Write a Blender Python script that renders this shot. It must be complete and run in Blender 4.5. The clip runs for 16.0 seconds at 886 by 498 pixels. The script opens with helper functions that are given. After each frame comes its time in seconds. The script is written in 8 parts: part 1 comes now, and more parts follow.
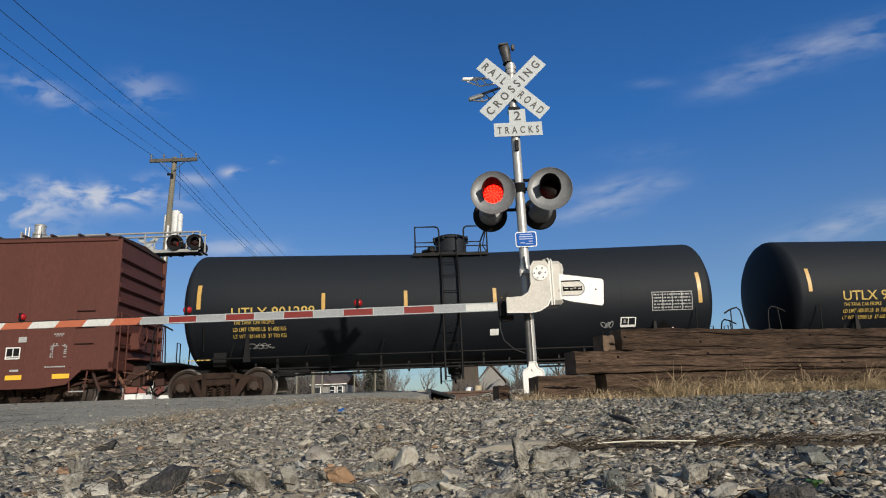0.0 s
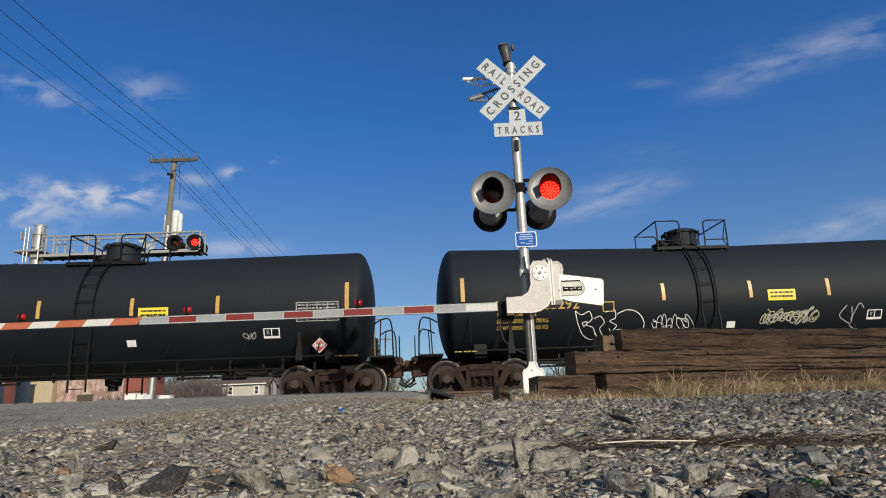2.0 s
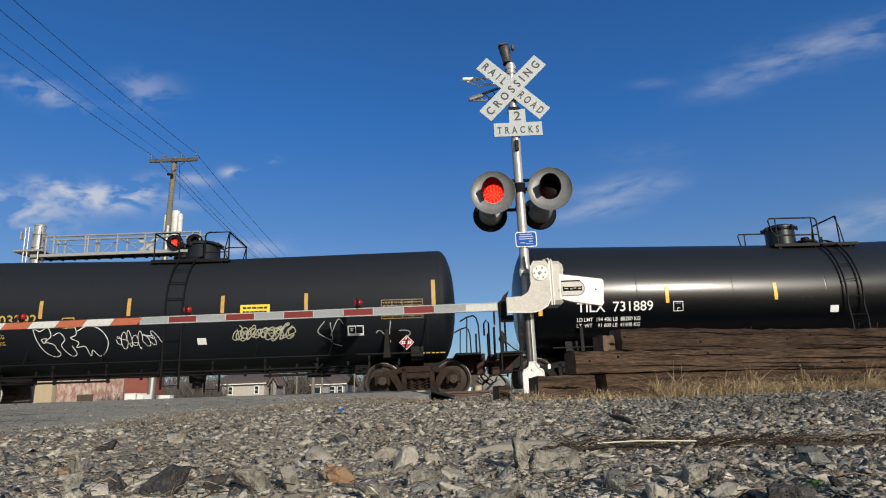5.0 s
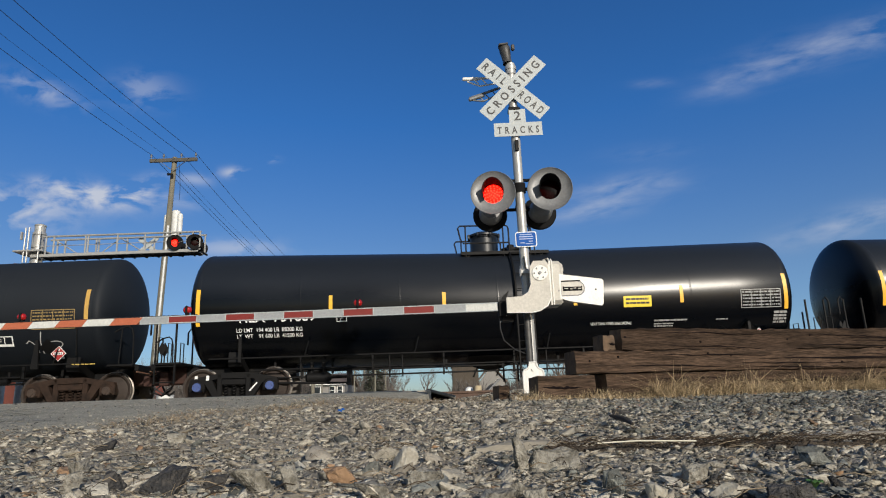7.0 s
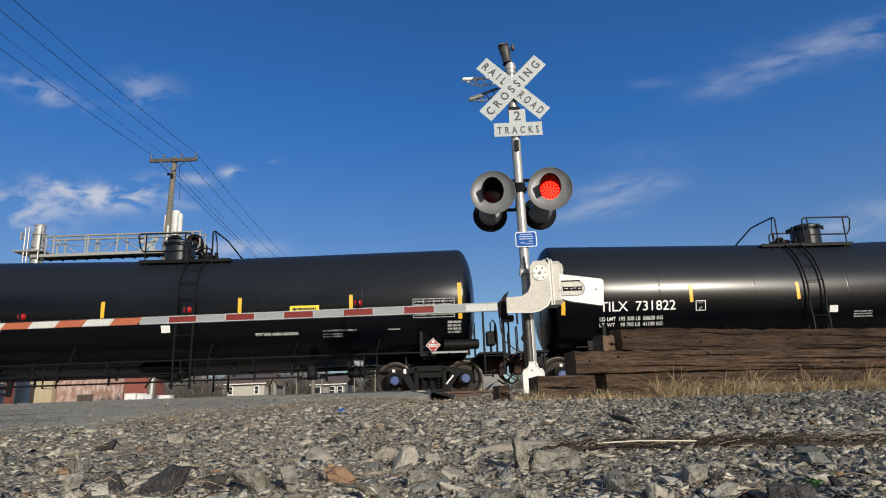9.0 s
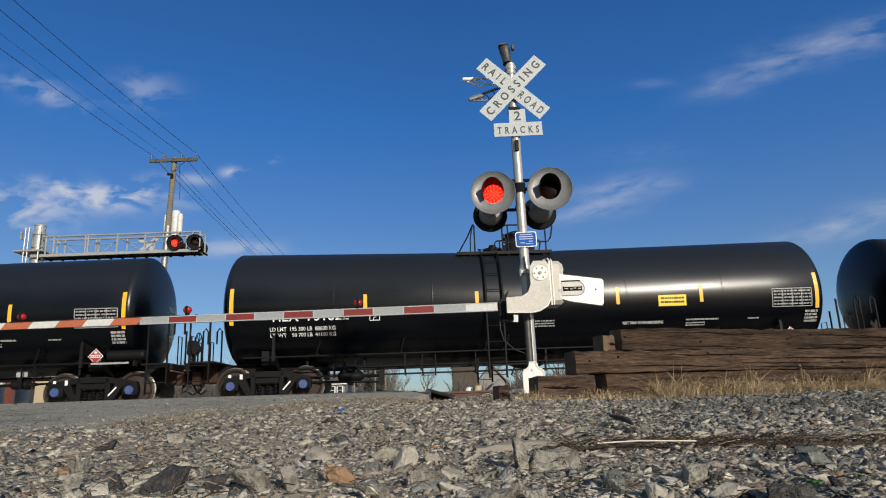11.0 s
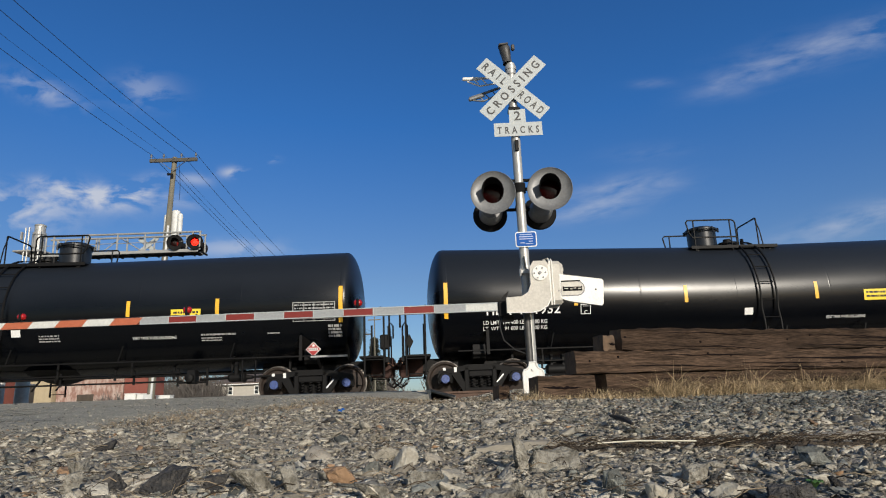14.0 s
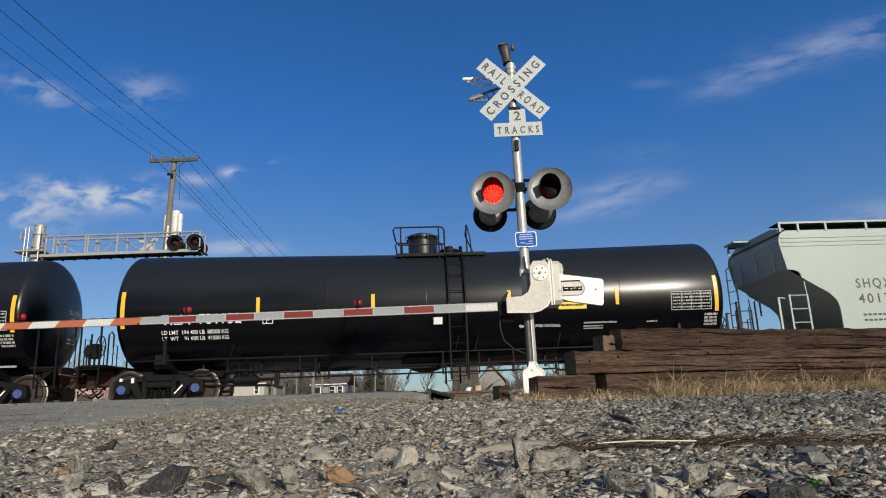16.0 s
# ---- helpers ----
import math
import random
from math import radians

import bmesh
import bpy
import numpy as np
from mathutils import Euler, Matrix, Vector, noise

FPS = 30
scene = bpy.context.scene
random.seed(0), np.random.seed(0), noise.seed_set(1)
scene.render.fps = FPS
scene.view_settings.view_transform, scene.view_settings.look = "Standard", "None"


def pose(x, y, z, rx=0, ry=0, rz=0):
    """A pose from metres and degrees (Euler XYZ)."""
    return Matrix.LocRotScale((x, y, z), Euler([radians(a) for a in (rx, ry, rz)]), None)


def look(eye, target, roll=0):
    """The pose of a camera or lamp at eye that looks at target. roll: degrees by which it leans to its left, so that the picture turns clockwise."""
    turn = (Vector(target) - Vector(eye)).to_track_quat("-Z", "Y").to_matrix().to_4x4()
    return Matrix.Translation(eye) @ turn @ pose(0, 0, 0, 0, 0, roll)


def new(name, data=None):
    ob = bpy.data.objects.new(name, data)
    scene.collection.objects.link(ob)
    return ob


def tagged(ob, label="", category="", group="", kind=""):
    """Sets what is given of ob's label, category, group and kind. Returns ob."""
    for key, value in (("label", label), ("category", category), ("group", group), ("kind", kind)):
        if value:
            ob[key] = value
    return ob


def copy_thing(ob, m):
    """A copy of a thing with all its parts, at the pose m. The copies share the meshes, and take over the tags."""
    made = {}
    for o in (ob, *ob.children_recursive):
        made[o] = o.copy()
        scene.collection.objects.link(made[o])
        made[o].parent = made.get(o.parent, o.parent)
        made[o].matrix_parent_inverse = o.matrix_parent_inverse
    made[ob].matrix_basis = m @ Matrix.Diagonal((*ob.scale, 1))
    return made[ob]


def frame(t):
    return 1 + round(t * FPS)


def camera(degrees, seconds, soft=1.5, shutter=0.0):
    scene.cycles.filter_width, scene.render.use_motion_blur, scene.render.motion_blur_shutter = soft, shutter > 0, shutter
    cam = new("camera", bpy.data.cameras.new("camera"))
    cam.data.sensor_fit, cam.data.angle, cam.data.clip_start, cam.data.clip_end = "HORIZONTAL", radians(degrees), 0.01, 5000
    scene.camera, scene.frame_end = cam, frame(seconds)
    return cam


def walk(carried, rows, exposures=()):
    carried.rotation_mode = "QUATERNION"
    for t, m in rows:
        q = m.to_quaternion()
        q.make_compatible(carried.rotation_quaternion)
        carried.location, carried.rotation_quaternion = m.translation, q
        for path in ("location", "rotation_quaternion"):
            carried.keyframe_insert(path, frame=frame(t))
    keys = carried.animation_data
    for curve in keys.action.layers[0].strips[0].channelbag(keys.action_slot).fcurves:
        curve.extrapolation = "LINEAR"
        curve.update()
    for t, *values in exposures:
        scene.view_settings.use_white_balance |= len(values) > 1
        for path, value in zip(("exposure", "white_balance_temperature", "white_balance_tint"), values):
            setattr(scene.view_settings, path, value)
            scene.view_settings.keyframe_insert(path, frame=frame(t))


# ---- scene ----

# ---------------------------------------------------------------- camera
cam = camera(68.57, 16.0, soft=1.1)
EYE = (0.0, 0.0, 0.3)
VIEW = look(EYE, (0.0, math.cos(radians(13.45)), 0.3 + math.sin(radians(13.45))), -2.1)
walk(cam, [(0.0, VIEW), (16.0, VIEW)])
scene.view_settings.exposure = 0.0

# ---------------------------------------------------------------- world and sun
SUN_AZ, SUN_EL = 155.0, 18.2          # clockwise from +y, height, degrees
SUN_DIR = Vector((math.sin(radians(SUN_AZ)) * math.cos(radians(SUN_EL)),
                  math.cos(radians(SUN_AZ)) * math.cos(radians(SUN_EL)), math.sin(radians(SUN_EL))))
sun = new("sun", bpy.data.lights.new("sun", "SUN"))
sun.data.energy, sun.data.angle, sun.data.color = 4.2, radians(0.55), (1.0, 0.915, 0.79)
sun.matrix_basis = look(SUN_DIR * 60, (0, 0, 0))

# wisps of cloud: across, up (both over forward distance), tilt, half length, half width, strength
WISPS = [(-0.563, 0.346, -5.3, 0.083, 0.019, 1.0), (-0.5, 0.356, 2.0, 0.031, 0.012, 1.0), (-0.685, 0.33, -14.2, 0.071, 0.026, 0.75), (-0.625, 0.37, -10.4, 0.042, 0.01, 0.5),
         (-0.337, 0.38, -2.2, 0.019, 0.008, 0.75), (-0.4, 0.371, -12.5, 0.023, 0.008, 0.45), (-0.462, 0.376, -2.2, 0.019, 0.009, 0.4), (-0.671, 0.539, -22.7, 0.063, 0.017, 0.42),
         (-0.494, 0.534, -10.8, 0.044, 0.025, 0.32), (0.656, 0.566, 11.7, 0.11, 0.027, 0.35), (0.51, 0.514, 16.7, 0.069, 0.02, 0.3), (0.749, 0.598, 18.8, 0.057, 0.019, 0.3),
         (0.301, 0.33, 6.1, 0.069, 0.017, 0.5), (0.238, 0.294, 6.1, 0.068, 0.014, 0.45), (0.653, 0.26, 13.8, 0.103, 0.018, 0.5), (0.357, 0.512, 2.1, 0.027, 0.007, 0.22),
         (-0.335, 0.253, -2.2, 0.067, 0.012, 0.5), (-0.273, 0.399, -2.2, 0.01, 0.005, 0.4), (0.344, 0.389, 3.1, 0.056, 0.012, 0.12), (-0.411, 0.331, -12.4, 0.037, 0.009, 0.2)]


def build_world():
    w = bpy.data.worlds.new("sky")
    scene.world = w
    w.use_nodes = True
    nt = w.node_tree
    nt.nodes.clear()
    N, L = nt.nodes.new, nt.links.new
    out, bg = N("ShaderNodeOutputWorld"), N("ShaderNodeBackground")
    bg.inputs["Strength"].default_value = 0.085
    L(bg.outputs[0], out.inputs[0])
    sky = N("ShaderNodeTexSky")
    sky.sky_type, sky.sun_disc = "NISHITA", False
    sky.sun_elevation, sky.sun_rotation = radians(SUN_EL), radians(SUN_AZ)
    sky.air_density, sky.dust_density, sky.ozone_density, sky.altitude = 1.0, 0.3, 2.2, 250

    def m(op, a, b=None, c=None, clamp=False):
        n = N("ShaderNodeMath")
        n.operation, n.use_clamp = op, clamp
        for i, v in enumerate((a, b, c)):
            if v is None:
                continue
            if isinstance(v, (int, float)):
                n.inputs[i].default_value = v
            else:
                L(v, n.inputs[i])
        return n.outputs[0]

    tc = N("ShaderNodeTexCoord")
    sep = N("ShaderNodeSeparateXYZ")
    L(tc.outputs["Generated"], sep.inputs[0])
    x, y, z = sep.outputs
    yy = m("MAXIMUM", m("ABSOLUTE", y), 0.05)
    u, v = m("DIVIDE", x, yy), m("DIVIDE", z, yy)

    def cloud_noise(across, rise, scale, detail, rough, twist):
        """Noise drawn out along the streaks, which lean by that rise."""
        comb = N("ShaderNodeCombineXYZ")
        L(u, comb.inputs[0]), L(m("MULTIPLY", m("SUBTRACT", v, m("MULTIPLY", u, rise)), across), comb.inputs[1])
        n = N("ShaderNodeTexNoise")
        n.inputs["Scale"].default_value, n.inputs["Detail"].default_value, n.inputs["Roughness"].default_value = scale, detail, rough
        n.inputs["Distortion"].default_value = twist
        L(comb.outputs[0], n.inputs["Vector"])
        return n.outputs["Fac"]

    puffs, streaks = cloud_noise(1.9, -0.08, 15.0, 6.0, 0.52, 0.3), cloud_noise(3.2, 0.17, 11.0, 6.0, 0.55, 0.2)
    side = m("ADD", m("MULTIPLY", u, 4.0), 0.5, clamp=True)
    grain = m("ADD", m("MULTIPLY", puffs, m("SUBTRACT", 1.0, side)), m("MULTIPLY", streaks, side))
    total = None
    for u0, v0, tilt, a, b, s in WISPS:
        c, d = math.cos(radians(tilt)), math.sin(radians(tilt))
        du, dv = m("SUBTRACT", u, u0), m("SUBTRACT", v, v0)
        p = m("MULTIPLY", m("ADD", m("MULTIPLY", du, c), m("MULTIPLY", dv, d)), 1 / a)
        q = m("MULTIPLY", m("SUBTRACT", m("MULTIPLY", dv, c), m("MULTIPLY", du, d)), 1 / b)
        r2 = m("ADD", m("MULTIPLY", p, p), m("MULTIPLY", q, q))
        g = m("MULTIPLY", m("EXPONENT", m("MULTIPLY", r2, -0.8)), s)
        total = g if total is None else m("ADD", total, g)
    dens = m("MULTIPLY", total, m("MULTIPLY", m("SUBTRACT", grain, m("ADD", 0.41, m("MULTIPLY", side, -0.09))), m("ADD", 6.0, m("MULTIPLY", side, -3.2)), clamp=True))
    dens = m("MULTIPLY", dens, m("GREATER_THAN", y, 0.0))
    dens = m("MINIMUM", dens, 0.9)
    mix = N("ShaderNodeMix")
    mix.data_type = "RGBA"
    L(dens, mix.inputs["Factor"])
    tint = N("ShaderNodeMix")
    tint.data_type, tint.blend_type = "RGBA", "MULTIPLY"
    tint.inputs["Factor"].default_value = 1.0
    tint.inputs["B"].default_value = (0.40, 0.80, 1.22, 1)
    low = N("ShaderNodeMix")
    low.data_type = "RGBA"
    low.inputs["A"].default_value, low.inputs["B"].default_value = (0.595, 0.748, 1.0, 1), (0.295, 0.76, 1.31, 1)
    L(m("MULTIPLY", m("SUBTRACT", z, 0.19), 4.5, clamp=True), low.inputs["Factor"])
    plain = N("ShaderNodeMix")
    plain.data_type = "RGBA"
    plain.inputs["B"].default_value = (1.22, 1.10, 1.02, 1)
    over = m("MULTIPLY", m("SUBTRACT", z, 0.6), 3.5, clamp=True)
    sunward = m("MULTIPLY", m("SUBTRACT", 0.45, y), 1.4, clamp=True)
    L(m("MAXIMUM", over, sunward), plain.inputs["Factor"])
    L(low.outputs["Result"], plain.inputs["A"])
    L(plain.outputs["Result"], tint.inputs["B"])
    # the sky grows brighter towards the sun's side
    east = N("ShaderNodeMix")
    east.data_type, east.blend_type = "RGBA", "MULTIPLY"
    east.inputs["Factor"].default_value = 1.0
    gain = N("ShaderNodeCombineColor")
    for socket in gain.inputs[:3]:
        L(m("ADD", 1.0, m("MULTIPLY", m("MULTIPLY", x, 1.5, clamp=True), 0.22)), socket)
    L(sky.outputs[0], east.inputs["A"]), L(gain.outputs[0], east.inputs["B"])
    L(east.outputs["Result"], tint.inputs["A"])
    L(tint.outputs["Result"], mix.inputs["A"])
    mix.inputs["B"].default_value = (6.6, 7.0, 8.0, 1)
    L(mix.outputs["Result"], bg.inputs["Color"])


build_world()

# ---------------------------------------------------------------- materials


def material(name, base, rough=0.6, metal=0.0, dirt=None, dirt_amount=0.3, scale=3.0, fine=40.0, bump=0.2, bump_scale=60.0,
             spread=0.0, island=False, stretch=(1, 1, 1), rough_var=0.1, emit=None, power=0.0, coat=0.0, contrast=1.0, spec=0.5, grit=0.18, upper_tone=None):
    """Painted or raw surface: a base colour, large stains, fine grain and relief; last argument: another tone above a
    height (colour, from, to, roughness).
    """
    mt = bpy.data.materials.new(name)
    mt.use_nodes = True
    nt = mt.node_tree
    bs = nt.nodes["Principled BSDF"]
    N, L = nt.nodes.new, nt.links.new
    tc, mp = N("ShaderNodeTexCoord"), N("ShaderNodeMapping")
    mp.inputs["Scale"].default_value = stretch
    L(tc.outputs["Object"], mp.inputs[0])
    big, small = N("ShaderNodeTexNoise"), N("ShaderNodeTexNoise")
    for n, s, d in ((big, scale, 5.0), (small, fine, 3.0)):
        n.inputs["Scale"].default_value, n.inputs["Detail"].default_value, n.inputs["Roughness"].default_value = s, d, 0.6
        L(mp.outputs[0], n.inputs["Vector"])
    ramp = N("ShaderNodeMapRange")
    ramp.inputs["From Min"].default_value, ramp.inputs["From Max"].default_value = 0.42, 0.42 + 0.3 / contrast
    L(big.outputs["Fac"], ramp.inputs["Value"])
    mul = N("ShaderNodeMath")
    mul.operation = "MULTIPLY"
    mul.inputs[1].default_value = dirt_amount
    L(ramp.outputs[0], mul.inputs[0])
    mix = N("ShaderNodeMix")
    mix.data_type = "RGBA"
    mix.inputs["A"].default_value = (*base, 1)
    mix.inputs["B"].default_value = (*(dirt or tuple(c * 0.6 for c in base)), 1)
    L(mul.outputs[0], mix.inputs["Factor"])
    hsv = N("ShaderNodeHueSaturation")
    L(mix.outputs["Result"], hsv.inputs["Color"])
    grain = N("ShaderNodeMapRange")
    grain.inputs["To Min"].default_value, grain.inputs["To Max"].default_value = 1 - grit * 1.6, 1 + grit * 1.6
    L(small.outputs["Fac"], grain.inputs["Value"])
    value = grain.outputs[0]
    if spread:
        if island:
            rnd = N("ShaderNodeNewGeometry").outputs["Random Per Island"]
        else:
            rnd = N("ShaderNodeObjectInfo").outputs["Random"]
        sp = N("ShaderNodeMapRange")
        sp.inputs["To Min"].default_value, sp.inputs["To Max"].default_value = 1 - spread, 1 + spread
        L(rnd, sp.inputs["Value"])
        mm = N("ShaderNodeMath")
        mm.operation = "MULTIPLY"
        L(value, mm.inputs[0]), L(sp.outputs[0], mm.inputs[1])
        value = mm.outputs[0]
    L(value, hsv.inputs["Value"])
    rv = N("ShaderNodeMapRange")
    rv.inputs["To Min"].default_value, rv.inputs["To Max"].default_value = max(0.03, rough - rough_var), min(1, rough + rough_var)
    L(big.outputs["Fac"], rv.inputs["Value"])
    colour, gloss = hsv.outputs[0], rv.outputs[0]
    # blends to the second colour and roughness by height
    if upper_tone:
        upper_colour, low, high, dull = upper_tone
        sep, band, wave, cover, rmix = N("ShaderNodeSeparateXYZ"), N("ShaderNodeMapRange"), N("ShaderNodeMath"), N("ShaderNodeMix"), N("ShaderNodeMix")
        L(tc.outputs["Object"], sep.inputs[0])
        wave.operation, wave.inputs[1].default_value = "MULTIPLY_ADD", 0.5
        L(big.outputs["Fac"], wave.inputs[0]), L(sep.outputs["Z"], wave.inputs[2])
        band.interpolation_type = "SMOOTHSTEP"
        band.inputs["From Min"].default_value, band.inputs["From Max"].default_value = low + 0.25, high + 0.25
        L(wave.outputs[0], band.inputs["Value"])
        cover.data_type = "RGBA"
        cover.inputs["B"].default_value = (*upper_colour, 1)
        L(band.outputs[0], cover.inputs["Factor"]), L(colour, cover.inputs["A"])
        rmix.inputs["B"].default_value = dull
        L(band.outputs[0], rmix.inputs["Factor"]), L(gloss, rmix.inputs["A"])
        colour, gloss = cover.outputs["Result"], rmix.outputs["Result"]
    L(colour, bs.inputs["Base Color"])
    L(gloss, bs.inputs["Roughness"])
    bs.inputs["Metallic"].default_value = metal
    bs.inputs["Coat Weight"].default_value = coat
    bs.inputs["Specular IOR Level"].default_value = spec
    if bump:
        bn, bp = N("ShaderNodeTexNoise"), N("ShaderNodeBump")
        bn.inputs["Scale"].default_value, bn.inputs["Detail"].default_value = bump_scale, 4.0
        L(mp.outputs[0], bn.inputs["Vector"])
        bp.inputs["Strength"].default_value, bp.inputs["Distance"].default_value = bump, 0.015
        L(bn.outputs["Fac"], bp.inputs["Height"])
        L(bp.outputs[0], bs.inputs["Normal"])
    if emit:
        bs.inputs["Emission Color"].default_value = (*emit, 1)
        bs.inputs["Emission Strength"].default_value = power
    return mt


# both tank paints turn paler and rougher higher up the flank
TANK_NEW = material("glossy_black_tank_paint", (0.0010, 0.0016, 0.0029), 0.255, dirt=(0.0016, 0.0023, 0.0037), spec=0.33, dirt_amount=0.5, scale=0.8, bump=0.02, bump_scale=8, stretch=(0.4, 1, 1), rough_var=0.08, upper_tone=((0.0122, 0.0152, 0.0208), 2.35, 3.15, 0.40))
TANK_OLD = material("weathered_black_tank_paint", (0.0054, 0.0076, 0.0112), 0.60, dirt=(0.0098, 0.0120, 0.0150), spec=0.20, dirt_amount=0.5, scale=1.2, bump=0.04, bump_scale=10, stretch=(0.5, 1, 1), rough_var=0.08, upper_tone=((0.0140, 0.0172, 0.0222), 1.9, 3.0, 0.66))
BLACK_STEEL = material("black_painted_steel", (0.0045, 0.0045, 0.005), 0.6, dirt=(0.009, 0.008, 0.007), spec=0.2, dirt_amount=0.5, scale=4, bump=0.1)
TRUCK_RUST = material("rust_brown_cast_steel", (0.036, 0.0225, 0.0165), 0.85, spec=0.15, dirt=(0.010, 0.008, 0.007), dirt_amount=0.8, scale=6, bump=0.4, bump_scale=40)
TRUCK_BLACK = material("black_cast_steel", (0.005, 0.005, 0.0055), 0.65, spec=0.18, dirt=(0.010, 0.009, 0.008), dirt_amount=0.6, scale=6, bump=0.3, bump_scale=40)
WHEEL_STEEL = material("worn_wheel_steel", (0.030, 0.020, 0.015), 0.75, metal=0.1, dirt=(0.018, 0.013, 0.010), dirt_amount=0.8, scale=8, bump=0.2)
RIM_STEEL = material("bright_wheel_tread", (0.24, 0.22, 0.20), 0.5, metal=0.7, dirt=(0.1, 0.08, 0.065), dirt_amount=0.6, scale=10, bump=0.05)
CAP_BLUE = material("blue_bearing_cap", (0.05, 0.09, 0.27), 0.5, dirt=(0.045, 0.05, 0.08), dirt_amount=0.6, scale=15)
CAP_RUST = material("rusty_bearing_cap", (0.05, 0.032, 0.023), 0.8, dirt=(0.022, 0.017, 0.014), dirt_amount=0.7, scale=15)
COUPLER_RUST = material("rusty_coupler_iron", (0.17, 0.085, 0.05), 0.85, dirt=(0.06, 0.035, 0.025), dirt_amount=0.8, scale=10, bump=0.4)
YELLOW = material("yellow_reflective_tape", (0.85, 0.46, 0.03), 0.42, dirt=(0.5, 0.3, 0.06), dirt_amount=0.35, scale=8, bump=0.02)
YELLOW_OLD = material("faded_yellow_reflective_tape", (0.52, 0.315, 0.075), 0.42, dirt=(0.32, 0.20, 0.07), dirt_amount=0.5, scale=8, bump=0.02)
LABEL_YELLOW = material("yellow_label", (0.85, 0.62, 0.04), 0.5, dirt=(0.6, 0.45, 0.05), dirt_amount=0.2, bump=0.0)
MARK_YELLOW = material("faded_yellow_lettering", (0.50, 0.35, 0.075), 0.6, dirt=(0.25, 0.18, 0.05), dirt_amount=0.7, scale=9, bump=0.0)
MARK_BROWN = material("browned_yellow_stencil", (0.27, 0.18, 0.06), 0.6, dirt=(0.12, 0.09, 0.04), dirt_amount=0.6, scale=9, bump=0.0)
SPRAY_PALE = material("pale_yellow_spray_paint", (0.50, 0.50, 0.27), 0.6, dirt=(0.3, 0.3, 0.18), dirt_amount=0.5, scale=9, bump=0.0)
MARK_WHITE = material("white_lettering", (0.78, 0.78, 0.76), 0.55, dirt=(0.5, 0.5, 0.48), dirt_amount=0.3, scale=9, bump=0.0)
MARK_GREY = material("grey_stencil_lettering", (0.36, 0.36, 0.355), 0.6, dirt=(0.15, 0.15, 0.15), dirt_amount=0.6, scale=9, bump=0.0)
PLACARD_RED = material("red_placard", (0.34, 0.022, 0.022), 0.55, dirt_amount=0.3, bump=0.0)
BOX_BROWN = material("oxide_red_boxcar_paint", (0.092, 0.031, 0.023), 0.66, spec=0.3, dirt=(0.07, 0.026, 0.02), dirt_amount=0.6, scale=0.9, fine=25, bump=0.06, bump_scale=20, stretch=(1, 1, 0.35))
BOX_DARK = material("dark_oxide_underframe", (0.045, 0.02, 0.015), 0.75, spec=0.3, dirt=(0.03, 0.02, 0.017), dirt_amount=0.7, scale=4, bump=0.2)
HOPPER_GREY = material("pale_grey_hopper_paint", (0.315, 0.375, 0.345), 0.55, dirt=(0.27, 0.315, 0.29), dirt_amount=0.4, scale=0.8, bump=0.015, bump_scale=15, stretch=(1, 1, 0.4), grit=0.06)
HOPPER_END = material("dusty_hopper_end_sheet", (0.50, 0.50, 0.47), 0.75, spec=0.2, dirt=(0.38, 0.375, 0.35), dirt_amount=0.5, scale=1.5, bump=0.05)
HOPPER_MARK = material("charcoal_lettering", (0.05, 0.055, 0.05), 0.6, bump=0.0)
GALV = material("galvanised_steel_tube", (0.43, 0.425, 0.405), 0.42, metal=0.35, dirt=(0.28, 0.28, 0.28), dirt_amount=0.6, scale=7, bump=0.06, bump_scale=30)
SIGN_WHITE = material("white_sign_sheeting", (0.39, 0.425, 0.435), 0.5, dirt=(0.31, 0.335, 0.34), dirt_amount=0.4, scale=5, bump=0.02)
SIGN_BLACK = material("black_sign_lettering", (0.02, 0.02, 0.022), 0.5, bump=0.0)
SIGN_BLUE = material("blue_sign_sheeting", (0.006, 0.085, 0.36), 0.6, spec=0.2, dirt_amount=0.2, scale=10, bump=0.0)
CAST_WHITE = material("white_painted_aluminium_casting", (0.78, 0.77, 0.73), 0.42, dirt=(0.55, 0.52, 0.46), dirt_amount=0.4, scale=5, bump=0.05, bump_scale=25)
HEAD_GREY = material("grey_signal_background", (0.19, 0.195, 0.20), 0.45, metal=0.2, dirt=(0.10, 0.10, 0.10), dirt_amount=0.5, scale=6, bump=0.04)
HEAD_BLACK = material("matt_black_visor", (0.010, 0.010, 0.011), 0.8, spec=0.08, dirt=(0.022, 0.022, 0.022), dirt_amount=0.4, scale=6, bump=0.05)
LED_RED = material("lit_red_diodes", (0.5, 0.02, 0.01), 0.5, bump=0.0, emit=(1.0, 0.035, 0.02), power=4.0)
LED_SPOT = material("bright_red_diode", (0.5, 0.05, 0.02), 0.5, bump=0.0, emit=(1.0, 0.20, 0.12), power=9.0)
LED_BACK = material("dark_circuit_board", (0.012, 0.009, 0.009), 0.95, spec=0.03, bump=0.0)
ARM_WHITE = material("white_reflective_arm", (0.58, 0.59, 0.56), 0.4, dirt=(0.5, 0.5, 0.48), dirt_amount=0.4, scale=4, bump=0.02)
ARM_GREY = material("silver_reflective_arm", (0.30, 0.315, 0.325), 0.45, dirt=(0.25, 0.255, 0.26), dirt_amount=0.4, scale=4, bump=0.02)
ARM_RED = material("red_reflective_arm", (0.20, 0.025, 0.02), 0.45, dirt=(0.15, 0.025, 0.02), dirt_amount=0.4, scale=5, bump=0.02)
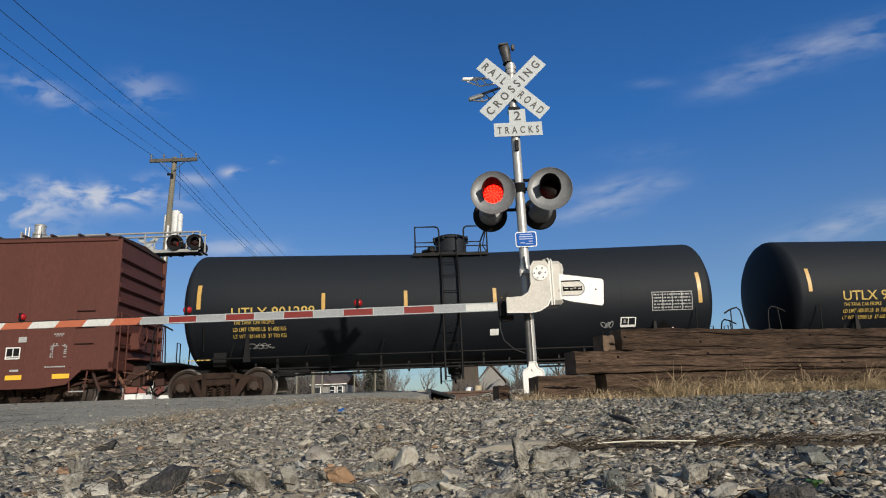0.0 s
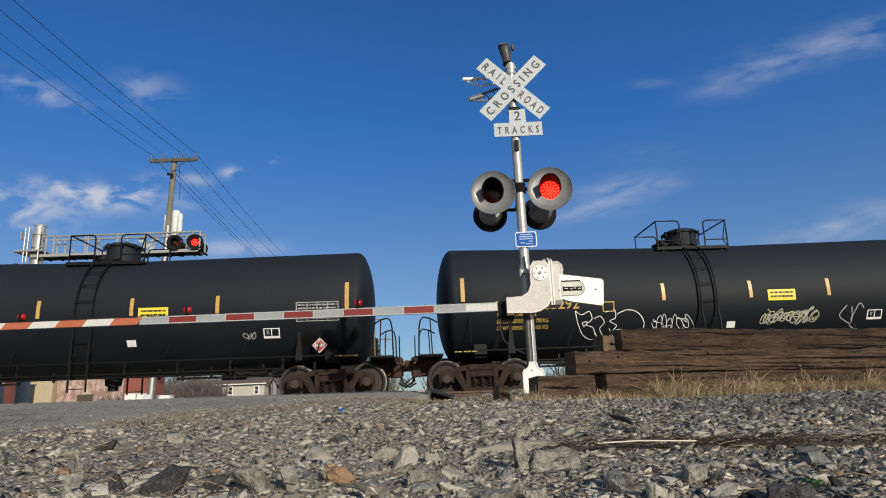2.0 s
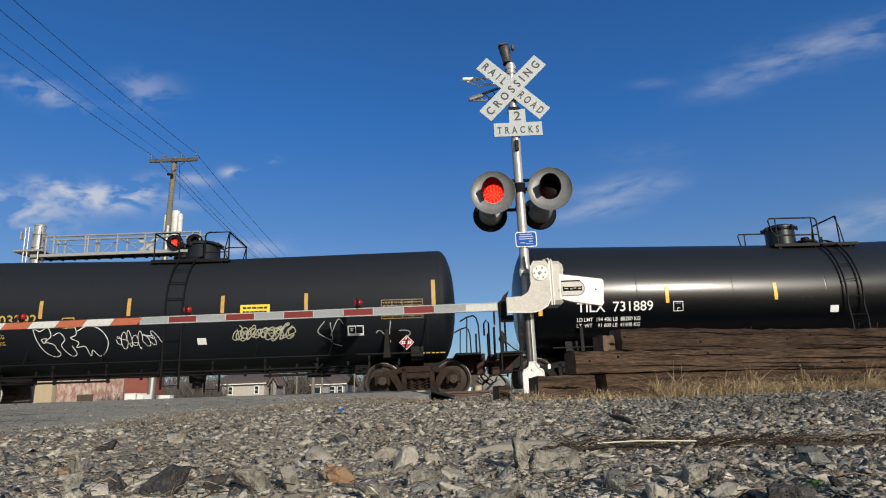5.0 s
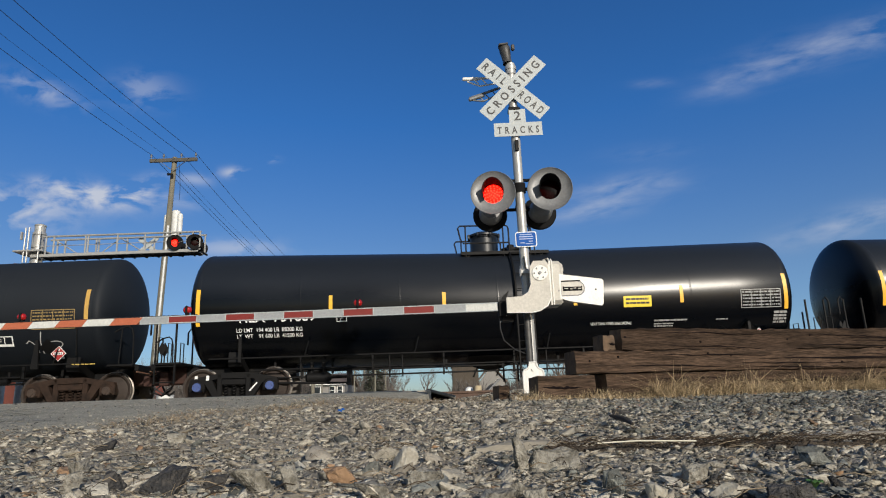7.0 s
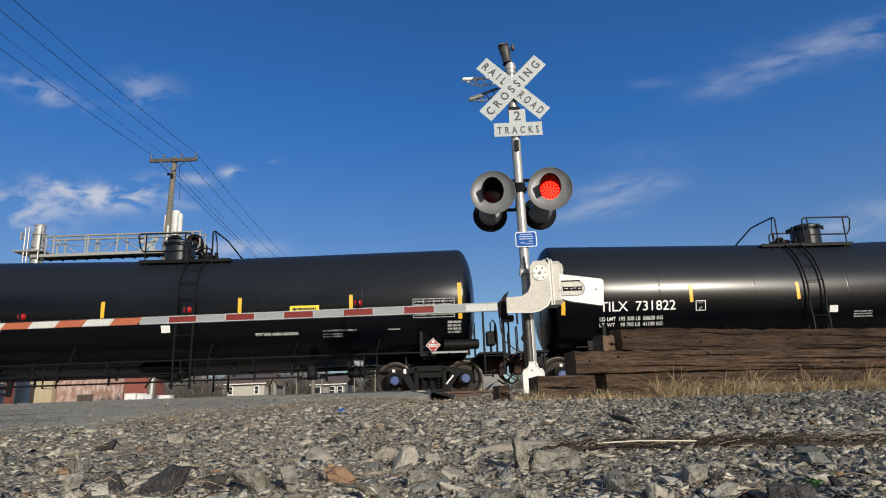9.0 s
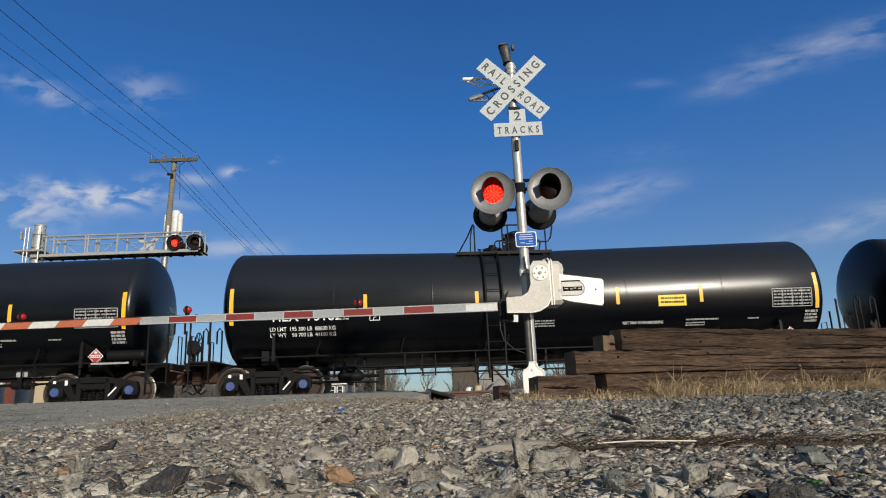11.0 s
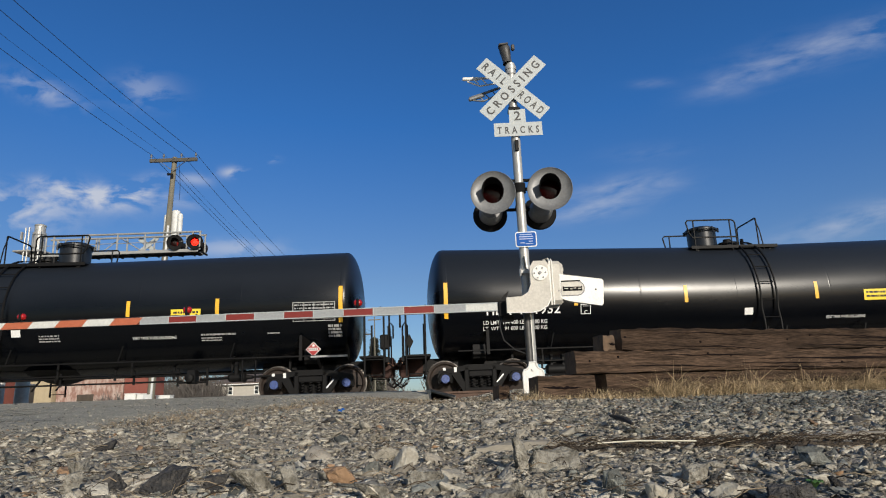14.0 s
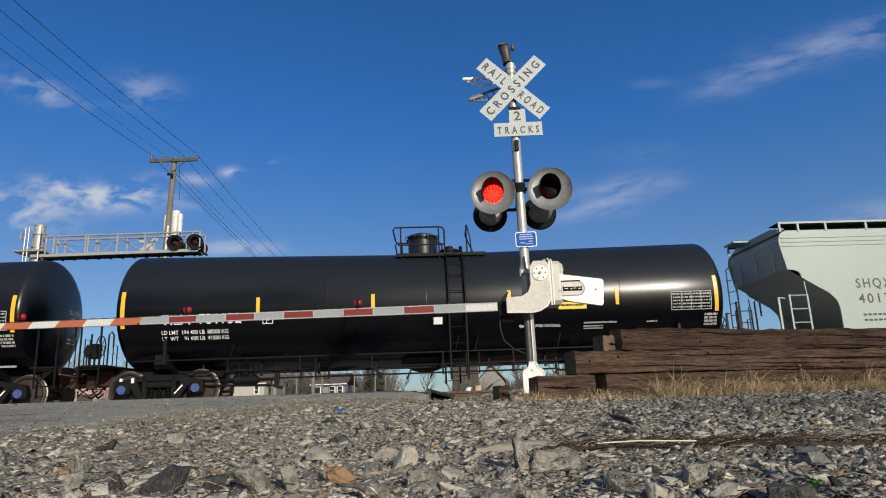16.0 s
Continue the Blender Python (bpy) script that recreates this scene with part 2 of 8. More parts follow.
ARM_ORANGE = material("sun_faded_orange_arm", (0.42, 0.118, 0.058), 0.5, dirt=(0.4, 0.13, 0.07), dirt_amount=0.5, scale=5, bump=0.02)
LENS_RED = material("red_lamp_lens", (0.34, 0.012, 0.012), 0.15, bump=0.0)
CABLE = material("black_rubber_cable", (0.015, 0.015, 0.016), 0.6, bump=0.0)
TIMBER = material("creosoted_old_timber", (0.074, 0.049, 0.034), 0.95, spec=0.12, dirt=(0.022, 0.0155, 0.0115), dirt_amount=0.9, scale=22, fine=120, bump=1.0, bump_scale=60, stretch=(0.09, 1.0, 1.0), spread=0.25, contrast=1.3, grit=0.9)
TIMBER_END = material("split_timber_end", (0.135, 0.088, 0.054), 0.9, dirt=(0.04, 0.028, 0.020), dirt_amount=0.9, scale=10, bump=0.6, bump_scale=40)
POLE_WOOD = material("weathered_pole_wood", (0.20, 0.188, 0.148), 0.85, spec=0.2, dirt=(0.11, 0.10, 0.076), dirt_amount=0.7, scale=3, bump=0.4, stretch=(2, 2, 0.15))
CAN_GREY = material("pale_grey_transformer", (0.62, 0.63, 0.62), 0.5, dirt_amount=0.3, scale=3, bump=0.02)
GROUND = material("gravelly_soil", (0.30, 0.265, 0.207), 0.95, dirt=(0.19, 0.165, 0.127), dirt_amount=0.8, scale=1.5, fine=90, bump=1.0, bump_scale=70, contrast=1.3, grit=0.35)
ASPHALT = material("worn_grey_asphalt", (0.333, 0.318, 0.264), 0.95, spec=0.2, dirt=(0.209, 0.198, 0.164), dirt_amount=0.8, scale=9.0, fine=80, bump=1.0, bump_scale=45, grit=0.6)
STONE_MAT = material("crushed_limestone", (0.405, 0.374, 0.310), 0.95, spec=0.15, dirt=(0.270, 0.249, 0.208), dirt_amount=1.0, scale=42, fine=260, bump=0.6, bump_scale=130, contrast=1.3, spread=0.45, island=True, grit=0.3)
STONE_BLUE = material("blue_grey_ballast", (0.186, 0.191, 0.172), 0.93, spec=0.15, dirt=(0.125, 0.128, 0.118), dirt_amount=1.0, scale=42, fine=260, bump=0.6, bump_scale=130, contrast=1.6, spread=0.6, island=True, grit=0.3)
DRY_GRASS = material("dry_straw_grass", (0.43, 0.335, 0.205), 0.85, spec=0.2, dirt=(0.20, 0.14, 0.085), dirt_amount=0.7, scale=5, bump=0.0, spread=0.6, island=True)
RAIL_STEEL = material("rusty_rail_steel", (0.10, 0.06, 0.042), 0.7, metal=0.3, dirt=(0.05, 0.032, 0.025), dirt_amount=0.7, scale=8, bump=0.2)

# ---------------------------------------------------------------- mesh tools


class Mesh:
    """Gathers vertices and faces for one mesh object."""

    def __init__(self):
        self.v, self.f, self.k = [], [], []

    def add(self, vs, fs, k=0):
        o = len(self.v)
        self.v += [tuple(p) for p in vs]
        self.f += [tuple(i + o for i in q) for q in fs]
        self.k += [k] * len(fs)
        return self

    def box(self, c, s, r=None, b=0.0, k=0):
        """A box round c with sides s, turned by r, with chamfered edges of width b."""
        hx, hy, hz = s[0] / 2, s[1] / 2, s[2] / 2
        m = r or Matrix.Identity(3)
        c = Vector(c)
        if b <= 0:
            vs = [(x, y, z) for x in (-hx, hx) for y in (-hy, hy) for z in (-hz, hz)]
            fs = [(0, 1, 3, 2), (4, 6, 7, 5), (0, 4, 5, 1), (2, 3, 7, 6), (0, 2, 6, 4), (1, 5, 7, 3)]
        else:
            b = min(b, hx * 0.9, hy * 0.9, hz * 0.9)
            vs, ix = [], {}
            for sx in (-1, 1):
                for sy in (-1, 1):
                    for sz in (-1, 1):
                        for ax in range(3):
                            p = [sx * (hx - b), sy * (hy - b), sz * (hz - b)]
                            p[ax] = (sx * hx, sy * hy, sz * hz)[ax]
                            ix[sx, sy, sz, ax] = len(vs)
                            vs.append(tuple(p))
            fs = []
            for ax in range(3):
                o1, o2 = [a for a in range(3) if a != ax]
                for sg in (-1, 1):
                    q = []
                    for s1, s2 in ((-1, -1), (1, -1), (1, 1), (-1, 1)):
                        t = [0, 0, 0]
                        t[ax], t[o1], t[o2] = sg, s1, s2
                        q.append(ix[(*t, ax)])
                    fs.append(tuple(q) if (sg > 0) == (ax != 1) else tuple(reversed(q)))
            for ax in range(3):
                o1, o2 = [a for a in range(3) if a != ax]
                for s1 in (-1, 1):
                    for s2 in (-1, 1):
                        t0, t1 = [0, 0, 0], [0, 0, 0]
                        t0[ax], t1[ax] = -1, 1
                        t0[o1] = t1[o1] = s1
                        t0[o2] = t1[o2] = s2
                        fs.append((ix[(*t0, o1)], ix[(*t1, o1)], ix[(*t1, o2)], ix[(*t0, o2)]))
            for sx in (-1, 1):
                for sy in (-1, 1):
                    for sz in (-1, 1):
                        fs.append(tuple(ix[sx, sy, sz, a] for a in range(3)))
        return self.add([c + m @ Vector(p) for p in vs], fs, k)

    def tube(self, pts, r, n=8, k=0, caps=True):
        """A round bar along pts; r is a radius or one radius a point."""
        pts = [Vector(p) for p in pts]
        rs = r if isinstance(r, (list, tuple)) else [r] * len(pts)
        vs, fs = [], []
        ref = None
        for i, p in enumerate(pts):
            d = (pts[min(i + 1, len(pts) - 1)] - pts[max(i - 1, 0)]).normalized()
            if ref is None:
                ref = Vector((0, 0, 1)) if abs(d.z) < 0.9 else Vector((1, 0, 0))
            a = (ref - d * ref.dot(d)).normalized()
            ref = a
            e = d.cross(a)
            for j in range(n):
                t = 2 * math.pi * j / n
                vs.append(p + (a * math.cos(t) + e * math.sin(t)) * rs[i])
        for i in range(len(pts) - 1):
            for j in range(n):
                fs.append((i * n + j, i * n + (j + 1) % n, (i + 1) * n + (j + 1) % n, (i + 1) * n + j))
        if caps:
            fs.append(tuple(reversed(range(n))))
            fs.append(tuple(range((len(pts) - 1) * n, len(pts) * n)))
        return self.add(vs, fs, k)

    def lathe(self, profile, m, n=24, k=0, start=0.0, end=2 * math.pi):
        """Turns a profile of (radius, height) round the z axis of the pose m."""
        full = end - start > 2 * math.pi - 1e-6
        cols = n if full else n + 1
        vs, fs = [], []
        for rr, h in profile:
            for j in range(cols):
                t = start + (end - start) * j / n
                vs.append(m @ Vector((rr * math.cos(t), rr * math.sin(t), h)))
        for i in range(len(profile) - 1):
            for j in range(n):
                j2 = (j + 1) % cols
                fs.append((i * cols + j, i * cols + j2, (i + 1) * cols + j2, (i + 1) * cols + j))
        return self.add(vs, fs, k)

    def slab(self, outline, m, t, k=0):
        """A flat outline of (x, y) points with thickness t along z of the pose m."""
        n = len(outline)
        vs = [m @ Vector((x, y, 0)) for x, y in outline] + [m @ Vector((x, y, t)) for x, y in outline]
        fs = [tuple(reversed(range(n))), tuple(range(n, 2 * n))]
        fs += [(i, (i + 1) % n, n + (i + 1) % n, n + i) for i in range(n)]
        return self.add(vs, fs, k)

    def grid(self, rows, k=0):
        """A sheet through rows of points."""
        n = len(rows[0])
        vs = [p for r in rows for p in r]
        fs = [(i * n + j, i * n + j + 1, (i + 1) * n + j + 1, (i + 1) * n + j) for i in range(len(rows) - 1) for j in range(n - 1)]
        return self.add(vs, fs, k)


def part(name, mesh, mats, parent=None, label="", smooth=35):
    """Links a Mesh as one object under a thing or a part."""
    me = bpy.data.meshes.new(name)
    me.from_pydata(mesh.v, [], mesh.f)
    for mt in (mats if isinstance(mats, (list, tuple)) else [mats]):
        me.materials.append(mt)
    if any(mesh.k):
        me.polygons.foreach_set("material_index", mesh.k)
    bm = bmesh.new()
    bm.from_mesh(me)
    if len(bm.faces) < 60000:
        bmesh.ops.recalc_face_normals(bm, faces=bm.faces)
    bm.to_mesh(me)
    bm.free()
    if smooth:
        me.polygons.foreach_set("use_smooth", [True] * len(me.polygons))
        me.set_sharp_from_angle(angle=radians(smooth))
    ob = new(name, me)
    if parent:
        ob.parent = parent
    if label:
        ob["label"] = label
    return ob


def thing(name, m, label, category, group="", kind=""):
    ob = new(name)
    ob.empty_display_size = 0.2
    ob.matrix_basis = m
    return tagged(ob, label, category, group, kind)


def letters(text, height, width=None, spacing=1.0, weight=0.013):
    """Flat lettering as (vertices, faces), centred, with capitals of that height."""
    cu = bpy.data.curves.new("text", "FONT")
    cu.body, cu.size, cu.space_character, cu.resolution_u = text, height / 0.69, spacing, 3
    cu.offset = height * weight
    ob = new("text", cu)
    me = bpy.data.meshes.new_from_object(ob.evaluated_get(bpy.context.evaluated_depsgraph_get()))
    co = np.array([v.co[:] for v in me.vertices])
    fs = [tuple(p.vertices) for p in me.polygons]
    bpy.data.objects.remove(ob)
    bpy.data.curves.remove(cu)
    bpy.data.meshes.remove(me)
    co[:, 0] -= (co[:, 0].min() + co[:, 0].max()) / 2
    co[:, 1] -= height / 2
    if width:
        co[:, 0] *= width / (co[:, 0].max() - co[:, 0].min())
    return co, fs


def letter_parts(vs, fs, mat, parent):
    """Each letter of a line as a part of its own."""
    root = list(range(len(vs)))

    def find(i):
        while root[i] != i:
            root[i] = root[root[i]]
            i = root[i]
        return i
    for f in fs:
        for i in f[1:]:
            root[find(i)] = find(f[0])
    groups = {}
    for f in fs:
        groups.setdefault(find(f[0]), []).append(f)
    for faces in groups.values():
        ids = sorted({i for f in faces for i in f})
        at = {i: k for k, i in enumerate(ids)}
        part("letter", Mesh().add([vs[i] for i in ids], [tuple(at[i] for i in f) for f in faces]), mat, parent, smooth=0)


X90 = pose(0, 0, 0, 90, 0, 0)      # flat drawing turned to face -y
RAIL, TH = 0.46, 2.6               # height of the rail tops; turn of the tracks
TRACK = pose(-17.65 * math.sin(radians(TH)), 17.65 * math.cos(radians(TH)), 0, 0, 0, TH)
NEAR_TRACK = pose(-13.35 * math.sin(radians(TH)), 13.35 * math.cos(radians(TH)), 0, 0, 0, TH)

# ---------------------------------------------------------------- ground, road, tracks


def smooth(a, b, t):
    t = np.clip((t - a) / (b - a), 0, 1)
    return t * t * (3 - 2 * t)


def crest(x):
    return np.clip(0.42 - np.where(x > 0, 0.023, 0.009) * x, 0.29, 0.50) - 0.07 * np.exp(-((x + 0.15) / 0.95) ** 2)


def ground_z(x, y):
    """Height of the ground: a bank that rises from the lens to the crossing, flat beyond."""
    x, y = np.asarray(x, float), np.asarray(y, float)
    rise = np.clip((y - 1.4) / 7.2, -0.25, 1)
    z = 0.09 + (crest(x) - 0.09) * rise
    hold = np.clip(0.40 - 0.012 * x, 0.30, 0.46) - 0.05 * np.exp(-((x + 0.15) / 0.95) ** 2)
    z = z + (hold - crest(x)) * smooth(9.0, 11.0, y) + (0.28 - hold) * smooth(15.0, 16.2, y)
    far = np.hypot(x, y)
    z = np.where(y < -1, 0.03 + 0 * x, z)
    w = 0.02 * np.sin(x * 1.7 + 1.3 * np.sin(y * 1.1)) * np.cos(y * 1.9 + 0.7) * smooth(60, 10, far)
    return z + w


def road_edge(y):
    return np.interp(y, [-30, 1, 4.3, 6.4, 9, 11, 19.5, 24, 60], [-3.5, -3.0, -2.55, -1.8, -0.60, -0.42, -0.42, -2.5, -3.0])


def build_ground():
    xs = np.concatenate([-np.geomspace(2500, 9, 26), np.linspace(-8.6, 8.6, 110), np.geomspace(9, 2500, 26)])
    ys = np.concatenate([-np.geomspace(2500, 3, 20), np.linspace(-2.5, 0.6, 8), np.linspace(0.8, 5, 70), np.linspace(5.1, 21, 80), np.geomspace(22, 2500, 30)])
    gx, gy = np.meshgrid(xs, ys)
    gz = ground_z(gx, gy)
    m = Mesh()
    n = len(xs)
    m.v = [tuple(p) for p in np.stack([gx.ravel(), gy.ravel(), gz.ravel()], 1)]
    m.f = [(i * n + j, i * n + j + 1, (i + 1) * n + j + 1, (i + 1) * n + j) for i in range(len(ys) - 1) for j in range(n - 1)]
    m.k = [0] * len(m.f)
    bed = tagged(part("ground", m, GROUND), "brown gravelly soil with crushed stone and dry litter", "ground", kind="structure")
    # road
    m = Mesh()
    ys = np.concatenate([np.linspace(-30, 0, 10), np.linspace(0.5, 22, 90), np.linspace(24, 70, 14)])
    rows = []
    for y in ys:
        e = float(road_edge(y)) + 0.12 * math.sin(y * 3.1) + 0.06 * math.sin(y * 8.3)
        row = []
        for q in np.linspace(0, 1, 24):
            x = e - q * q * (e + 12.5) if q else e
            z = float(ground_z(x, y))
            lift = 0.028 * min(1, (e - x) / 0.45) - 0.006
            z = max(z, (0.535 - 0.003 * x) * float(smooth(7.5, 11.5, y)) * float(smooth(16.6, 15.0, y))) if q > 0.02 else z
            if 15 < y < 21:
                z = max(z, RAIL - 0.02) if q > 0.02 else z
            row.append((x, y, z + lift))
        rows.append(row)
    m.grid(rows)
    tagged(part("road", m, ASPHALT), "worn grey asphalt road rising to the level crossing", "road", kind="structure")
    return bed


def build_track(base, label, lift=0.0):
    base = Matrix.Translation((0, 0, lift)) @ base
    t = thing("railway_track", base, label, "track", kind="structure")
    for side in (-1, 1):
        y = side * 0.752
        prof = [(-0.07, -0.172), (0.07, -0.172), (0.07, -0.155), (0.015, -0.14), (0.011, -0.05), (0.036, -0.038), (0.036, 0), (-0.036, 0), (-0.036, -0.038), (-0.011, -0.05), (-0.015, -0.14), (-0.07, -0.155)]
        m = Mesh()
        m.slab([(a, b) for a, b in prof], Matrix.Translation((-60, y, RAIL)) @ pose(0, 0, 0, 90, 0, 90), 120)
        part("rail", m, RAIL_STEEL, t)
    tie = Mesh().box((0, 0, 0), (0.23, 2.6, 0.18), b=0.012)
    first = None
    for i in range(-40, 60):
        x = i * 0.52
        if first is None:
            first = part("sleeper", tie, TIMBER, t)
            ob = first
        else:
            ob = new("sleeper", first.data)
            ob.parent = t
        ob.location = (x, 0, RAIL - 0.262)


GROUND_BED = build_ground()
build_track(TRACK, "railway track with rusty rails on dark sleepers")
build_track(NEAR_TRACK, "empty near railway track with rusty rails", 0.075)

# ---------------------------------------------------------------- train
R, HC = 1.515, 2.47                # tank radius and height of its axis over the rails
WHEEL_R = 0.457
WHEELS = []                        # (wheelset, x) for the rolling


def sag(x):
    """The tank slopes down a little from both ends to its middle."""
    return -0.11 * (1 - min(1.0, abs(x) / 7.4))


def on_tank(x, v, z0, off=0.005, side=-1):
    """A point on the tank's flank: v metres up the skin from height z0."""
    hc = HC + sag(x)
    a = math.asin(max(-1, min(1, (z0 - hc) / R))) + v / R
    return (x, side * (R + off) * math.cos(a), hc + (R + off) * math.sin(a))


def sagged(mesh):
    mesh.v = [(x, y, z + sag(x)) for x, y, z in mesh.v]
    return mesh


def decal(name, car, x, z, w, h, mat, label="", off=0.005, turn=0.0):
    m = Mesh()
    c, s = math.cos(radians(turn)), math.sin(radians(turn))
    rows = []
    for j in range(7):
        v = h * (j / 6 - 0.5)
        rows.append([on_tank(x + (u * c - v * s), u * s + v * c, z, off) for u in (-w / 2, 0, w / 2)])
    m.grid(rows)
    return part(name, m, mat, car, label)


def tank_text(name, car, text, x, z, h, width, mat, left=True):
    co, fs = letters(text, h, width)
    x0 = x + width / 2 if left else x
    vs = [on_tank(x0 + p[0], p[1], z, 0.012) for p in co]
    if h > 0.2:
        letter_parts(vs, fs, mat, car)
    else:
        tagged(part(name, Mesh().add(vs, fs), mat, car, smooth=0), kind="stuff")


def bars(name, car, x, z, w, rows, pitch, h, mat, seed=1, gaps=0.28):
    """Lines of small writing that cannot be read, as short bars."""
    rng = random.Random(seed)
    m = Mesh()
    for r in range(rows):
        u = 0.0
        while u < w:
            l = rng.uniform(0.5, 2.4) * h
            l = min(l, w - u)
            if l > 0.01:
                v = -r * pitch
                m.grid([[on_tank(x + u, v - h / 2, z, 0.009), on_tank(x + u + l, v - h / 2, z, 0.009)], [on_tank(x + u, v + h / 2, z, 0.009), on_tank(x + u + l, v + h / 2, z, 0.009)]])
            u += l + h * gaps * rng.uniform(0.6, 1.6)
    return tagged(part(name, m, mat, car, smooth=0), kind="stuff")


def scrawl(name, car, x, z, w, h, seed, n, mat, thick=0.022):
    """Loose spray-paint strokes with no readable letters."""
    rng = random.Random(seed)
    m = Mesh()
    pts = []
    for i in range(n):
        cx = w * (i + 0.5) / n
        a0, a1 = rng.uniform(0, 6.28), rng.uniform(3.6, 6.6) * rng.choice((-1, 1))
        rx, ry = w / n * rng.uniform(0.45, 0.8), h * rng.uniform(0.25, 0.5)
        skew = rng.uniform(-0.5, 0.5)
        for j in range(22):
            a = a0 + a1 * j / 21
            r = 1 - 0.35 * (j / 21)
            px, py = rx * r * math.cos(a) + skew * ry * math.sin(a), ry * r * math.sin(a)
            pts.append((x + cx + px, py + rng.uniform(-0.01, 0.01)))
    rows = []
    last = len(pts) - 1
    for j, (px, py) in enumerate(pts):
        qx, qy = pts[min(j + 1, last)]
        ox, oy = pts[max(j - 1, 0)]
        dx, dy = qx - ox, qy - oy
        l = math.hypot(dx, dy) or 1
        nx, ny = -dy / l * thick / 2, dx / l * thick / 2
        rows.append([on_tank(px + nx, py + ny, z, 0.007), on_tank(px - nx, py - ny, z, 0.007)])
    m.grid(rows)
    return part(name, m, mat, car, "white spray-paint scrawl", smooth=0)


def paint_strokes(car, x, z, w, h, strokes, mat, thick):
    """Spray-paint lines through a few points each, rounded between them."""
    m = Mesh()
    for line in strokes:
        p = [Vector(q).to_2d() for q in (line[0], *line, line[-1])]
        pts = []
        for i in range(1, len(p) - 2):
            for j in range(7):
                t = j / 7
                pts.append(0.5 * (2 * p[i] + (p[i + 1] - p[i - 1]) * t + (2 * p[i - 1] - 5 * p[i] + 4 * p[i + 1] - p[i + 2]) * t * t + (3 * p[i] - p[i - 1] - 3 * p[i + 1] + p[i + 2]) * t ** 3))
        pts = [Vector((q.x * w, (q.y - 0.5) * h)) for q in pts + [p[-1]]]
        rows = []
        for j, q in enumerate(pts):
            d = pts[min(j + 1, len(pts) - 1)] - pts[max(j - 1, 0)]
            n = Vector((-d.y, d.x)).normalized() * thick / 2
            rows.append([on_tank(x + q.x + n.x, q.y + n.y, z, 0.007), on_tank(x + q.x - n.x, q.y - n.y, z, 0.007)])
        m.grid(rows)
    return part("spray_paint", m, mat, car, "white spray-paint tag", smooth=0)


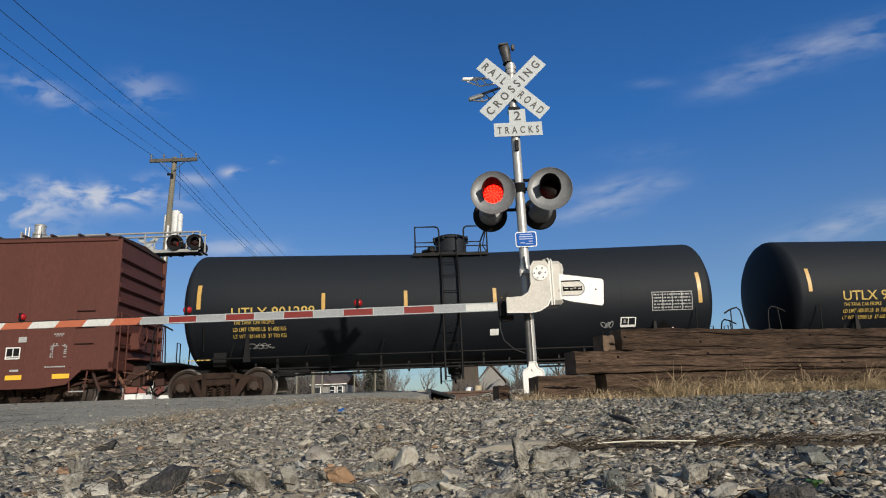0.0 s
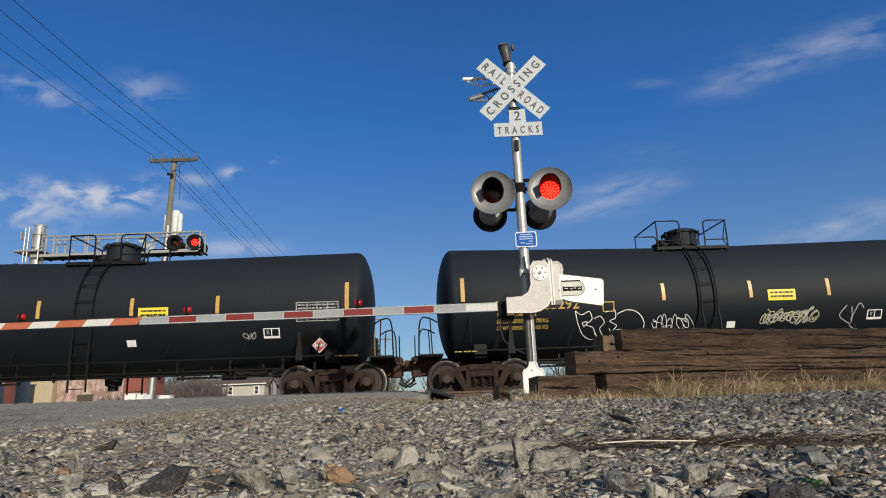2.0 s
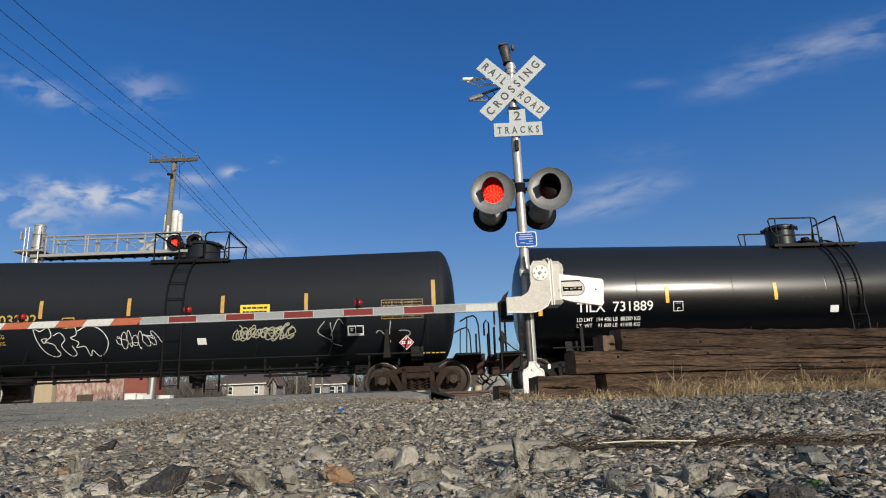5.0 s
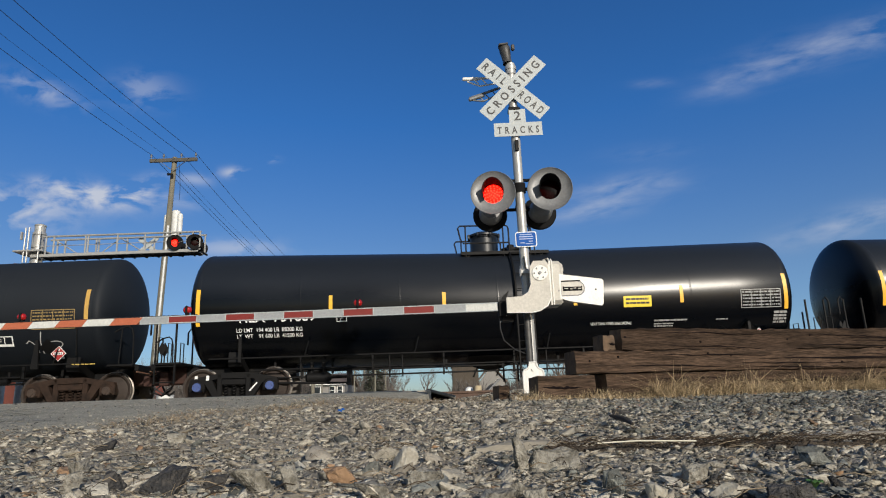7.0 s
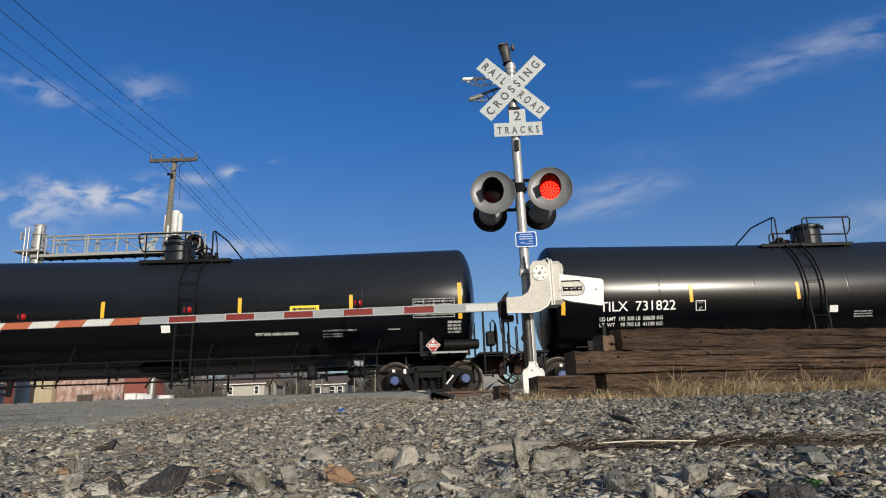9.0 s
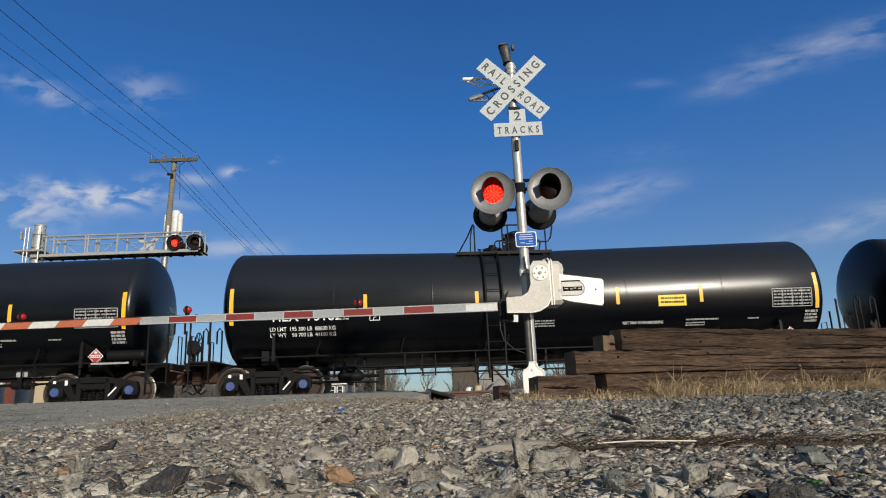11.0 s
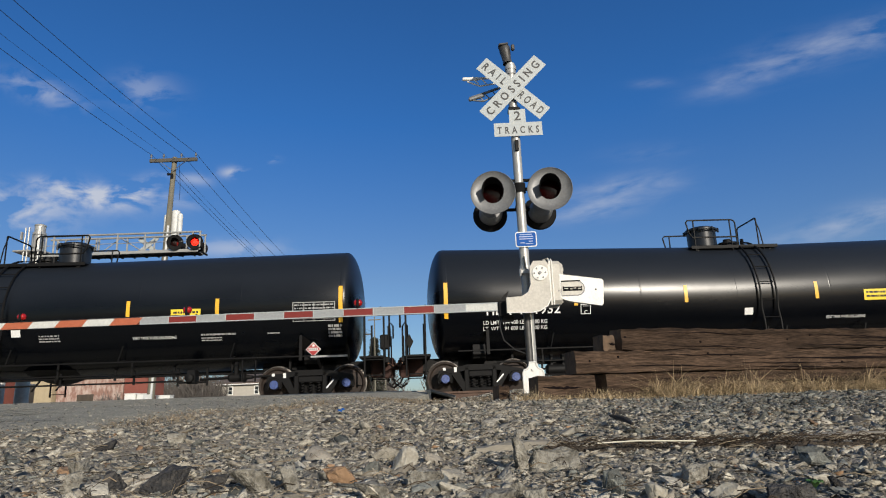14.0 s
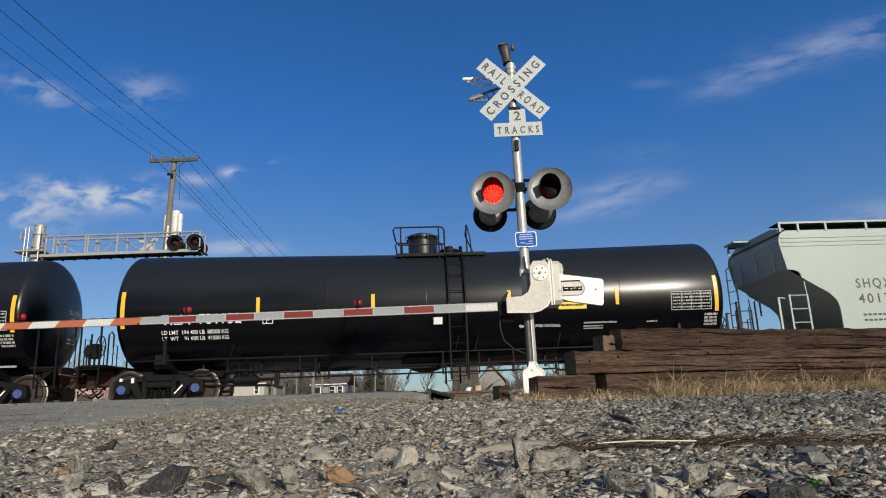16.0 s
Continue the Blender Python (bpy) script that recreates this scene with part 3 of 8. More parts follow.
def build_trucks(car, xs, mat, cap_mat, base=1.78):
    """Two four-wheel trucks with rolling wheelsets."""
    for cx in xs:
        # second box is an added block that keeps sky out of the springs
        truck = part("truck", Mesh().box((cx, 0, 0.62), (0.42, 1.9, 0.26), b=0.03).box((cx, 0, 0.36), (0.60, 1.76, 0.34), b=0.03).lathe([(0.22, 0.7), (0.24, 0.92)], pose(cx, 0, 0), 16), mat, car, "cast bolster and added backing block between the side frames")
        for s in (-1, 1):
            m = Mesh()
            y = s * 1.0
            # side frame: upper chord, lower chord, columns and pedestals
            hb = base / 2
            up = [(-hb - 0.2, 0.50), (-hb - 0.16, 0.66), (-hb + 0.2, 0.73), (-0.32, 0.80), (0.32, 0.80), (hb - 0.2, 0.73), (hb + 0.16, 0.66), (hb + 0.2, 0.50), (hb + 0.05, 0.60), (hb - 0.22, 0.60), (0.36, 0.66), (-0.36, 0.66), (-hb + 0.22, 0.60), (-hb - 0.05, 0.60)]
            m.slab(up, pose(cx, y + 0.08, 0) @ X90, 0.16)
            for d in (-1, 1):
                m.slab([(d * (hb - 0.12), 0.64), (d * (hb - 0.22), 0.68), (d * (hb - 0.34), 0.67), (d * 0.36, 0.27), (d * 0.30, 0.16), (d * 0.44, 0.13), (d * (hb - 0.20), 0.52)], pose(cx, y + 0.075, 0) @ X90, 0.15)
                m.box((cx + d * 0.35, y, 0.47), (0.13, 0.16, 0.62), b=0.025)
                m.lathe([(0.0, 0.10), (0.15, 0.10), (0.19, 0.06), (0.20, -0.08)], pose(cx + d * hb, y, WHEEL_R, 90, 0, 0), 18, start=-0.5, end=math.pi + 0.5)
                m.box((cx + d * (hb - 0.15), y, 0.48), (0.06, 0.15, 0.26), b=0.01)
                m.box((cx + d * (hb + 0.16), y, 0.48), (0.06, 0.15, 0.26), b=0.01)
            m.box((cx, y, 0.19), (0.82, 0.17, 0.09), b=0.02)
            part("side_frame", m, mat, truck)
            sp = Mesh()
            for d in (-0.2, 0.0, 0.2):
                pts = [(cx + d + 0.055 * math.cos(a * 0.9), y + 0.055 * math.sin(a * 0.9), 0.235 + 0.27 * a / 28) for a in range(29)]
                sp.tube(pts, 0.016, 5)
            sp.box((cx, y, 0.57), (0.6, 0.16, 0.15), b=0.02)
            part("spring_nest", sp, mat, truck)
            if cap_mat is CAP_BLUE:
                for dx, zz, w, h, tilt in ((-hb - 0.02, 0.70, 0.07, 0.07, 0), (-hb + 0.26, 0.68, 0.07, 0.12, 0), (hb - 0.40, 0.44, 0.27, 0.035, -48)):
                    part("stencil_mark", Mesh().box((cx + dx, y + s * 0.092, zz), (w, 0.006, h), pose(0, 0, 0, 0, tilt, 0).to_3x3()), MARK_WHITE, truck)
        for d in (-1, 1):
            x = cx + d * base / 2
            m = Mesh()
            for s in (-1, 1):
                face = pose(0, s * 0.72, 0, -90 * s, 0, 0)
                m.lathe([(0.0, 0.06), (0.13, 0.06), (0.15, 0.02), (0.36, -0.03), (0.40, 0.035), (WHEEL_R - 0.012, 0.045)], face, 32)
                m.lathe([(WHEEL_R - 0.012, 0.045), (WHEEL_R, 0.03), (WHEEL_R, -0.06), (WHEEL_R + 0.026, -0.072), (WHEEL_R + 0.026, -0.10), (0.38, -0.10), (0.15, -0.06), (0, -0.06)], face, 32, k=1)
                cap = pose(0, s * 1.12, 0, -90 * s, 0, 0)
                m.lathe([(0.11, -0.3), (0.11, -0.02), (0.10, 0.0), (0.055, 0.0), (0.05, 0.012), (0, 0.012)], cap, 20, k=2)
                for b in range(3):
                    a = b * 2.094
                    m.box((0.07 * math.cos(a), s * 1.13, 0.07 * math.sin(a)), (0.03, 0.02, 0.03), k=2)
            m.tube([(0, -0.72, 0), (0, 0.72, 0)], 0.085, 12)
            ws = part("wheelset", m, [WHEEL_STEEL, RIM_STEEL, cap_mat], truck, "rolling steel wheels on one axle")
            ws.location = (x, 0, WHEEL_R)
            WHEELS.append((ws, x))


def build_coupler(car, x, d):
    m = Mesh()
    m.box((x + d * 0.12, 0, 0.86), (0.55, 0.16, 0.16), b=0.02)
    m.slab([(0, -0.12), (0.16, -0.17), (0.34, -0.12), (0.36, 0.02), (0.24, 0.04), (0.22, 0.16), (0.05, 0.17)], pose(x + d * 0.2, 0, 0.73) @ Matrix.Diagonal((d, d, 1, 1)), 0.28)
    part("coupler", m, COUPLER_RUST, car, "rusty knuckle coupler")
    part("draft_gear", Mesh().box((x - d * 0.22, 0, 0.84), (0.62, 0.62, 0.50), b=0.03).box((x - d * 0.05, -0.42, 0.72), (0.22, 0.20, 0.34), b=0.02), BOX_DARK, car)
    part("cut_lever", Mesh().tube([(x - d * 0.02, -1.3, 0.88), (x + d * 0.08, -0.7, 0.84), (x + d * 0.2, -0.25, 0.95), (x + d * 0.2, 0.0, 1.02)], 0.02, 6), COUPLER_RUST, car)
    h = Mesh()
    h.tube([(x - d * 0.1, 0.35, 0.8), (x + d * 0.08, 0.3, 0.45), (x + d * 0.25, 0.2, 0.32), (x + d * 0.42, 0.08, 0.42)], 0.025, 6)
    h.tube([(x - d * 0.05, -0.3, 0.85), (x + d * 0.05, -0.45, 0.55), (x + d * 0.3, -0.4, 0.36), (x + d * 0.4, -0.2, 0.5)], 0.02, 6)
    part("brake_hose", h, CABLE, car)


def build_tank_car(length, old, ladder_x, dome_x, label):
    car = thing("tank_car", pose(0, 0, 0), label, "tank car", group="tank cars of the train")
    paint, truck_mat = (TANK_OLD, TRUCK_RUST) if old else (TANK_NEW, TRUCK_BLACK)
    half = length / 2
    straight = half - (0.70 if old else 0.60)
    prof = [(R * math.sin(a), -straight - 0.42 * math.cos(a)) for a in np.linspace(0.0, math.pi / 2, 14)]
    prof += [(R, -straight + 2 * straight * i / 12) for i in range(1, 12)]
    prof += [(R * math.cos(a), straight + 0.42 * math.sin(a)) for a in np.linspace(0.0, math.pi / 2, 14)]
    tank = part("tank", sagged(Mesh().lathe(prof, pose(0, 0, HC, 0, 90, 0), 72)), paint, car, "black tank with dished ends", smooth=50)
    # weld seams
    for i in range(-3, 4):
        m = Mesh()
        m.lathe([(R + 0.0005, -0.02), (R + 0.002, -0.008), (R + 0.002, 0.008), (R + 0.0005, 0.02)], pose(i * straight / 3.02, 0, HC, 0, 90, 0), 72)
        part("weld_seam", sagged(m), paint, tank)
    # stub sills, bolsters and saddles
    tx = half - 1.33 if old else half - 1.45
    end = half + (0.36 if old else 0.52)
    for d in (-1, 1):
        m = Mesh()
        m.box((d * (end - 1.7), 0, 0.86), (3.3, 0.42, 0.34), b=0.02)
        m.box((d * (end - 0.05), 0, 0.98), (0.10, 2.5, 0.14), b=0.01)
        part("stub_sill", m, BLACK_STEEL, car)
        m = Mesh()
        m.slab([(-1.0, 0.95), (-0.3, 0.78), (0.3, 0.78), (1.0, 0.95), (1.05, 1.06), (1.0, 1.30), (0.8, 1.2), (0, 1.0), (-0.8, 1.2), (-1.0, 1.30), (-1.05, 1.06)], pose(d * tx - 0.16, 0, 0) @ pose(0, 0, 0, 90, 0, 90), 0.32)
        part("bolster", m, BLACK_STEEL, car)
        for s in (-1, 1):
            part("saddle_plate", Mesh().slab([(-0.09, 1.02), (0.09, 1.02), (0.03, 1.72), (-0.03, 1.72)] if old else [(-0.04, 1.02), (0.04, 1.02), (0.035, 1.62), (0.0, 1.65), (-0.035, 1.62)], pose(d * (tx - (0.75 if old else 0.2)), s * 1.335 + 0.03, 0) @ X90, 0.06), BLACK_STEEL, car)
        # end deck and its rails
        m = Mesh()
        m.box((d * (end - 0.42), 0, 1.05), (0.62, 2.7, 0.05), b=0.008)
        part("end_deck", m, BLACK_STEEL, car)
        for s in (-1, 1):
            y = s * 1.32
            m = Mesh()
            if old:
                m.tube([(d * (end - 0.60), y, 1.86), (d * (end - 0.42), y, 1.96), (d * (end - 0.26), y, 2.0), (d * (end - 0.18), y, 1.93), (d * (end - 0.14), y, 1.75), (d * (end - 0.12), y, 1.05)], 0.020, 6)
                m.tube([(d * (end - 0.42), y, 1.96), (d * (end - 0.46), y, 1.05)], 0.016, 6)
                part("side_grab", Mesh().tube([(d * (end - 1.42), y * 1.10, 1.30), (d * (end - 1.42), y * 1.17, 2.0)], 0.016, 6), BLACK_STEEL, car)
            else:
                part("handrail", Mesh().tube([(d * (end - 0.60), y, 0.55), (d * (end - 0.60), y, 2.15)], 0.028, 6), BLACK_STEEL, car)
                m.tube([(d * (end - 0.12), y, 0.55), (d * (end - 0.12), y, 2.12), (d * (end - 0.05), y, 2.2), (d * (end + 0.02), y, 2.1), (d * (end + 0.02), y, 1.75)], 0.025, 6)
                for q in range(2):
                    part("step_rung", Mesh().tube([(d * (end - 0.12), y, 0.6 + q * 0.38), (d * (end - 0.60), y, 0.6 + q * 0.38)], 0.014, 6), BLACK_STEEL, car)
            part("handrail", m, BLACK_STEEL, car)
        m = Mesh()
        for s in ((0.9,) if old else (-0.9, 0.9)):
            m.tube([(d * (end - 0.02), s, 1.05), (d * (end - 0.02), s, 1.75), (d * (end - 0.02), s * 0.72, 1.75), (d * (end - 0.02), s * 0.72, 1.05)], 0.016, 6)
        m.tube([(d * (end + 0.02), -1.3, 0.85), (d * (end + 0.1), -0.5, 0.78), (d * (end + 0.12), 0, 0.98)], 0.014, 6)
        part("grab_iron", m, BLACK_STEEL, car)
        build_coupler(car, d * end, d)
    # brake wheel at one end
    bw = Mesh()
    for i in range(24):
        a, b = i * 2 * math.pi / 24, (i + 1) * 2 * math.pi / 24
        bw.tube([(end - 0.05, 0.75 + 0.27 * math.cos(a), 1.75 + 0.27 * math.sin(a)), (end - 0.05, 0.75 + 0.27 * math.cos(b), 1.75 + 0.27 * math.sin(b))], 0.016, 5, caps=False)
    for i in range(4):
        a = i * math.pi / 4
        bw.tube([(end - 0.05, 0.75 - 0.27 * math.cos(a), 1.75 - 0.27 * math.sin(a)), (end - 0.05, 0.75 + 0.27 * math.cos(a), 1.75 + 0.27 * math.sin(a))], 0.012, 5)
    bw.box((end - 0.2, 0.75, 1.6), (0.25, 0.3, 0.4), b=0.03)
    bw.tube([(end - 0.2, 0.75, 1.0), (end - 0.2, 0.75, 1.7)], 0.03, 6)
    if not old:
        part("brake_wheel", bw, BLACK_STEEL, car)
    # long rail along the foot of the tank, pipes and valve beneath
    for s in (-1, 1):
        m = Mesh()
        m.tube([(-half + 0.9, s * 1.33, 1.12), (half - 0.9, s * 1.33, 1.12)], 0.022, 6)
        struts = [i * half / 3.9 for i in range(-3, 4)] if old else [-4.85, -2.13, 0.70, 1.19, 3.27, 5.3] if ladder_x > 0 else [-5.38, -3.3, -1.19, -0.67, 2.0, 4.7]
        for x in struts:
            m.tube([(x, s * 1.33, 1.12), (x + 0.1, s * 1.33, 1.5)], 0.016, 5)
            m.tube([(x, s * 1.33, 1.12), (x, s * 0.9, 1.2)], 0.016, 5)
        part("foot_rail", m, BLACK_STEEL, car)
    m = Mesh()
    m.tube([(-half + 1.6, -0.55, 0.80), (half - 1.6, -0.55, 0.80)], 0.03, 6)
    m.tube([(-half + 1.6, 0.3, 0.90), (half - 1.6, 0.3, 0.90)], 0.025, 6)
    for i in range(-4, 5):
        x = i * half / 5.5 + 0.15
        m.box((x, -0.55, 0.93), (0.06, 0.05, 0.42), b=0.006)
        m.box((x + 0.1, 0.3, 1.0), (0.05, 0.05, 0.3))
    part("brake_pipe", m, BLACK_STEEL, car)
    if old:
        m = Mesh()
        m.tube([(half * 0.42, -0.45, 0.76), (half * 0.42 + 0.6, -0.45, 0.76)], 0.12, 12)
        m.tube([(half * 0.42 + 0.6, -0.45, 0.76), (half * 0.42 + 1.2, -0.45, 0.8)], 0.025, 6)
        m.box((half * 0.42 + 0.2, -0.45, 0.98), (0.08, 0.2, 0.3))
        part("brake_cylinder", m, BLACK_STEEL, car)
        for x0, x1, y0, z in ((-half + 2.6, half - 2.6, -0.95, 0.86), (-half + 2.6, -half + 5.4, -0.85, 0.70), (half - 5.2, half - 2.6, -0.85, 0.70)):
            m = Mesh().tube([(x0, y0, z), (x1, y0, z)], 0.026, 6)
            for q in range(int((x1 - x0) / 1.3) + 1):
                m.box((x0 + 0.15 + q * 1.3, y0, z + 0.10), (0.06, 0.06, 0.30), b=0.006)
            part("train_pipe", m, BLACK_STEEL, car)
        for x in (-half + 3.1, half - 3.4):
            part("brake_lever", Mesh().slab([(-0.34, -0.05), (0.34, -0.02), (0.34, 0.04), (-0.34, 0.07)], pose(x, -0.9, 0.78, 0, 8, 0) @ X90, 0.03).lathe([(0.0, 0.0), (0.09, 0.0), (0.10, 0.26), (0.0, 0.28)], pose(x + 0.2, -0.85, 0.78, 0, 90, 0), 14), BLACK_STEEL, car)
    else:
        m = Mesh()
        m.lathe([(0.0, 0.0), (0.07, 0.0), (0.11, 0.05), (0.11, 0.36), (0.13, 0.37), (0.13, 0.42), (0.06, 0.46), (0.035, 0.62), (0.0, 0.62)], pose(4.55, -0.85, 0.68, 0, 90, 0), 18)
        m.tube([(3.85, -0.85, 0.66), (4.6, -0.85, 0.68)], 0.035, 8)
        m.tube([(5.1, -0.85, 0.68), (6.2, -0.8, 0.72)], 0.028, 8)
        m.box((4.75, -0.85, 0.90), (0.08, 0.16, 0.32), b=0.01)
        part("brake_cylinder", m, BLACK_STEEL, car)
        if ladder_x > 0:
            part("brake_plate", Mesh().box((4.85, -0.98, 0.93), (0.27, 0.03, 0.14), b=0.008), MARK_GREY, car, "pale grey plate over the brake cylinder")
        m = Mesh().box((3.66, -0.85, 0.74), (0.22, 0.34, 0.36), b=0.03)
        for x in (3.30, 4.02):
            m.box((x, -0.85, 0.74), (0.05, 0.05, 0.46), b=0.006)
        m.tube([(3.30, -0.85, 0.60), (4.02, -0.85, 0.60)], 0.025, 6)
        m.lathe([(0.0, 0.0), (0.10, 0.0), (0.10, 0.12), (0.0, 0.14)], pose(3.66, -1.02, 0.70, 90, 0, 0), 14)
        part("control_valve", m, BLACK_STEEL, car, "brake control valve in a hanger")
        for z, y0 in ((0.84, -0.95), (0.64, -0.80)):
            m = Mesh().tube([(-half + 1.9, y0, z), (3.4, y0, z)], 0.022, 6)
            for x in (-5.0, -3.2, -1.4, 0.4, 2.2):
                m.box((x, y0, z + 0.12), (0.05, 0.05, 0.34), b=0.006)
            part("train_pipe", m, BLACK_STEEL, car)
        m = Mesh()
        m.lathe([(0.0, 0.0), (0.09, 0.0), (0.14, 0.05), (0.14, 0.55), (0.09, 0.62), (0.04, 0.66), (0.04, 1.1), (0.0, 1.1)], pose(-4.9, -0.75, 0.62, 0, 90, 0), 18)
        m.slab([(-0.07, -0.26), (0.05, -0.26), (0.09, 0.22), (-0.05, 0.24)], pose(-3.8, -0.78, 0.66) @ X90, 0.05)
        m.tube([(-5.9, -0.8, 0.52), (-3.8, -0.8, 0.46)], 0.028, 8)
        for x in (-4.75, -4.45):
            m.box((x, -0.75, 0.85), (0.07, 0.18, 0.30), b=0.01)
        part("brake_reservoir", m, BLACK_STEEL, car, "air reservoir with levers and rods")
        for x in (-2.6, 0.35 * math.copysign(1, ladder_x) + ladder_x, 5.15):
            part("stirrup", Mesh().tube([(x - 0.16, -1.25, 1.1), (x - 0.16, -1.25, 0.56), (x + 0.16, -1.25, 0.56), (x + 0.16, -1.25, 1.1)], 0.022, 6), BLACK_STEEL, car)
    m = Mesh()
    if old:
        m.lathe([(0.75, 1.02), (0.55, 0.88), (0.22, 0.80), (0.20, 0.62), (0.13, 0.60), (0.13, 0.48), (0, 0.48)], pose(dome_x, 0, 0), 20)
    else:
        m.lathe([(0.95, 1.02), (0.80, 0.93), (0.30, 0.73), (0.15, 0.70), (0.13, 0.66), (0, 0.66)], pose(dome_x, 0, 0), 24)
        for dx in (-0.5, 0.1):
            m.tube([(dome_x + dx + 0.14, -0.4, 0.80), (dome_x + dx, -0.5, 0.52)], 0.022, 6)
    part("bottom_outlet", m, BLACK_STEEL, car, "sump and outlet valve under the tank")
    # ladders up both flanks
    for s in (-1, 1):
        m = Mesh()
        for dx in (-0.21, 0.21):
            pts = [(ladder_x + dx, s * 1.62, 0.42), (ladder_x + dx, s * 1.62, 1.6)]
            pts += [(ladder_x + dx, s * (R + 0.10) * math.cos(a), HC + sag(0) + (R + 0.10) * math.sin(a)) for a in np.linspace(-0.25, 1.35, 14)]
            m.tube(pts, 0.027, 6)
        for q in np.linspace(0.5, 1.7, 4):
            m.tube([(ladder_x - 0.21, s * 1.62, q), (ladder_x + 0.21, s * 1.62, q)], 0.012, 5)
        for a in np.linspace(-0.12, 1.25, 6):
            p = (s * (R + 0.10) * math.cos(a), HC + sag(0) + (R + 0.10) * math.sin(a))
            m.tube([(ladder_x - 0.21, *p), (ladder_x + 0.21, *p)], 0.012, 5)
        part("ladder", m, BLACK_STEEL, car)
    # platform, manway, rails on top
    top = HC + R + sag(0)
    x0, x1 = (-0.98, 1.02) if old else sorted((dome_x - 0.72 * math.copysign(1, ladder_x), ladder_x + 0.85 * math.copysign(1, ladder_x)))
    for s in (-1, 1):
        m = Mesh()
        m.box(((x0 + x1) / 2, s * 0.72, top - 0.15), (x1 - x0, 0.34, 0.04), b=0.008)
        m.box(((x0 + x1) / 2, s * 0.89, top - 0.16), (x1 - x0, 0.03, 0.09), b=0.006)
        for x in (x0 + 0.2, x1 - 0.2):
            m.box((x, s * 0.8, top - 0.30), (0.06, 0.1, 0.30), b=0.006)
        part("platform", m, BLACK_STEEL, car)
    m = Mesh()
    rr, hh = (0.43, 0.50) if old else (0.39, 0.56)
    m.lathe([(rr, top - 0.2), (rr, top + hh - 0.08), (rr + 0.05, top + hh - 0.08), (rr + 0.05, top + hh - 0.03), (rr, top + hh - 0.02), (rr * 0.8, top + hh + 0.03), (0, top + hh + 0.05)], pose(dome_x, 0, 0), 28)
    for i in range(8):
        a = i * math.pi / 4 + 0.3
        m.box((dome_x + (rr + 0.06) * math.cos(a), (rr + 0.06) * math.sin(a), top + hh - 0.08), (0.06, 0.06, 0.12), pose(0, 0, 0, 0, 0, math.degrees(a)).to_3x3(), b=0.01)
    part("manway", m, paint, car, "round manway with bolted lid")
    m = Mesh()
    vx = dome_x + (0.75 if ladder_x > 0 else -0.75) if not old else dome_x - 0.55
    m.lathe([(0.22, top - 0.1), (0.22, top + 0.1), (0.27, top + 0.1), (0.27, top + 0.15), (0.12, top + 0.17), (0.1, top + 0.26), (0, top + 0.26)], pose(vx, 0.05, 0), 16)
    m.tube([(vx + 0.3, -0.2, top - 0.05), (vx + 0.3, -0.2, top + 0.2)], 0.05, 8)
    part("safety_valve", m, BLACK_STEEL, car)
    if old:
        for a in (-0.92, 1.0):
            part("cross_rail", Mesh().tube([(a, -0.86, top + 0.60), (a, 0.86, top + 0.60)], 0.022, 6), BLACK_STEEL, car)
    for s in (-1, 1):
        y, h = s * 0.86, 0.60
        if old:
            for a, b in ((-0.92, -0.28), (1.0, 0.38)):
                e = math.copysign(0.09, b - a)
                m = Mesh()
                m.tube([(a, y, top - 0.16), (a, y, top + h), (b - e, y, top + h), (b - e * 0.3, y, top + h - 0.03), (b, y, top + h - 0.1), (b, y, top - 0.16)], 0.022, 6)
                m.tube([(a, y, top + 0.06), (b, y, top + 0.06)], 0.016, 6)
                if a > 0:
                    m.tube([(a, y, top - 0.15), (a - 0.12, y, top + 0.06), (a, y, top + h)], 0.016, 6)
                part("top_railing", m, BLACK_STEEL, car)
        else:
            g = math.copysign(1, ladder_x)
            a, b = dome_x - 0.78 * g, dome_x + 0.58 * g
            m = Mesh()
            m.tube([(b, y, top - 0.16), (b, y, top + h - 0.1), (b - 0.03 * g, y, top + h - 0.03), (b - 0.1 * g, y, top + h), (a + 0.05 * g, y, top + h), (a, y, top + h - 0.06), (a + 0.06 * g, y, top + 0.24), (a + 0.14 * g, y, top + 0.12), (b, y, top + 0.12)], 0.022, 6)
            for q in (a + 0.2 * g, b - 0.15 * g):
                m.tube([(q, y, top - 0.25), (q, y, top + h)], 0.02, 6)
            part("top_railing", m, BLACK_STEEL, car)
    if not old:
        g, lx = math.copysign(1, ladder_x), ladder_x + 0.36 * math.copysign(1, ladder_x)
        m = Mesh()
        m.tube([(lx, -0.86, top - 0.25), (lx, -0.86, top + 0.58), (lx + 0.01 * g, -0.83, top + 0.63), (lx + 0.03 * g, -0.76, top + 0.65), (lx + 0.06 * g, 0.25, top + 0.65), (lx + 0.08 * g, 0.36, top + 0.62), (lx + 0.32 * g, 0.84, top + 0.26), (lx + 0.32 * g, 0.86, top + 0.20), (lx + 0.20 * g, 0.86, top + 0.15), (lx + 0.18 * g, 0.86, top + 0.10), (lx + 0.18 * g, 0.86, top - 0.25)], 0.021, 6)
        m.tube([(lx + 0.13 * g, -0.86, top - 0.25), (lx + 0.10 * g, -0.80, top + 0.30), (lx + 0.03 * g, -0.76, top + 0.64)], 0.017, 6)
        part("ladder_hoop", m, BLACK_STEEL, car, "bent rail over the ladder head")
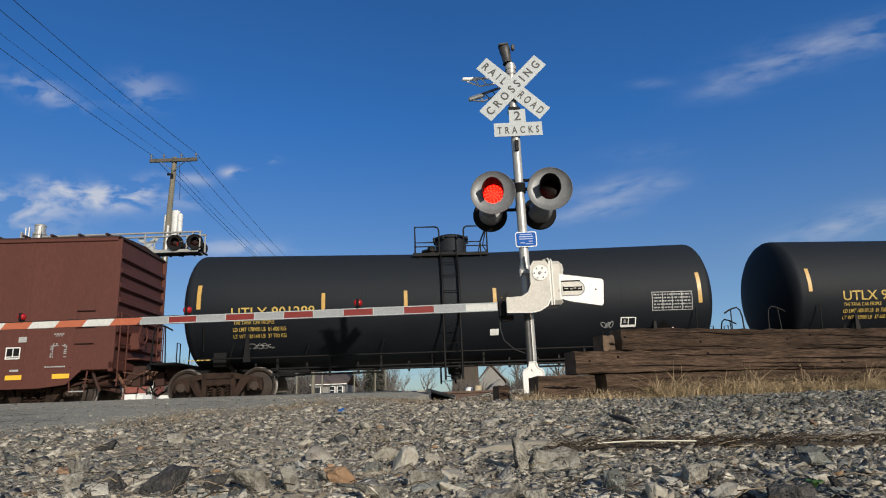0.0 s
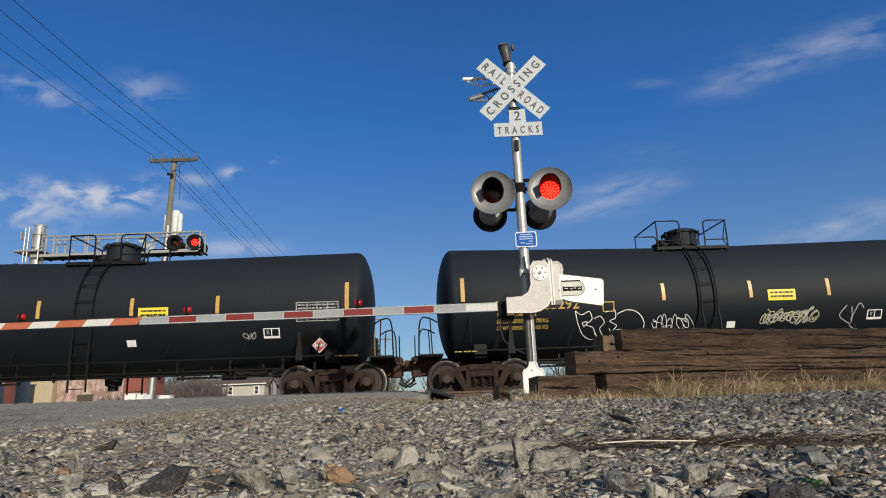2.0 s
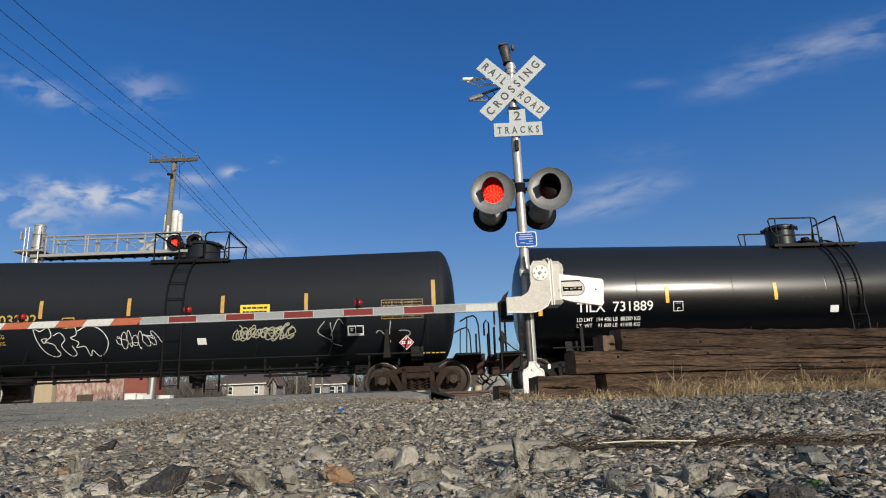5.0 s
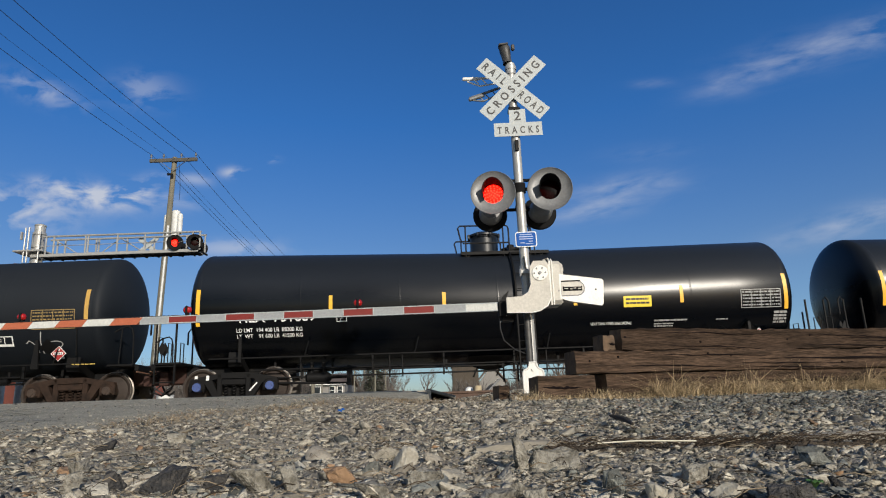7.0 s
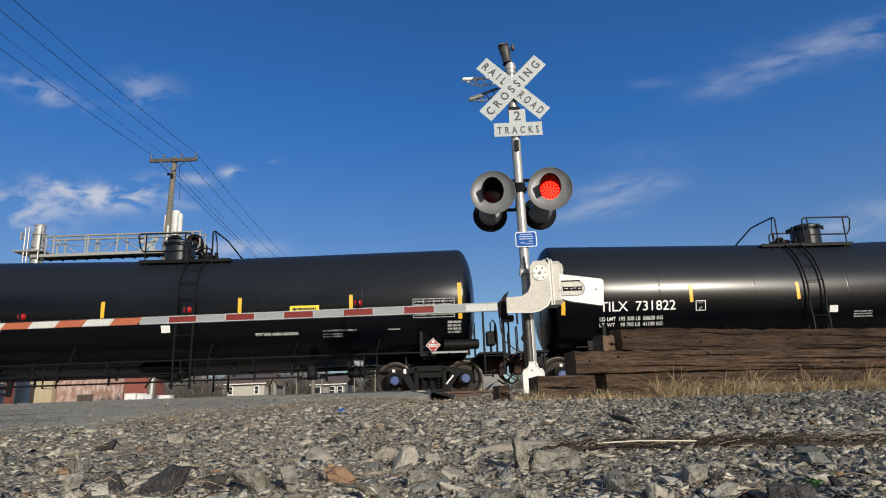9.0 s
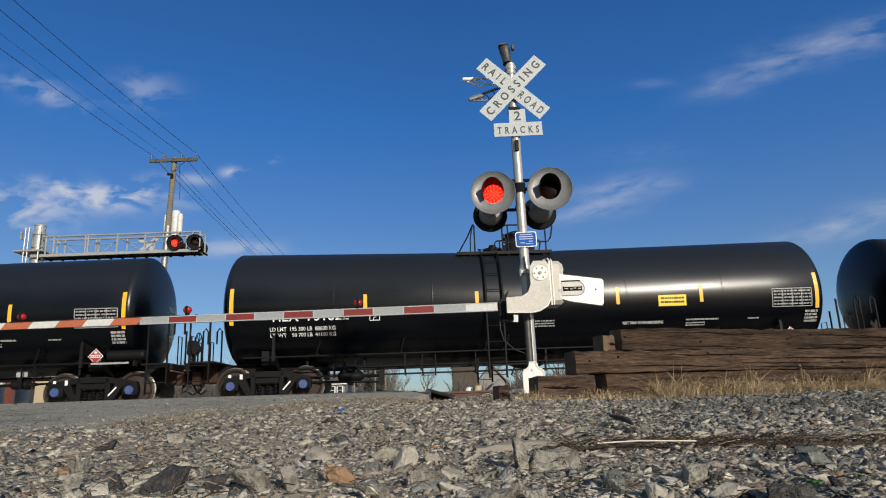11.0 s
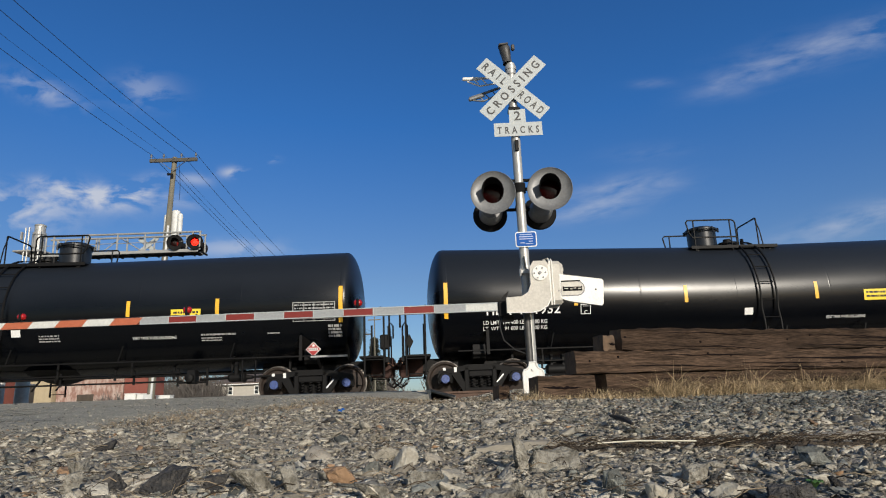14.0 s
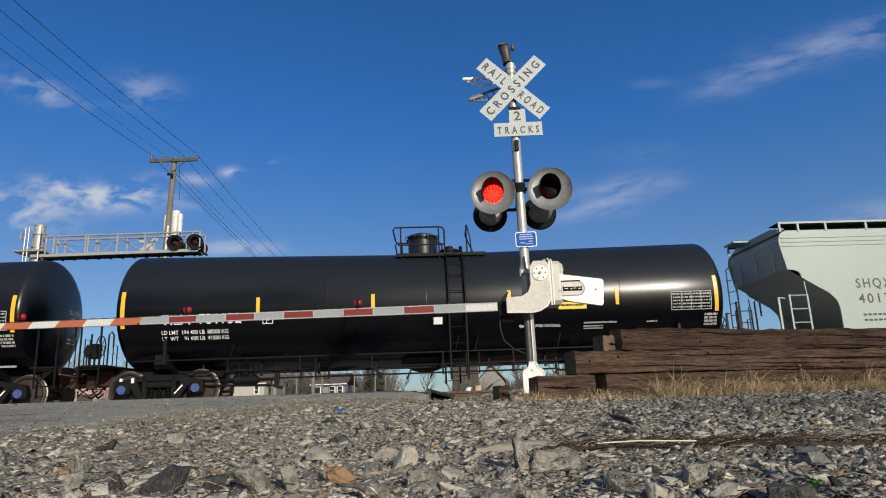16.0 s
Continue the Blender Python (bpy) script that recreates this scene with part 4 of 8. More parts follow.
    if not old:
        if ladder_x > 0:
            m = Mesh()
            m.tube([(half - 1.08, -1.15, 1.30), (half - 0.25, -1.15, 1.30)], 0.13, 16)
            m.lathe([(0.13, 0.0), (0.11, 0.05), (0, 0.07)], pose(half - 0.25, -1.15, 1.30, 0, 90, 0), 16)
            for q in (-0.9, -0.45):
                m.box((half + q, -1.1, 1.15), (0.05, 0.2, 0.25), b=0.006)
            part("air_reservoir", m, BLACK_STEEL, car)
        for s in (-1, 1):
            part("sill_plate", Mesh().box((half - 0.95, s * 1.36, 1.10), (0.9, 0.02, 0.045)), MARK_GREY, car)
        for q in (0.95, 1.12):
            m = Mesh().slab([(-0.10, 0), (0, 0.19), (0.10, 0), (0, -0.19)], pose(-half - 0.32, -q, 1.42) @ X90, 0.015)
            m.box((-half - 0.32, -q, 1.2), (0.03, 0.02, 0.3))
            part("placard_holder", m, BLACK_STEEL, car)
    else:
        for s in (-1, 1):
            for d in (-1, 1):
                m = Mesh()
                for q, l in ((-0.24, 0.05), (-0.14, 0.10), (-0.01, 0.07), (0.09, 0.08), (0.22, 0.12)):
                    m.box((d * (half - 0.92) + q, s * 1.36, 1.10), (l, 0.02, 0.022))
                tagged(part("sill_writing", m, MARK_YELLOW, car), kind="stuff")
    build_trucks(car, (-tx, tx), truck_mat, CAP_RUST if old else CAP_BLUE)
    return car


def dress_tank(car, old, stripes, tall, marks, seed, placard_x, phone_x, table_x, diamond_x, box_x=None):
    """Tape, plates and lettering on the flank."""
    for x in stripes:
        decal("reflective_tape", car, x, 2.44 if old else 2.37, 0.09, 0.44, YELLOW_OLD if old else YELLOW)
    for x in tall:
        if old:
            decal("reflective_tape", car, x, 2.64 if x < 0 else 2.53, 0.10, 0.62 if x < 0 else 0.80, YELLOW_OLD)
        else:
            decal("reflective_tape", car, x, 2.37, 0.10, 0.92, YELLOW)
    decal("placard", car, placard_x, 1.57 if old else 1.88, 0.22, 0.18, MARK_WHITE)
    decal("phone_label", car, phone_x, 2.27 if old else 2.21, 0.72, 0.28, LABEL_YELLOW, "yellow label with dark writing")
    bars("label_writing", car, phone_x - 0.3, 2.33 if old else 2.27, 0.6, 2, 0.10, 0.05, SIGN_BLACK, seed + 3)
    ink = MARK_BROWN if old and seed == 2 else MARK_GREY
    decal("data_plate", car, table_x, 2.2, 1.05, 0.48, ink, "stencilled test data table")
    decal("data_panel", car, table_x, 2.2, 1.01, 0.44, TANK_OLD if old else TANK_NEW, off=0.0075)
    for q in (-0.25, 0.0, 0.25):
        decal("data_rule", car, table_x + q, 2.2, 0.018, 0.44, ink, off=0.0085)
    bars("data_writing", car, table_x - 0.48, 2.365, 0.97, 5, 0.082, 0.036, ink, seed + 5, 0.5)
    dz = 1.385 if old else 1.29
    decal("placard_holder", car, diamond_x - 0.25, dz + 0.16, 0.34, 0.34, BLACK_STEEL, off=0.012, turn=45)
    y0 = -1.24
    frame_ob = part("hazard_placard", Mesh().slab([(-0.185, 0), (0, -0.185), (0.185, 0), (0, 0.185)], pose(diamond_x, y0, dz) @ X90, 0.012).box((diamond_x, y0 + 0.12, dz - 0.085), (0.05, 0.25, 0.05)), MARK_WHITE, car, "white-edged red diamond hazard placard")
    part("placard_face", Mesh().slab([(-0.168, 0), (0, -0.168), (0.168, 0), (0, 0.168)], pose(diamond_x, y0 - 0.014, dz) @ X90, 0.004), PLACARD_RED, frame_ob)
    part("placard_band", Mesh().slab([(-0.115, -0.033), (0.115, -0.033), (0.115, 0.033), (-0.115, 0.033)], pose(diamond_x, y0 - 0.020, dz) @ X90, 0.004), MARK_WHITE, frame_ob)
    m = Mesh()
    for q in range(4):
        m.box((diamond_x - 0.075 + q * 0.05, y0 - 0.026, dz), (0.028, 0.004, 0.042))
    tagged(part("placard_writing", m, SIGN_BLACK, frame_ob), kind="stuff")
    part("placard_symbol", Mesh().slab([(-0.024, 0.065), (0.024, 0.065), (0.036, 0.098), (0, 0.13), (-0.032, 0.09)], pose(diamond_x, y0 - 0.020, dz) @ X90, 0.003), MARK_WHITE, frame_ob)
    if box_x is not None:
        decal("stencil_box", car, box_x, 1.71, 0.40, 0.27, MARK_WHITE)
        decal("stencil_box_inner", car, box_x - 0.092, 1.73, 0.162, 0.18, TANK_OLD, off=0.008)
        decal("stencil_box_inner", car, box_x + 0.092, 1.73, 0.162, 0.18, TANK_OLD, off=0.008)
        bars("stencil_mark", car, box_x - 0.125, 1.76, 0.07, 2, 0.05, 0.035, MARK_GREY, seed + 9)
    for args in marks:
        tank_text("lettering", car, *args)


TRAIN = []   # (car, centre along the train)
UT = "weathered black tank car with yellow lettering on rusty trucks"
TI = "glossy black tank car with white lettering and blue bearing caps"
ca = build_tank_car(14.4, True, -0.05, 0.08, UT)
dress_tank(ca, True, (-3.24, -1.19, 1.05, 3.13), (-6.30, 6.31), [("UTLX 901288", -5.5, 2.22, 0.24, 2.05, MARK_YELLOW), ("LD LMT 178900 LB  81 600 KG", -5.47, 1.82, 0.1, 1.3, MARK_YELLOW), ("LT WT   81160 LB  37 700 KG", -5.47, 1.66, 0.1, 1.3, MARK_YELLOW)],
           1, 1.02, 1.58, 5.58, 5.61, 4.44)
tank_text("lettering", ca, "THE TANK CAR PEOPLE", -5.45, 1.98, 0.085, 1.0, MARK_YELLOW)
scrawl("spray_paint", ca, -5.1, 1.42, 0.6, 0.22, 5, 4, MARK_GREY, 0.014)
scrawl("spray_paint", ca, 3.75, 1.66, 0.3, 0.34, 6, 3, MARK_GREY, 0.016)
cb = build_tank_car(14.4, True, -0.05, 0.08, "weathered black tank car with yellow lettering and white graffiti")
dress_tank(cb, True, (-3.29, -1.18, 1.09, 3.14), (-6.30, 6.31), [("UTLX 903292", -5.46, 2.2, 0.24, 2.09, MARK_YELLOW), ("LD LMT 180100 LB  81 700 KG", -5.46, 1.82, 0.1, 1.3, MARK_YELLOW), ("LT WT   82900 LB  37 600 KG", -5.46, 1.66, 0.1, 1.3, MARK_YELLOW)],
           2, 0.56, 1.89, 5.52, 5.61, 4.35)
tank_text("lettering", cb, "THE TANK CAR PEOPLE", -5.46, 1.98, 0.085, 1.0, MARK_YELLOW)
decal("stencil_square", cb, -2.62, 2.1, 0.3, 0.26, MARK_YELLOW)
decal("stencil_square_inner", cb, -2.62, 2.1, 0.25, 0.21, TANK_OLD, off=0.009)
paint_strokes(cb, -3.47, 1.64, 1.77, 0.86, [
    [(0.0, 0.98), (0.04, 0.6), (0.12, 0.22), (0.24, 0.04), (0.32, 0.14), (0.28, 0.34)], [(0.0, 0.98), (0.09, 0.86), (0.2, 0.95), (0.24, 0.72), (0.16, 0.55), (0.26, 0.45), (0.3, 0.2)],
    [(0.1, 0.62), (0.13, 0.5), (0.17, 0.64), (0.1, 0.62)], [(0.27, 0.72), (0.36, 0.8), (0.42, 0.6), (0.36, 0.4), (0.46, 0.06), (0.54, 0.14), (0.5, 0.4)],
    [(0.44, 0.92), (0.56, 0.98), (0.58, 0.74), (0.5, 0.64), (0.6, 0.5), (0.56, 0.34), (0.68, 0.36), (0.72, 0.04), (0.77, 0.24), (0.84, 0.02), (0.95, 0.2), (1.0, 0.55), (0.9, 0.88), (0.74, 0.96), (0.6, 0.84)]], MARK_WHITE, 0.019)
scrawl("spray_paint", cb, -1.5, 1.66, 1.05, 0.55, 12, 8, MARK_WHITE, 0.014)
scrawl("spray_paint", cb, 1.35, 1.72, 1.5, 0.5, 13, 9, SPRAY_PALE, 0.02)
scrawl("spray_paint", cb, 1.4, 1.70, 1.45, 0.48, 14, 8, MARK_GREY, 0.03)
paint_strokes(cb, 3.4, 1.66, 0.65, 0.72, [[(0.3, 0.95), (0.02, 0.6), (0.3, 0.36), (0.55, 0.3), (0.5, 0.9)], [(0.5, 0.42), (0.8, 1.0), (1.0, 0.84)], [(0.45, 0.3), (0.6, 0.1), (0.9, 0.0)]], MARK_GREY, 0.024)
paint_strokes(cb, 4.85, 1.64, 0.85, 0.62, [[(0.0, 0.5), (0.1, 0.62), (0.26, 0.4), (0.3, 0.1)], [(0.44, 1.0), (0.4, 0.5), (0.42, 0.05)], [(0.42, 0.25), (0.62, 0.55), (0.92, 0.58), (1.0, 0.42), (0.8, 0.2)], [(0.55, 0.1), (0.62, 0.3), (0.72, 0.36)]], MARK_GREY, 0.024)
new_cars = []
for num, (cx, lx, dx, stripes, px, fx, text, a, b) in enumerate([
        (-1.43, 0.66, -0.12, (-4.19, -1.36, 1.96, 4.70), 0.16, 3.55, "TILX  731889", "LD LMT  194 400 LB  88200 KG", "LT  WT    91 600 LB  41500 KG"),
        (16.05, -0.92, 0.05, (-4.15, -1.35, 2.23, 4.39), -0.44, 3.63, "TILX  731822", "LD LMT  195 300 LB  88600 KG", "LT  WT    90 700 LB  41100 KG"),
        (33.55, 0.78, -0.03, (-4.16, -1.32, 2.1, 4.85), 0.29, 3.7, "TILX  731932", "LD LMT  194 400 LB  88200 KG", "LT  WT    91 600 LB  41500 KG")]):
    c = build_tank_car(16.15, False, lx, dx, TI)
    dress_tank(c, False, stripes, (-7.45, 7.42), [(text, -6.52, 2.1, 0.24, 1.95, MARK_WHITE), (a, -6.52, 1.80, 0.1, 1.62, MARK_WHITE), (b, -6.52, 1.66, 0.1, 1.62, MARK_WHITE)],
               20 + num, px, fx, 6.76, 6.72)
    decal("stencil_square", c, -3.92, 2.06, 0.26, 0.26, MARK_WHITE)
    decal("stencil_square_inner", c, -3.92, 2.06, 0.22, 0.22, TANK_NEW, off=0.009)
    bars("stencil_mark", c, -3.99, 2.135, 0.14, 1, 0.05, 0.03, MARK_GREY, 90 + num)
    tank_text("lettering", c, "C", -3.96, 1.985, 0.09, 0.08, MARK_WHITE)
    tank_text("lettering", c, "VENT TANK WHEN UNLOADING", 2.33, 1.69, 0.075, 1.05, MARK_WHITE)
    bars("stencil_line", c, 3.98, 1.73, 0.85, 1, 0.09, 0.045, MARK_GREY, 40 + num)
    bars("stencil_line", c, 3.98, 1.65, 0.5, 2, 0.065, 0.035, MARK_GREY, 50 + num)
    bars("stencil_line", c, 5.6, 1.72, 0.3, 1, 0.09, 0.035, MARK_GREY, 60 + num)
    if num == 1:
        bars("stencil_block", c, 0.1, 1.80, 0.50, 3, 0.068, 0.034, MARK_GREY, 80, 0.5)
    bars("stencil_block", c, 7.1, 1.85, 0.34, 4, 0.09, 0.06, MARK_GREY, 70 + num)
    # writing on the dished end

    def on_end(y0, z0):
        rad = min(1.0, math.hypot(y0, z0 - HC) / R)
        return 16.15 / 2 - 0.60 + 0.42 * math.sqrt(1 - rad * rad) + 0.012
    co, fs = letters(text.replace("  ", " "), 0.12, 0.80)
    tagged(part("end_lettering", Mesh().add([(on_end(0.55 + p[0], 2.62 + p[1]), 0.55 + p[0], 2.62 + p[1]) for p in co], fs), MARK_GREY, c, smooth=0), kind="stuff")
    rng = random.Random(num)
    for r, z0 in enumerate((2.46, 2.36, 2.26, 1.90, 1.80)):
        m, u = Mesh(), 0
        while u < 0.5:
            l = rng.uniform(0.04, 0.09)
            y0 = 0.25 + u
            m.add([(on_end(yy, zz), yy, zz) for yy, zz in ((y0, z0 - 0.022), (y0 + l, z0 - 0.022), (y0 + l, z0 + 0.022), (y0, z0 + 0.022))], [(0, 1, 2, 3)])
            u += l + 0.025
        tagged(part("end_writing", m, MARK_GREY, c, smooth=0), kind="stuff")
    new_cars.append((c, cx))
TRAIN += [(ca, -33.395), (cb, -17.88), *new_cars]


def build_boxcar():
    L, W, z0, z1 = 15.6, 3.0, 0.95, 4.22
    car = thing("boxcar", pose(0, 0, 0), "oxide-red ribbed steel boxcar with white and yellow markings", "boxcar")
    m = Mesh()
    m.box((0, 0, (z0 + z1) / 2), (L, W, z1 - z0), b=0.015)
    part("body", m, BOX_BROWN, car)
    for s in (-1, 1):
        for i in range(-13, 14):
            if i in (-1, 0, 1) or i % 2:
                continue
            part_x = i * 0.575
            if "rib" not in shared:
                shared["rib"] = part("side_post", Mesh().box((0, 0, (z0 + z1) / 2), (0.07, 0.016, z1 - z0 - 0.14), b=0.005), BOX_BROWN, car)
                ob = shared["rib"]
            else:
                ob = new("side_post", shared["rib"].data)
                ob.parent = car
            ob.location = (part_x, s * (W / 2 + 0.005), 0)
        m = Mesh()
        m.box((0, s * (W / 2 + 0.02), z1 - 0.03), (L, 0.05, 0.10), b=0.01)
        part("top_rail", m, BOX_BROWN, car)
        m = Mesh()
        m.slab([(-L / 2 + 0.6, 0.96), (-L / 2 + 0.95, 0.62), (-L / 2 + 1.6, 0.55), (L / 2 - 1.6, 0.55), (L / 2 - 0.95, 0.62), (L / 2 - 0.6, 0.96)], pose(0, s * (W / 2 + 0.03) + 0.02, 0) @ X90, 0.05)
        part("side_sill", m, BOX_BROWN, car)
        m = Mesh()
        m.box((0, s * (W / 2 + 0.05), 2.6), (3.0, 0.05, 3.0), b=0.01)
        for q in (-1, 0, 1):
            m.tube([(q * 0.7, s * (W / 2 + 0.09), 1.1), (q * 0.7, s * (W / 2 + 0.09), 4.1)], 0.02, 6)
        part("side_door", m, BOX_BROWN, car)
    for d in (-1, 1):
        m = Mesh()
        for q in range(7):
            z = 1.55 + q * 0.37
            m = Mesh()
            m.slab([(-0.10, 0), (-0.05, 0.09), (0.05, 0.09), (0.10, 0)], pose(d * L / 2, -W / 2 + 0.12, z) @ Matrix(((0, d, 0, 0), (0, 0, 1, 0), (1, 0, 0, 0), (0, 0, 0, 1))), W - 0.24)
            part("end_corrugation", m, BOX_BROWN, car)
        m = Mesh()
        for s in (-1, 1):
            m.box((d * (L / 2 + 0.03), s * (W / 2 - 0.04), 2.55), (0.12, 0.08, 3.3), b=0.02)
        m.box((d * (L / 2 + 0.03), 0, 1.05), (0.12, W, 0.2), b=0.02)
        part("end_wall", m, BOX_BROWN, car, "corrugated end wall")
        m = Mesh()
        for s in (-1, 1):
            xx = d * (L / 2 + 0.16)
            for y in (s * 1.38, s * 0.95):
                m.tube([(xx, y, 0.55), (xx, y, 2.35)], 0.018, 6)
            for q in range(6):
                m.tube([(xx, s * 1.38, 0.6 + q * 0.34), (xx, s * 0.95, 0.6 + q * 0.34)], 0.012, 5)
            m.box((d * (L / 2 - 0.6), s * (W / 2 + 0.08), 1.6), (0.45, 0.02, 0.03))
            m.box((d * (L / 2 - 0.6), s * (W / 2 + 0.08), 2.0), (0.45, 0.02, 0.03))
            m.box((d * (L / 2 - 0.6), s * (W / 2 + 0.08), 2.4), (0.45, 0.02, 0.03))
        m.box((d * (L / 2 + 0.2), 0.1, 1.25), (0.35, 1.6, 0.04))
        m.box((d * (L / 2 + 0.16), -0.4, 1.7), (0.25, 0.35, 0.45), b=0.03)
        m.lathe([(0.26, 0), (0.28, 0.02), (0.26, 0.04)], pose(d * (L / 2 + 0.3), -0.4, 1.9, 0, 90, 0), 20)
        part("end_ladder", m, BOX_BROWN, car)
        for s in (-1, 1):
            step = part("sill_step", Mesh().tube([(d * (L / 2 - 0.48), s * 1.52, 0.92), (d * (L / 2 - 0.53), s * 1.52, 0.46), (d * (L / 2 - 0.87), s * 1.52, 0.46), (d * (L / 2 - 0.92), s * 1.52, 0.92)], 0.02, 6), BOX_BROWN, car)
            part("tread", Mesh().box((d * (L / 2 - 0.7), s * 1.53, 0.45), (0.34, 0.05, 0.03), b=0.006), MARK_GREY, step)
        build_coupler(car, d * (L / 2 + 0.3), d)
    m = Mesh()
    m.slab([(-W / 2 - 0.05, z1), (-W / 2 - 0.05, z1 + 0.04), (0, z1 + 0.13), (W / 2 + 0.05, z1 + 0.04), (W / 2 + 0.05, z1)], pose(-L / 2 - 0.05, 0, 0) @ pose(0, 0, 0, 90, 0, 90), L + 0.1)
    for i in range(-11, 12):
        m.box((i * 0.68, 0, z1 + 0.11), (0.06, W, 0.05))
    part("roof", m, BOX_DARK, car)
    m = Mesh()
    m.box((0, 0, 0.78), (L - 1, 0.6, 0.36), b=0.02)
    for i in range(-4, 5):
        m.box((i * 1.6, 0, 0.85), (0.1, 2.8, 0.2))
    part("underframe", m, BOX_DARK, car)
    # markings near the end
    e, y = L / 2, -W / 2 - 0.03
    for x, w in ((e - 1.07, 0.40), (e - 2.17, 0.38)):
        part("reflective_tape", Mesh().box((x, y - 0.045, 0.82), (w, 0.006, 0.11)), YELLOW, car)
    m = Mesh()
    for x, z, w, h in ((-0.16, 0, 0.025, 0.28), (0.16, 0, 0.025, 0.28), (0, 0.13, 0.34, 0.025), (0, -0.13, 0.34, 0.025), (0, 0.02, 0.02, 0.24), (0, -0.085, 0.34, 0.02)):
        m.box((e - 2.27 + x, y, 1.40 + z), (w, 0.006, h))
    part("stencil_box", m, MARK_WHITE, car)
    for x in (-0.08, 0.08):
        part("stencil_patch", Mesh().box((e - 2.27 + x, y + 0.001, 1.43), (0.13, 0.006, 0.17)), HEAD_BLACK, car)
    part("label_plate", Mesh().box((e - 2.07, y, 1.72), (0.19, 0.006, 0.13)), MARK_GREY, car)
    m = Mesh()
    for k in range(4):
        m.box((e - 1.32 + k * 0.065, y, 1.83), (0.045, 0.006, 0.03))
    for k in range(3):
        m.box((e - 1.28 + k * 0.06, y, 1.785), (0.04, 0.006, 0.02))
    for k in range(8):
        m.box((e - 1.47 + k * 0.062, y, 1.05), (0.05, 0.006, 0.03))
    tagged(part("stencil_line", m, MARK_GREY, car), kind="stuff")
    part("stencil_line", Mesh().box((e - 2.2, y, 0.98), (0.2, 0.006, 0.06)), MARK_GREY, car)
    # worn emblem of which only specks are left
    m = Mesh()
    rng = random.Random(8)
    for x, z, nx, nz in ((-0.17, -0.14, 2, 7), (-0.12, 0.12, 4, 2), (-0.12, -0.15, 2, 1), (0.15, -0.15, 2, 8), (0.10, 0.12, 2, 1)):
        for a in range(nx):
            for b in range(nz):
                if rng.random() < 0.8:
                    m.box((e - 1.21 + x + a * 0.037, y, 1.43 + z + b * 0.042), (0.03, 0.006, rng.uniform(0.015, 0.034)))
    tagged(part("emblem", m, MARK_GREY, car), kind="stuff")
    # rods and levers under the ends
    for d in (-1, 1):
        for k, (x0, y0, z0, x1, y1, z1_, r) in enumerate(((1.4, -1.2, 0.5, 0.1, -1.1, 0.85, 0.03), (0.9, -1.0, 0.78, -0.2, -0.6, 0.7, 0.03), (0.5, -1.25, 0.95, 0.3, -1.2, 0.45, 0.04), (0.1, -0.9, 0.95, -0.15, -0.8, 0.5, 0.04), (0.7, -0.7, 0.6, 0.1, -0.5, 0.45, 0.05))):
            part("brake_rod", Mesh().tube([(d * (e - x0), y0, z0), (d * (e - x1), y1, z1_)], r, 8), COUPLER_RUST if k % 2 else BOX_DARK, car)
        part("brake_cylinder", Mesh().tube([(d * (e - 0.75), -0.8, 0.7), (d * (e - 0.25), -0.8, 0.7)], 0.13, 14), BOX_DARK, car)
    build_trucks(car, (-L / 2 + 1.55, L / 2 - 1.95), TRUCK_RUST, CAP_RUST)
    return car


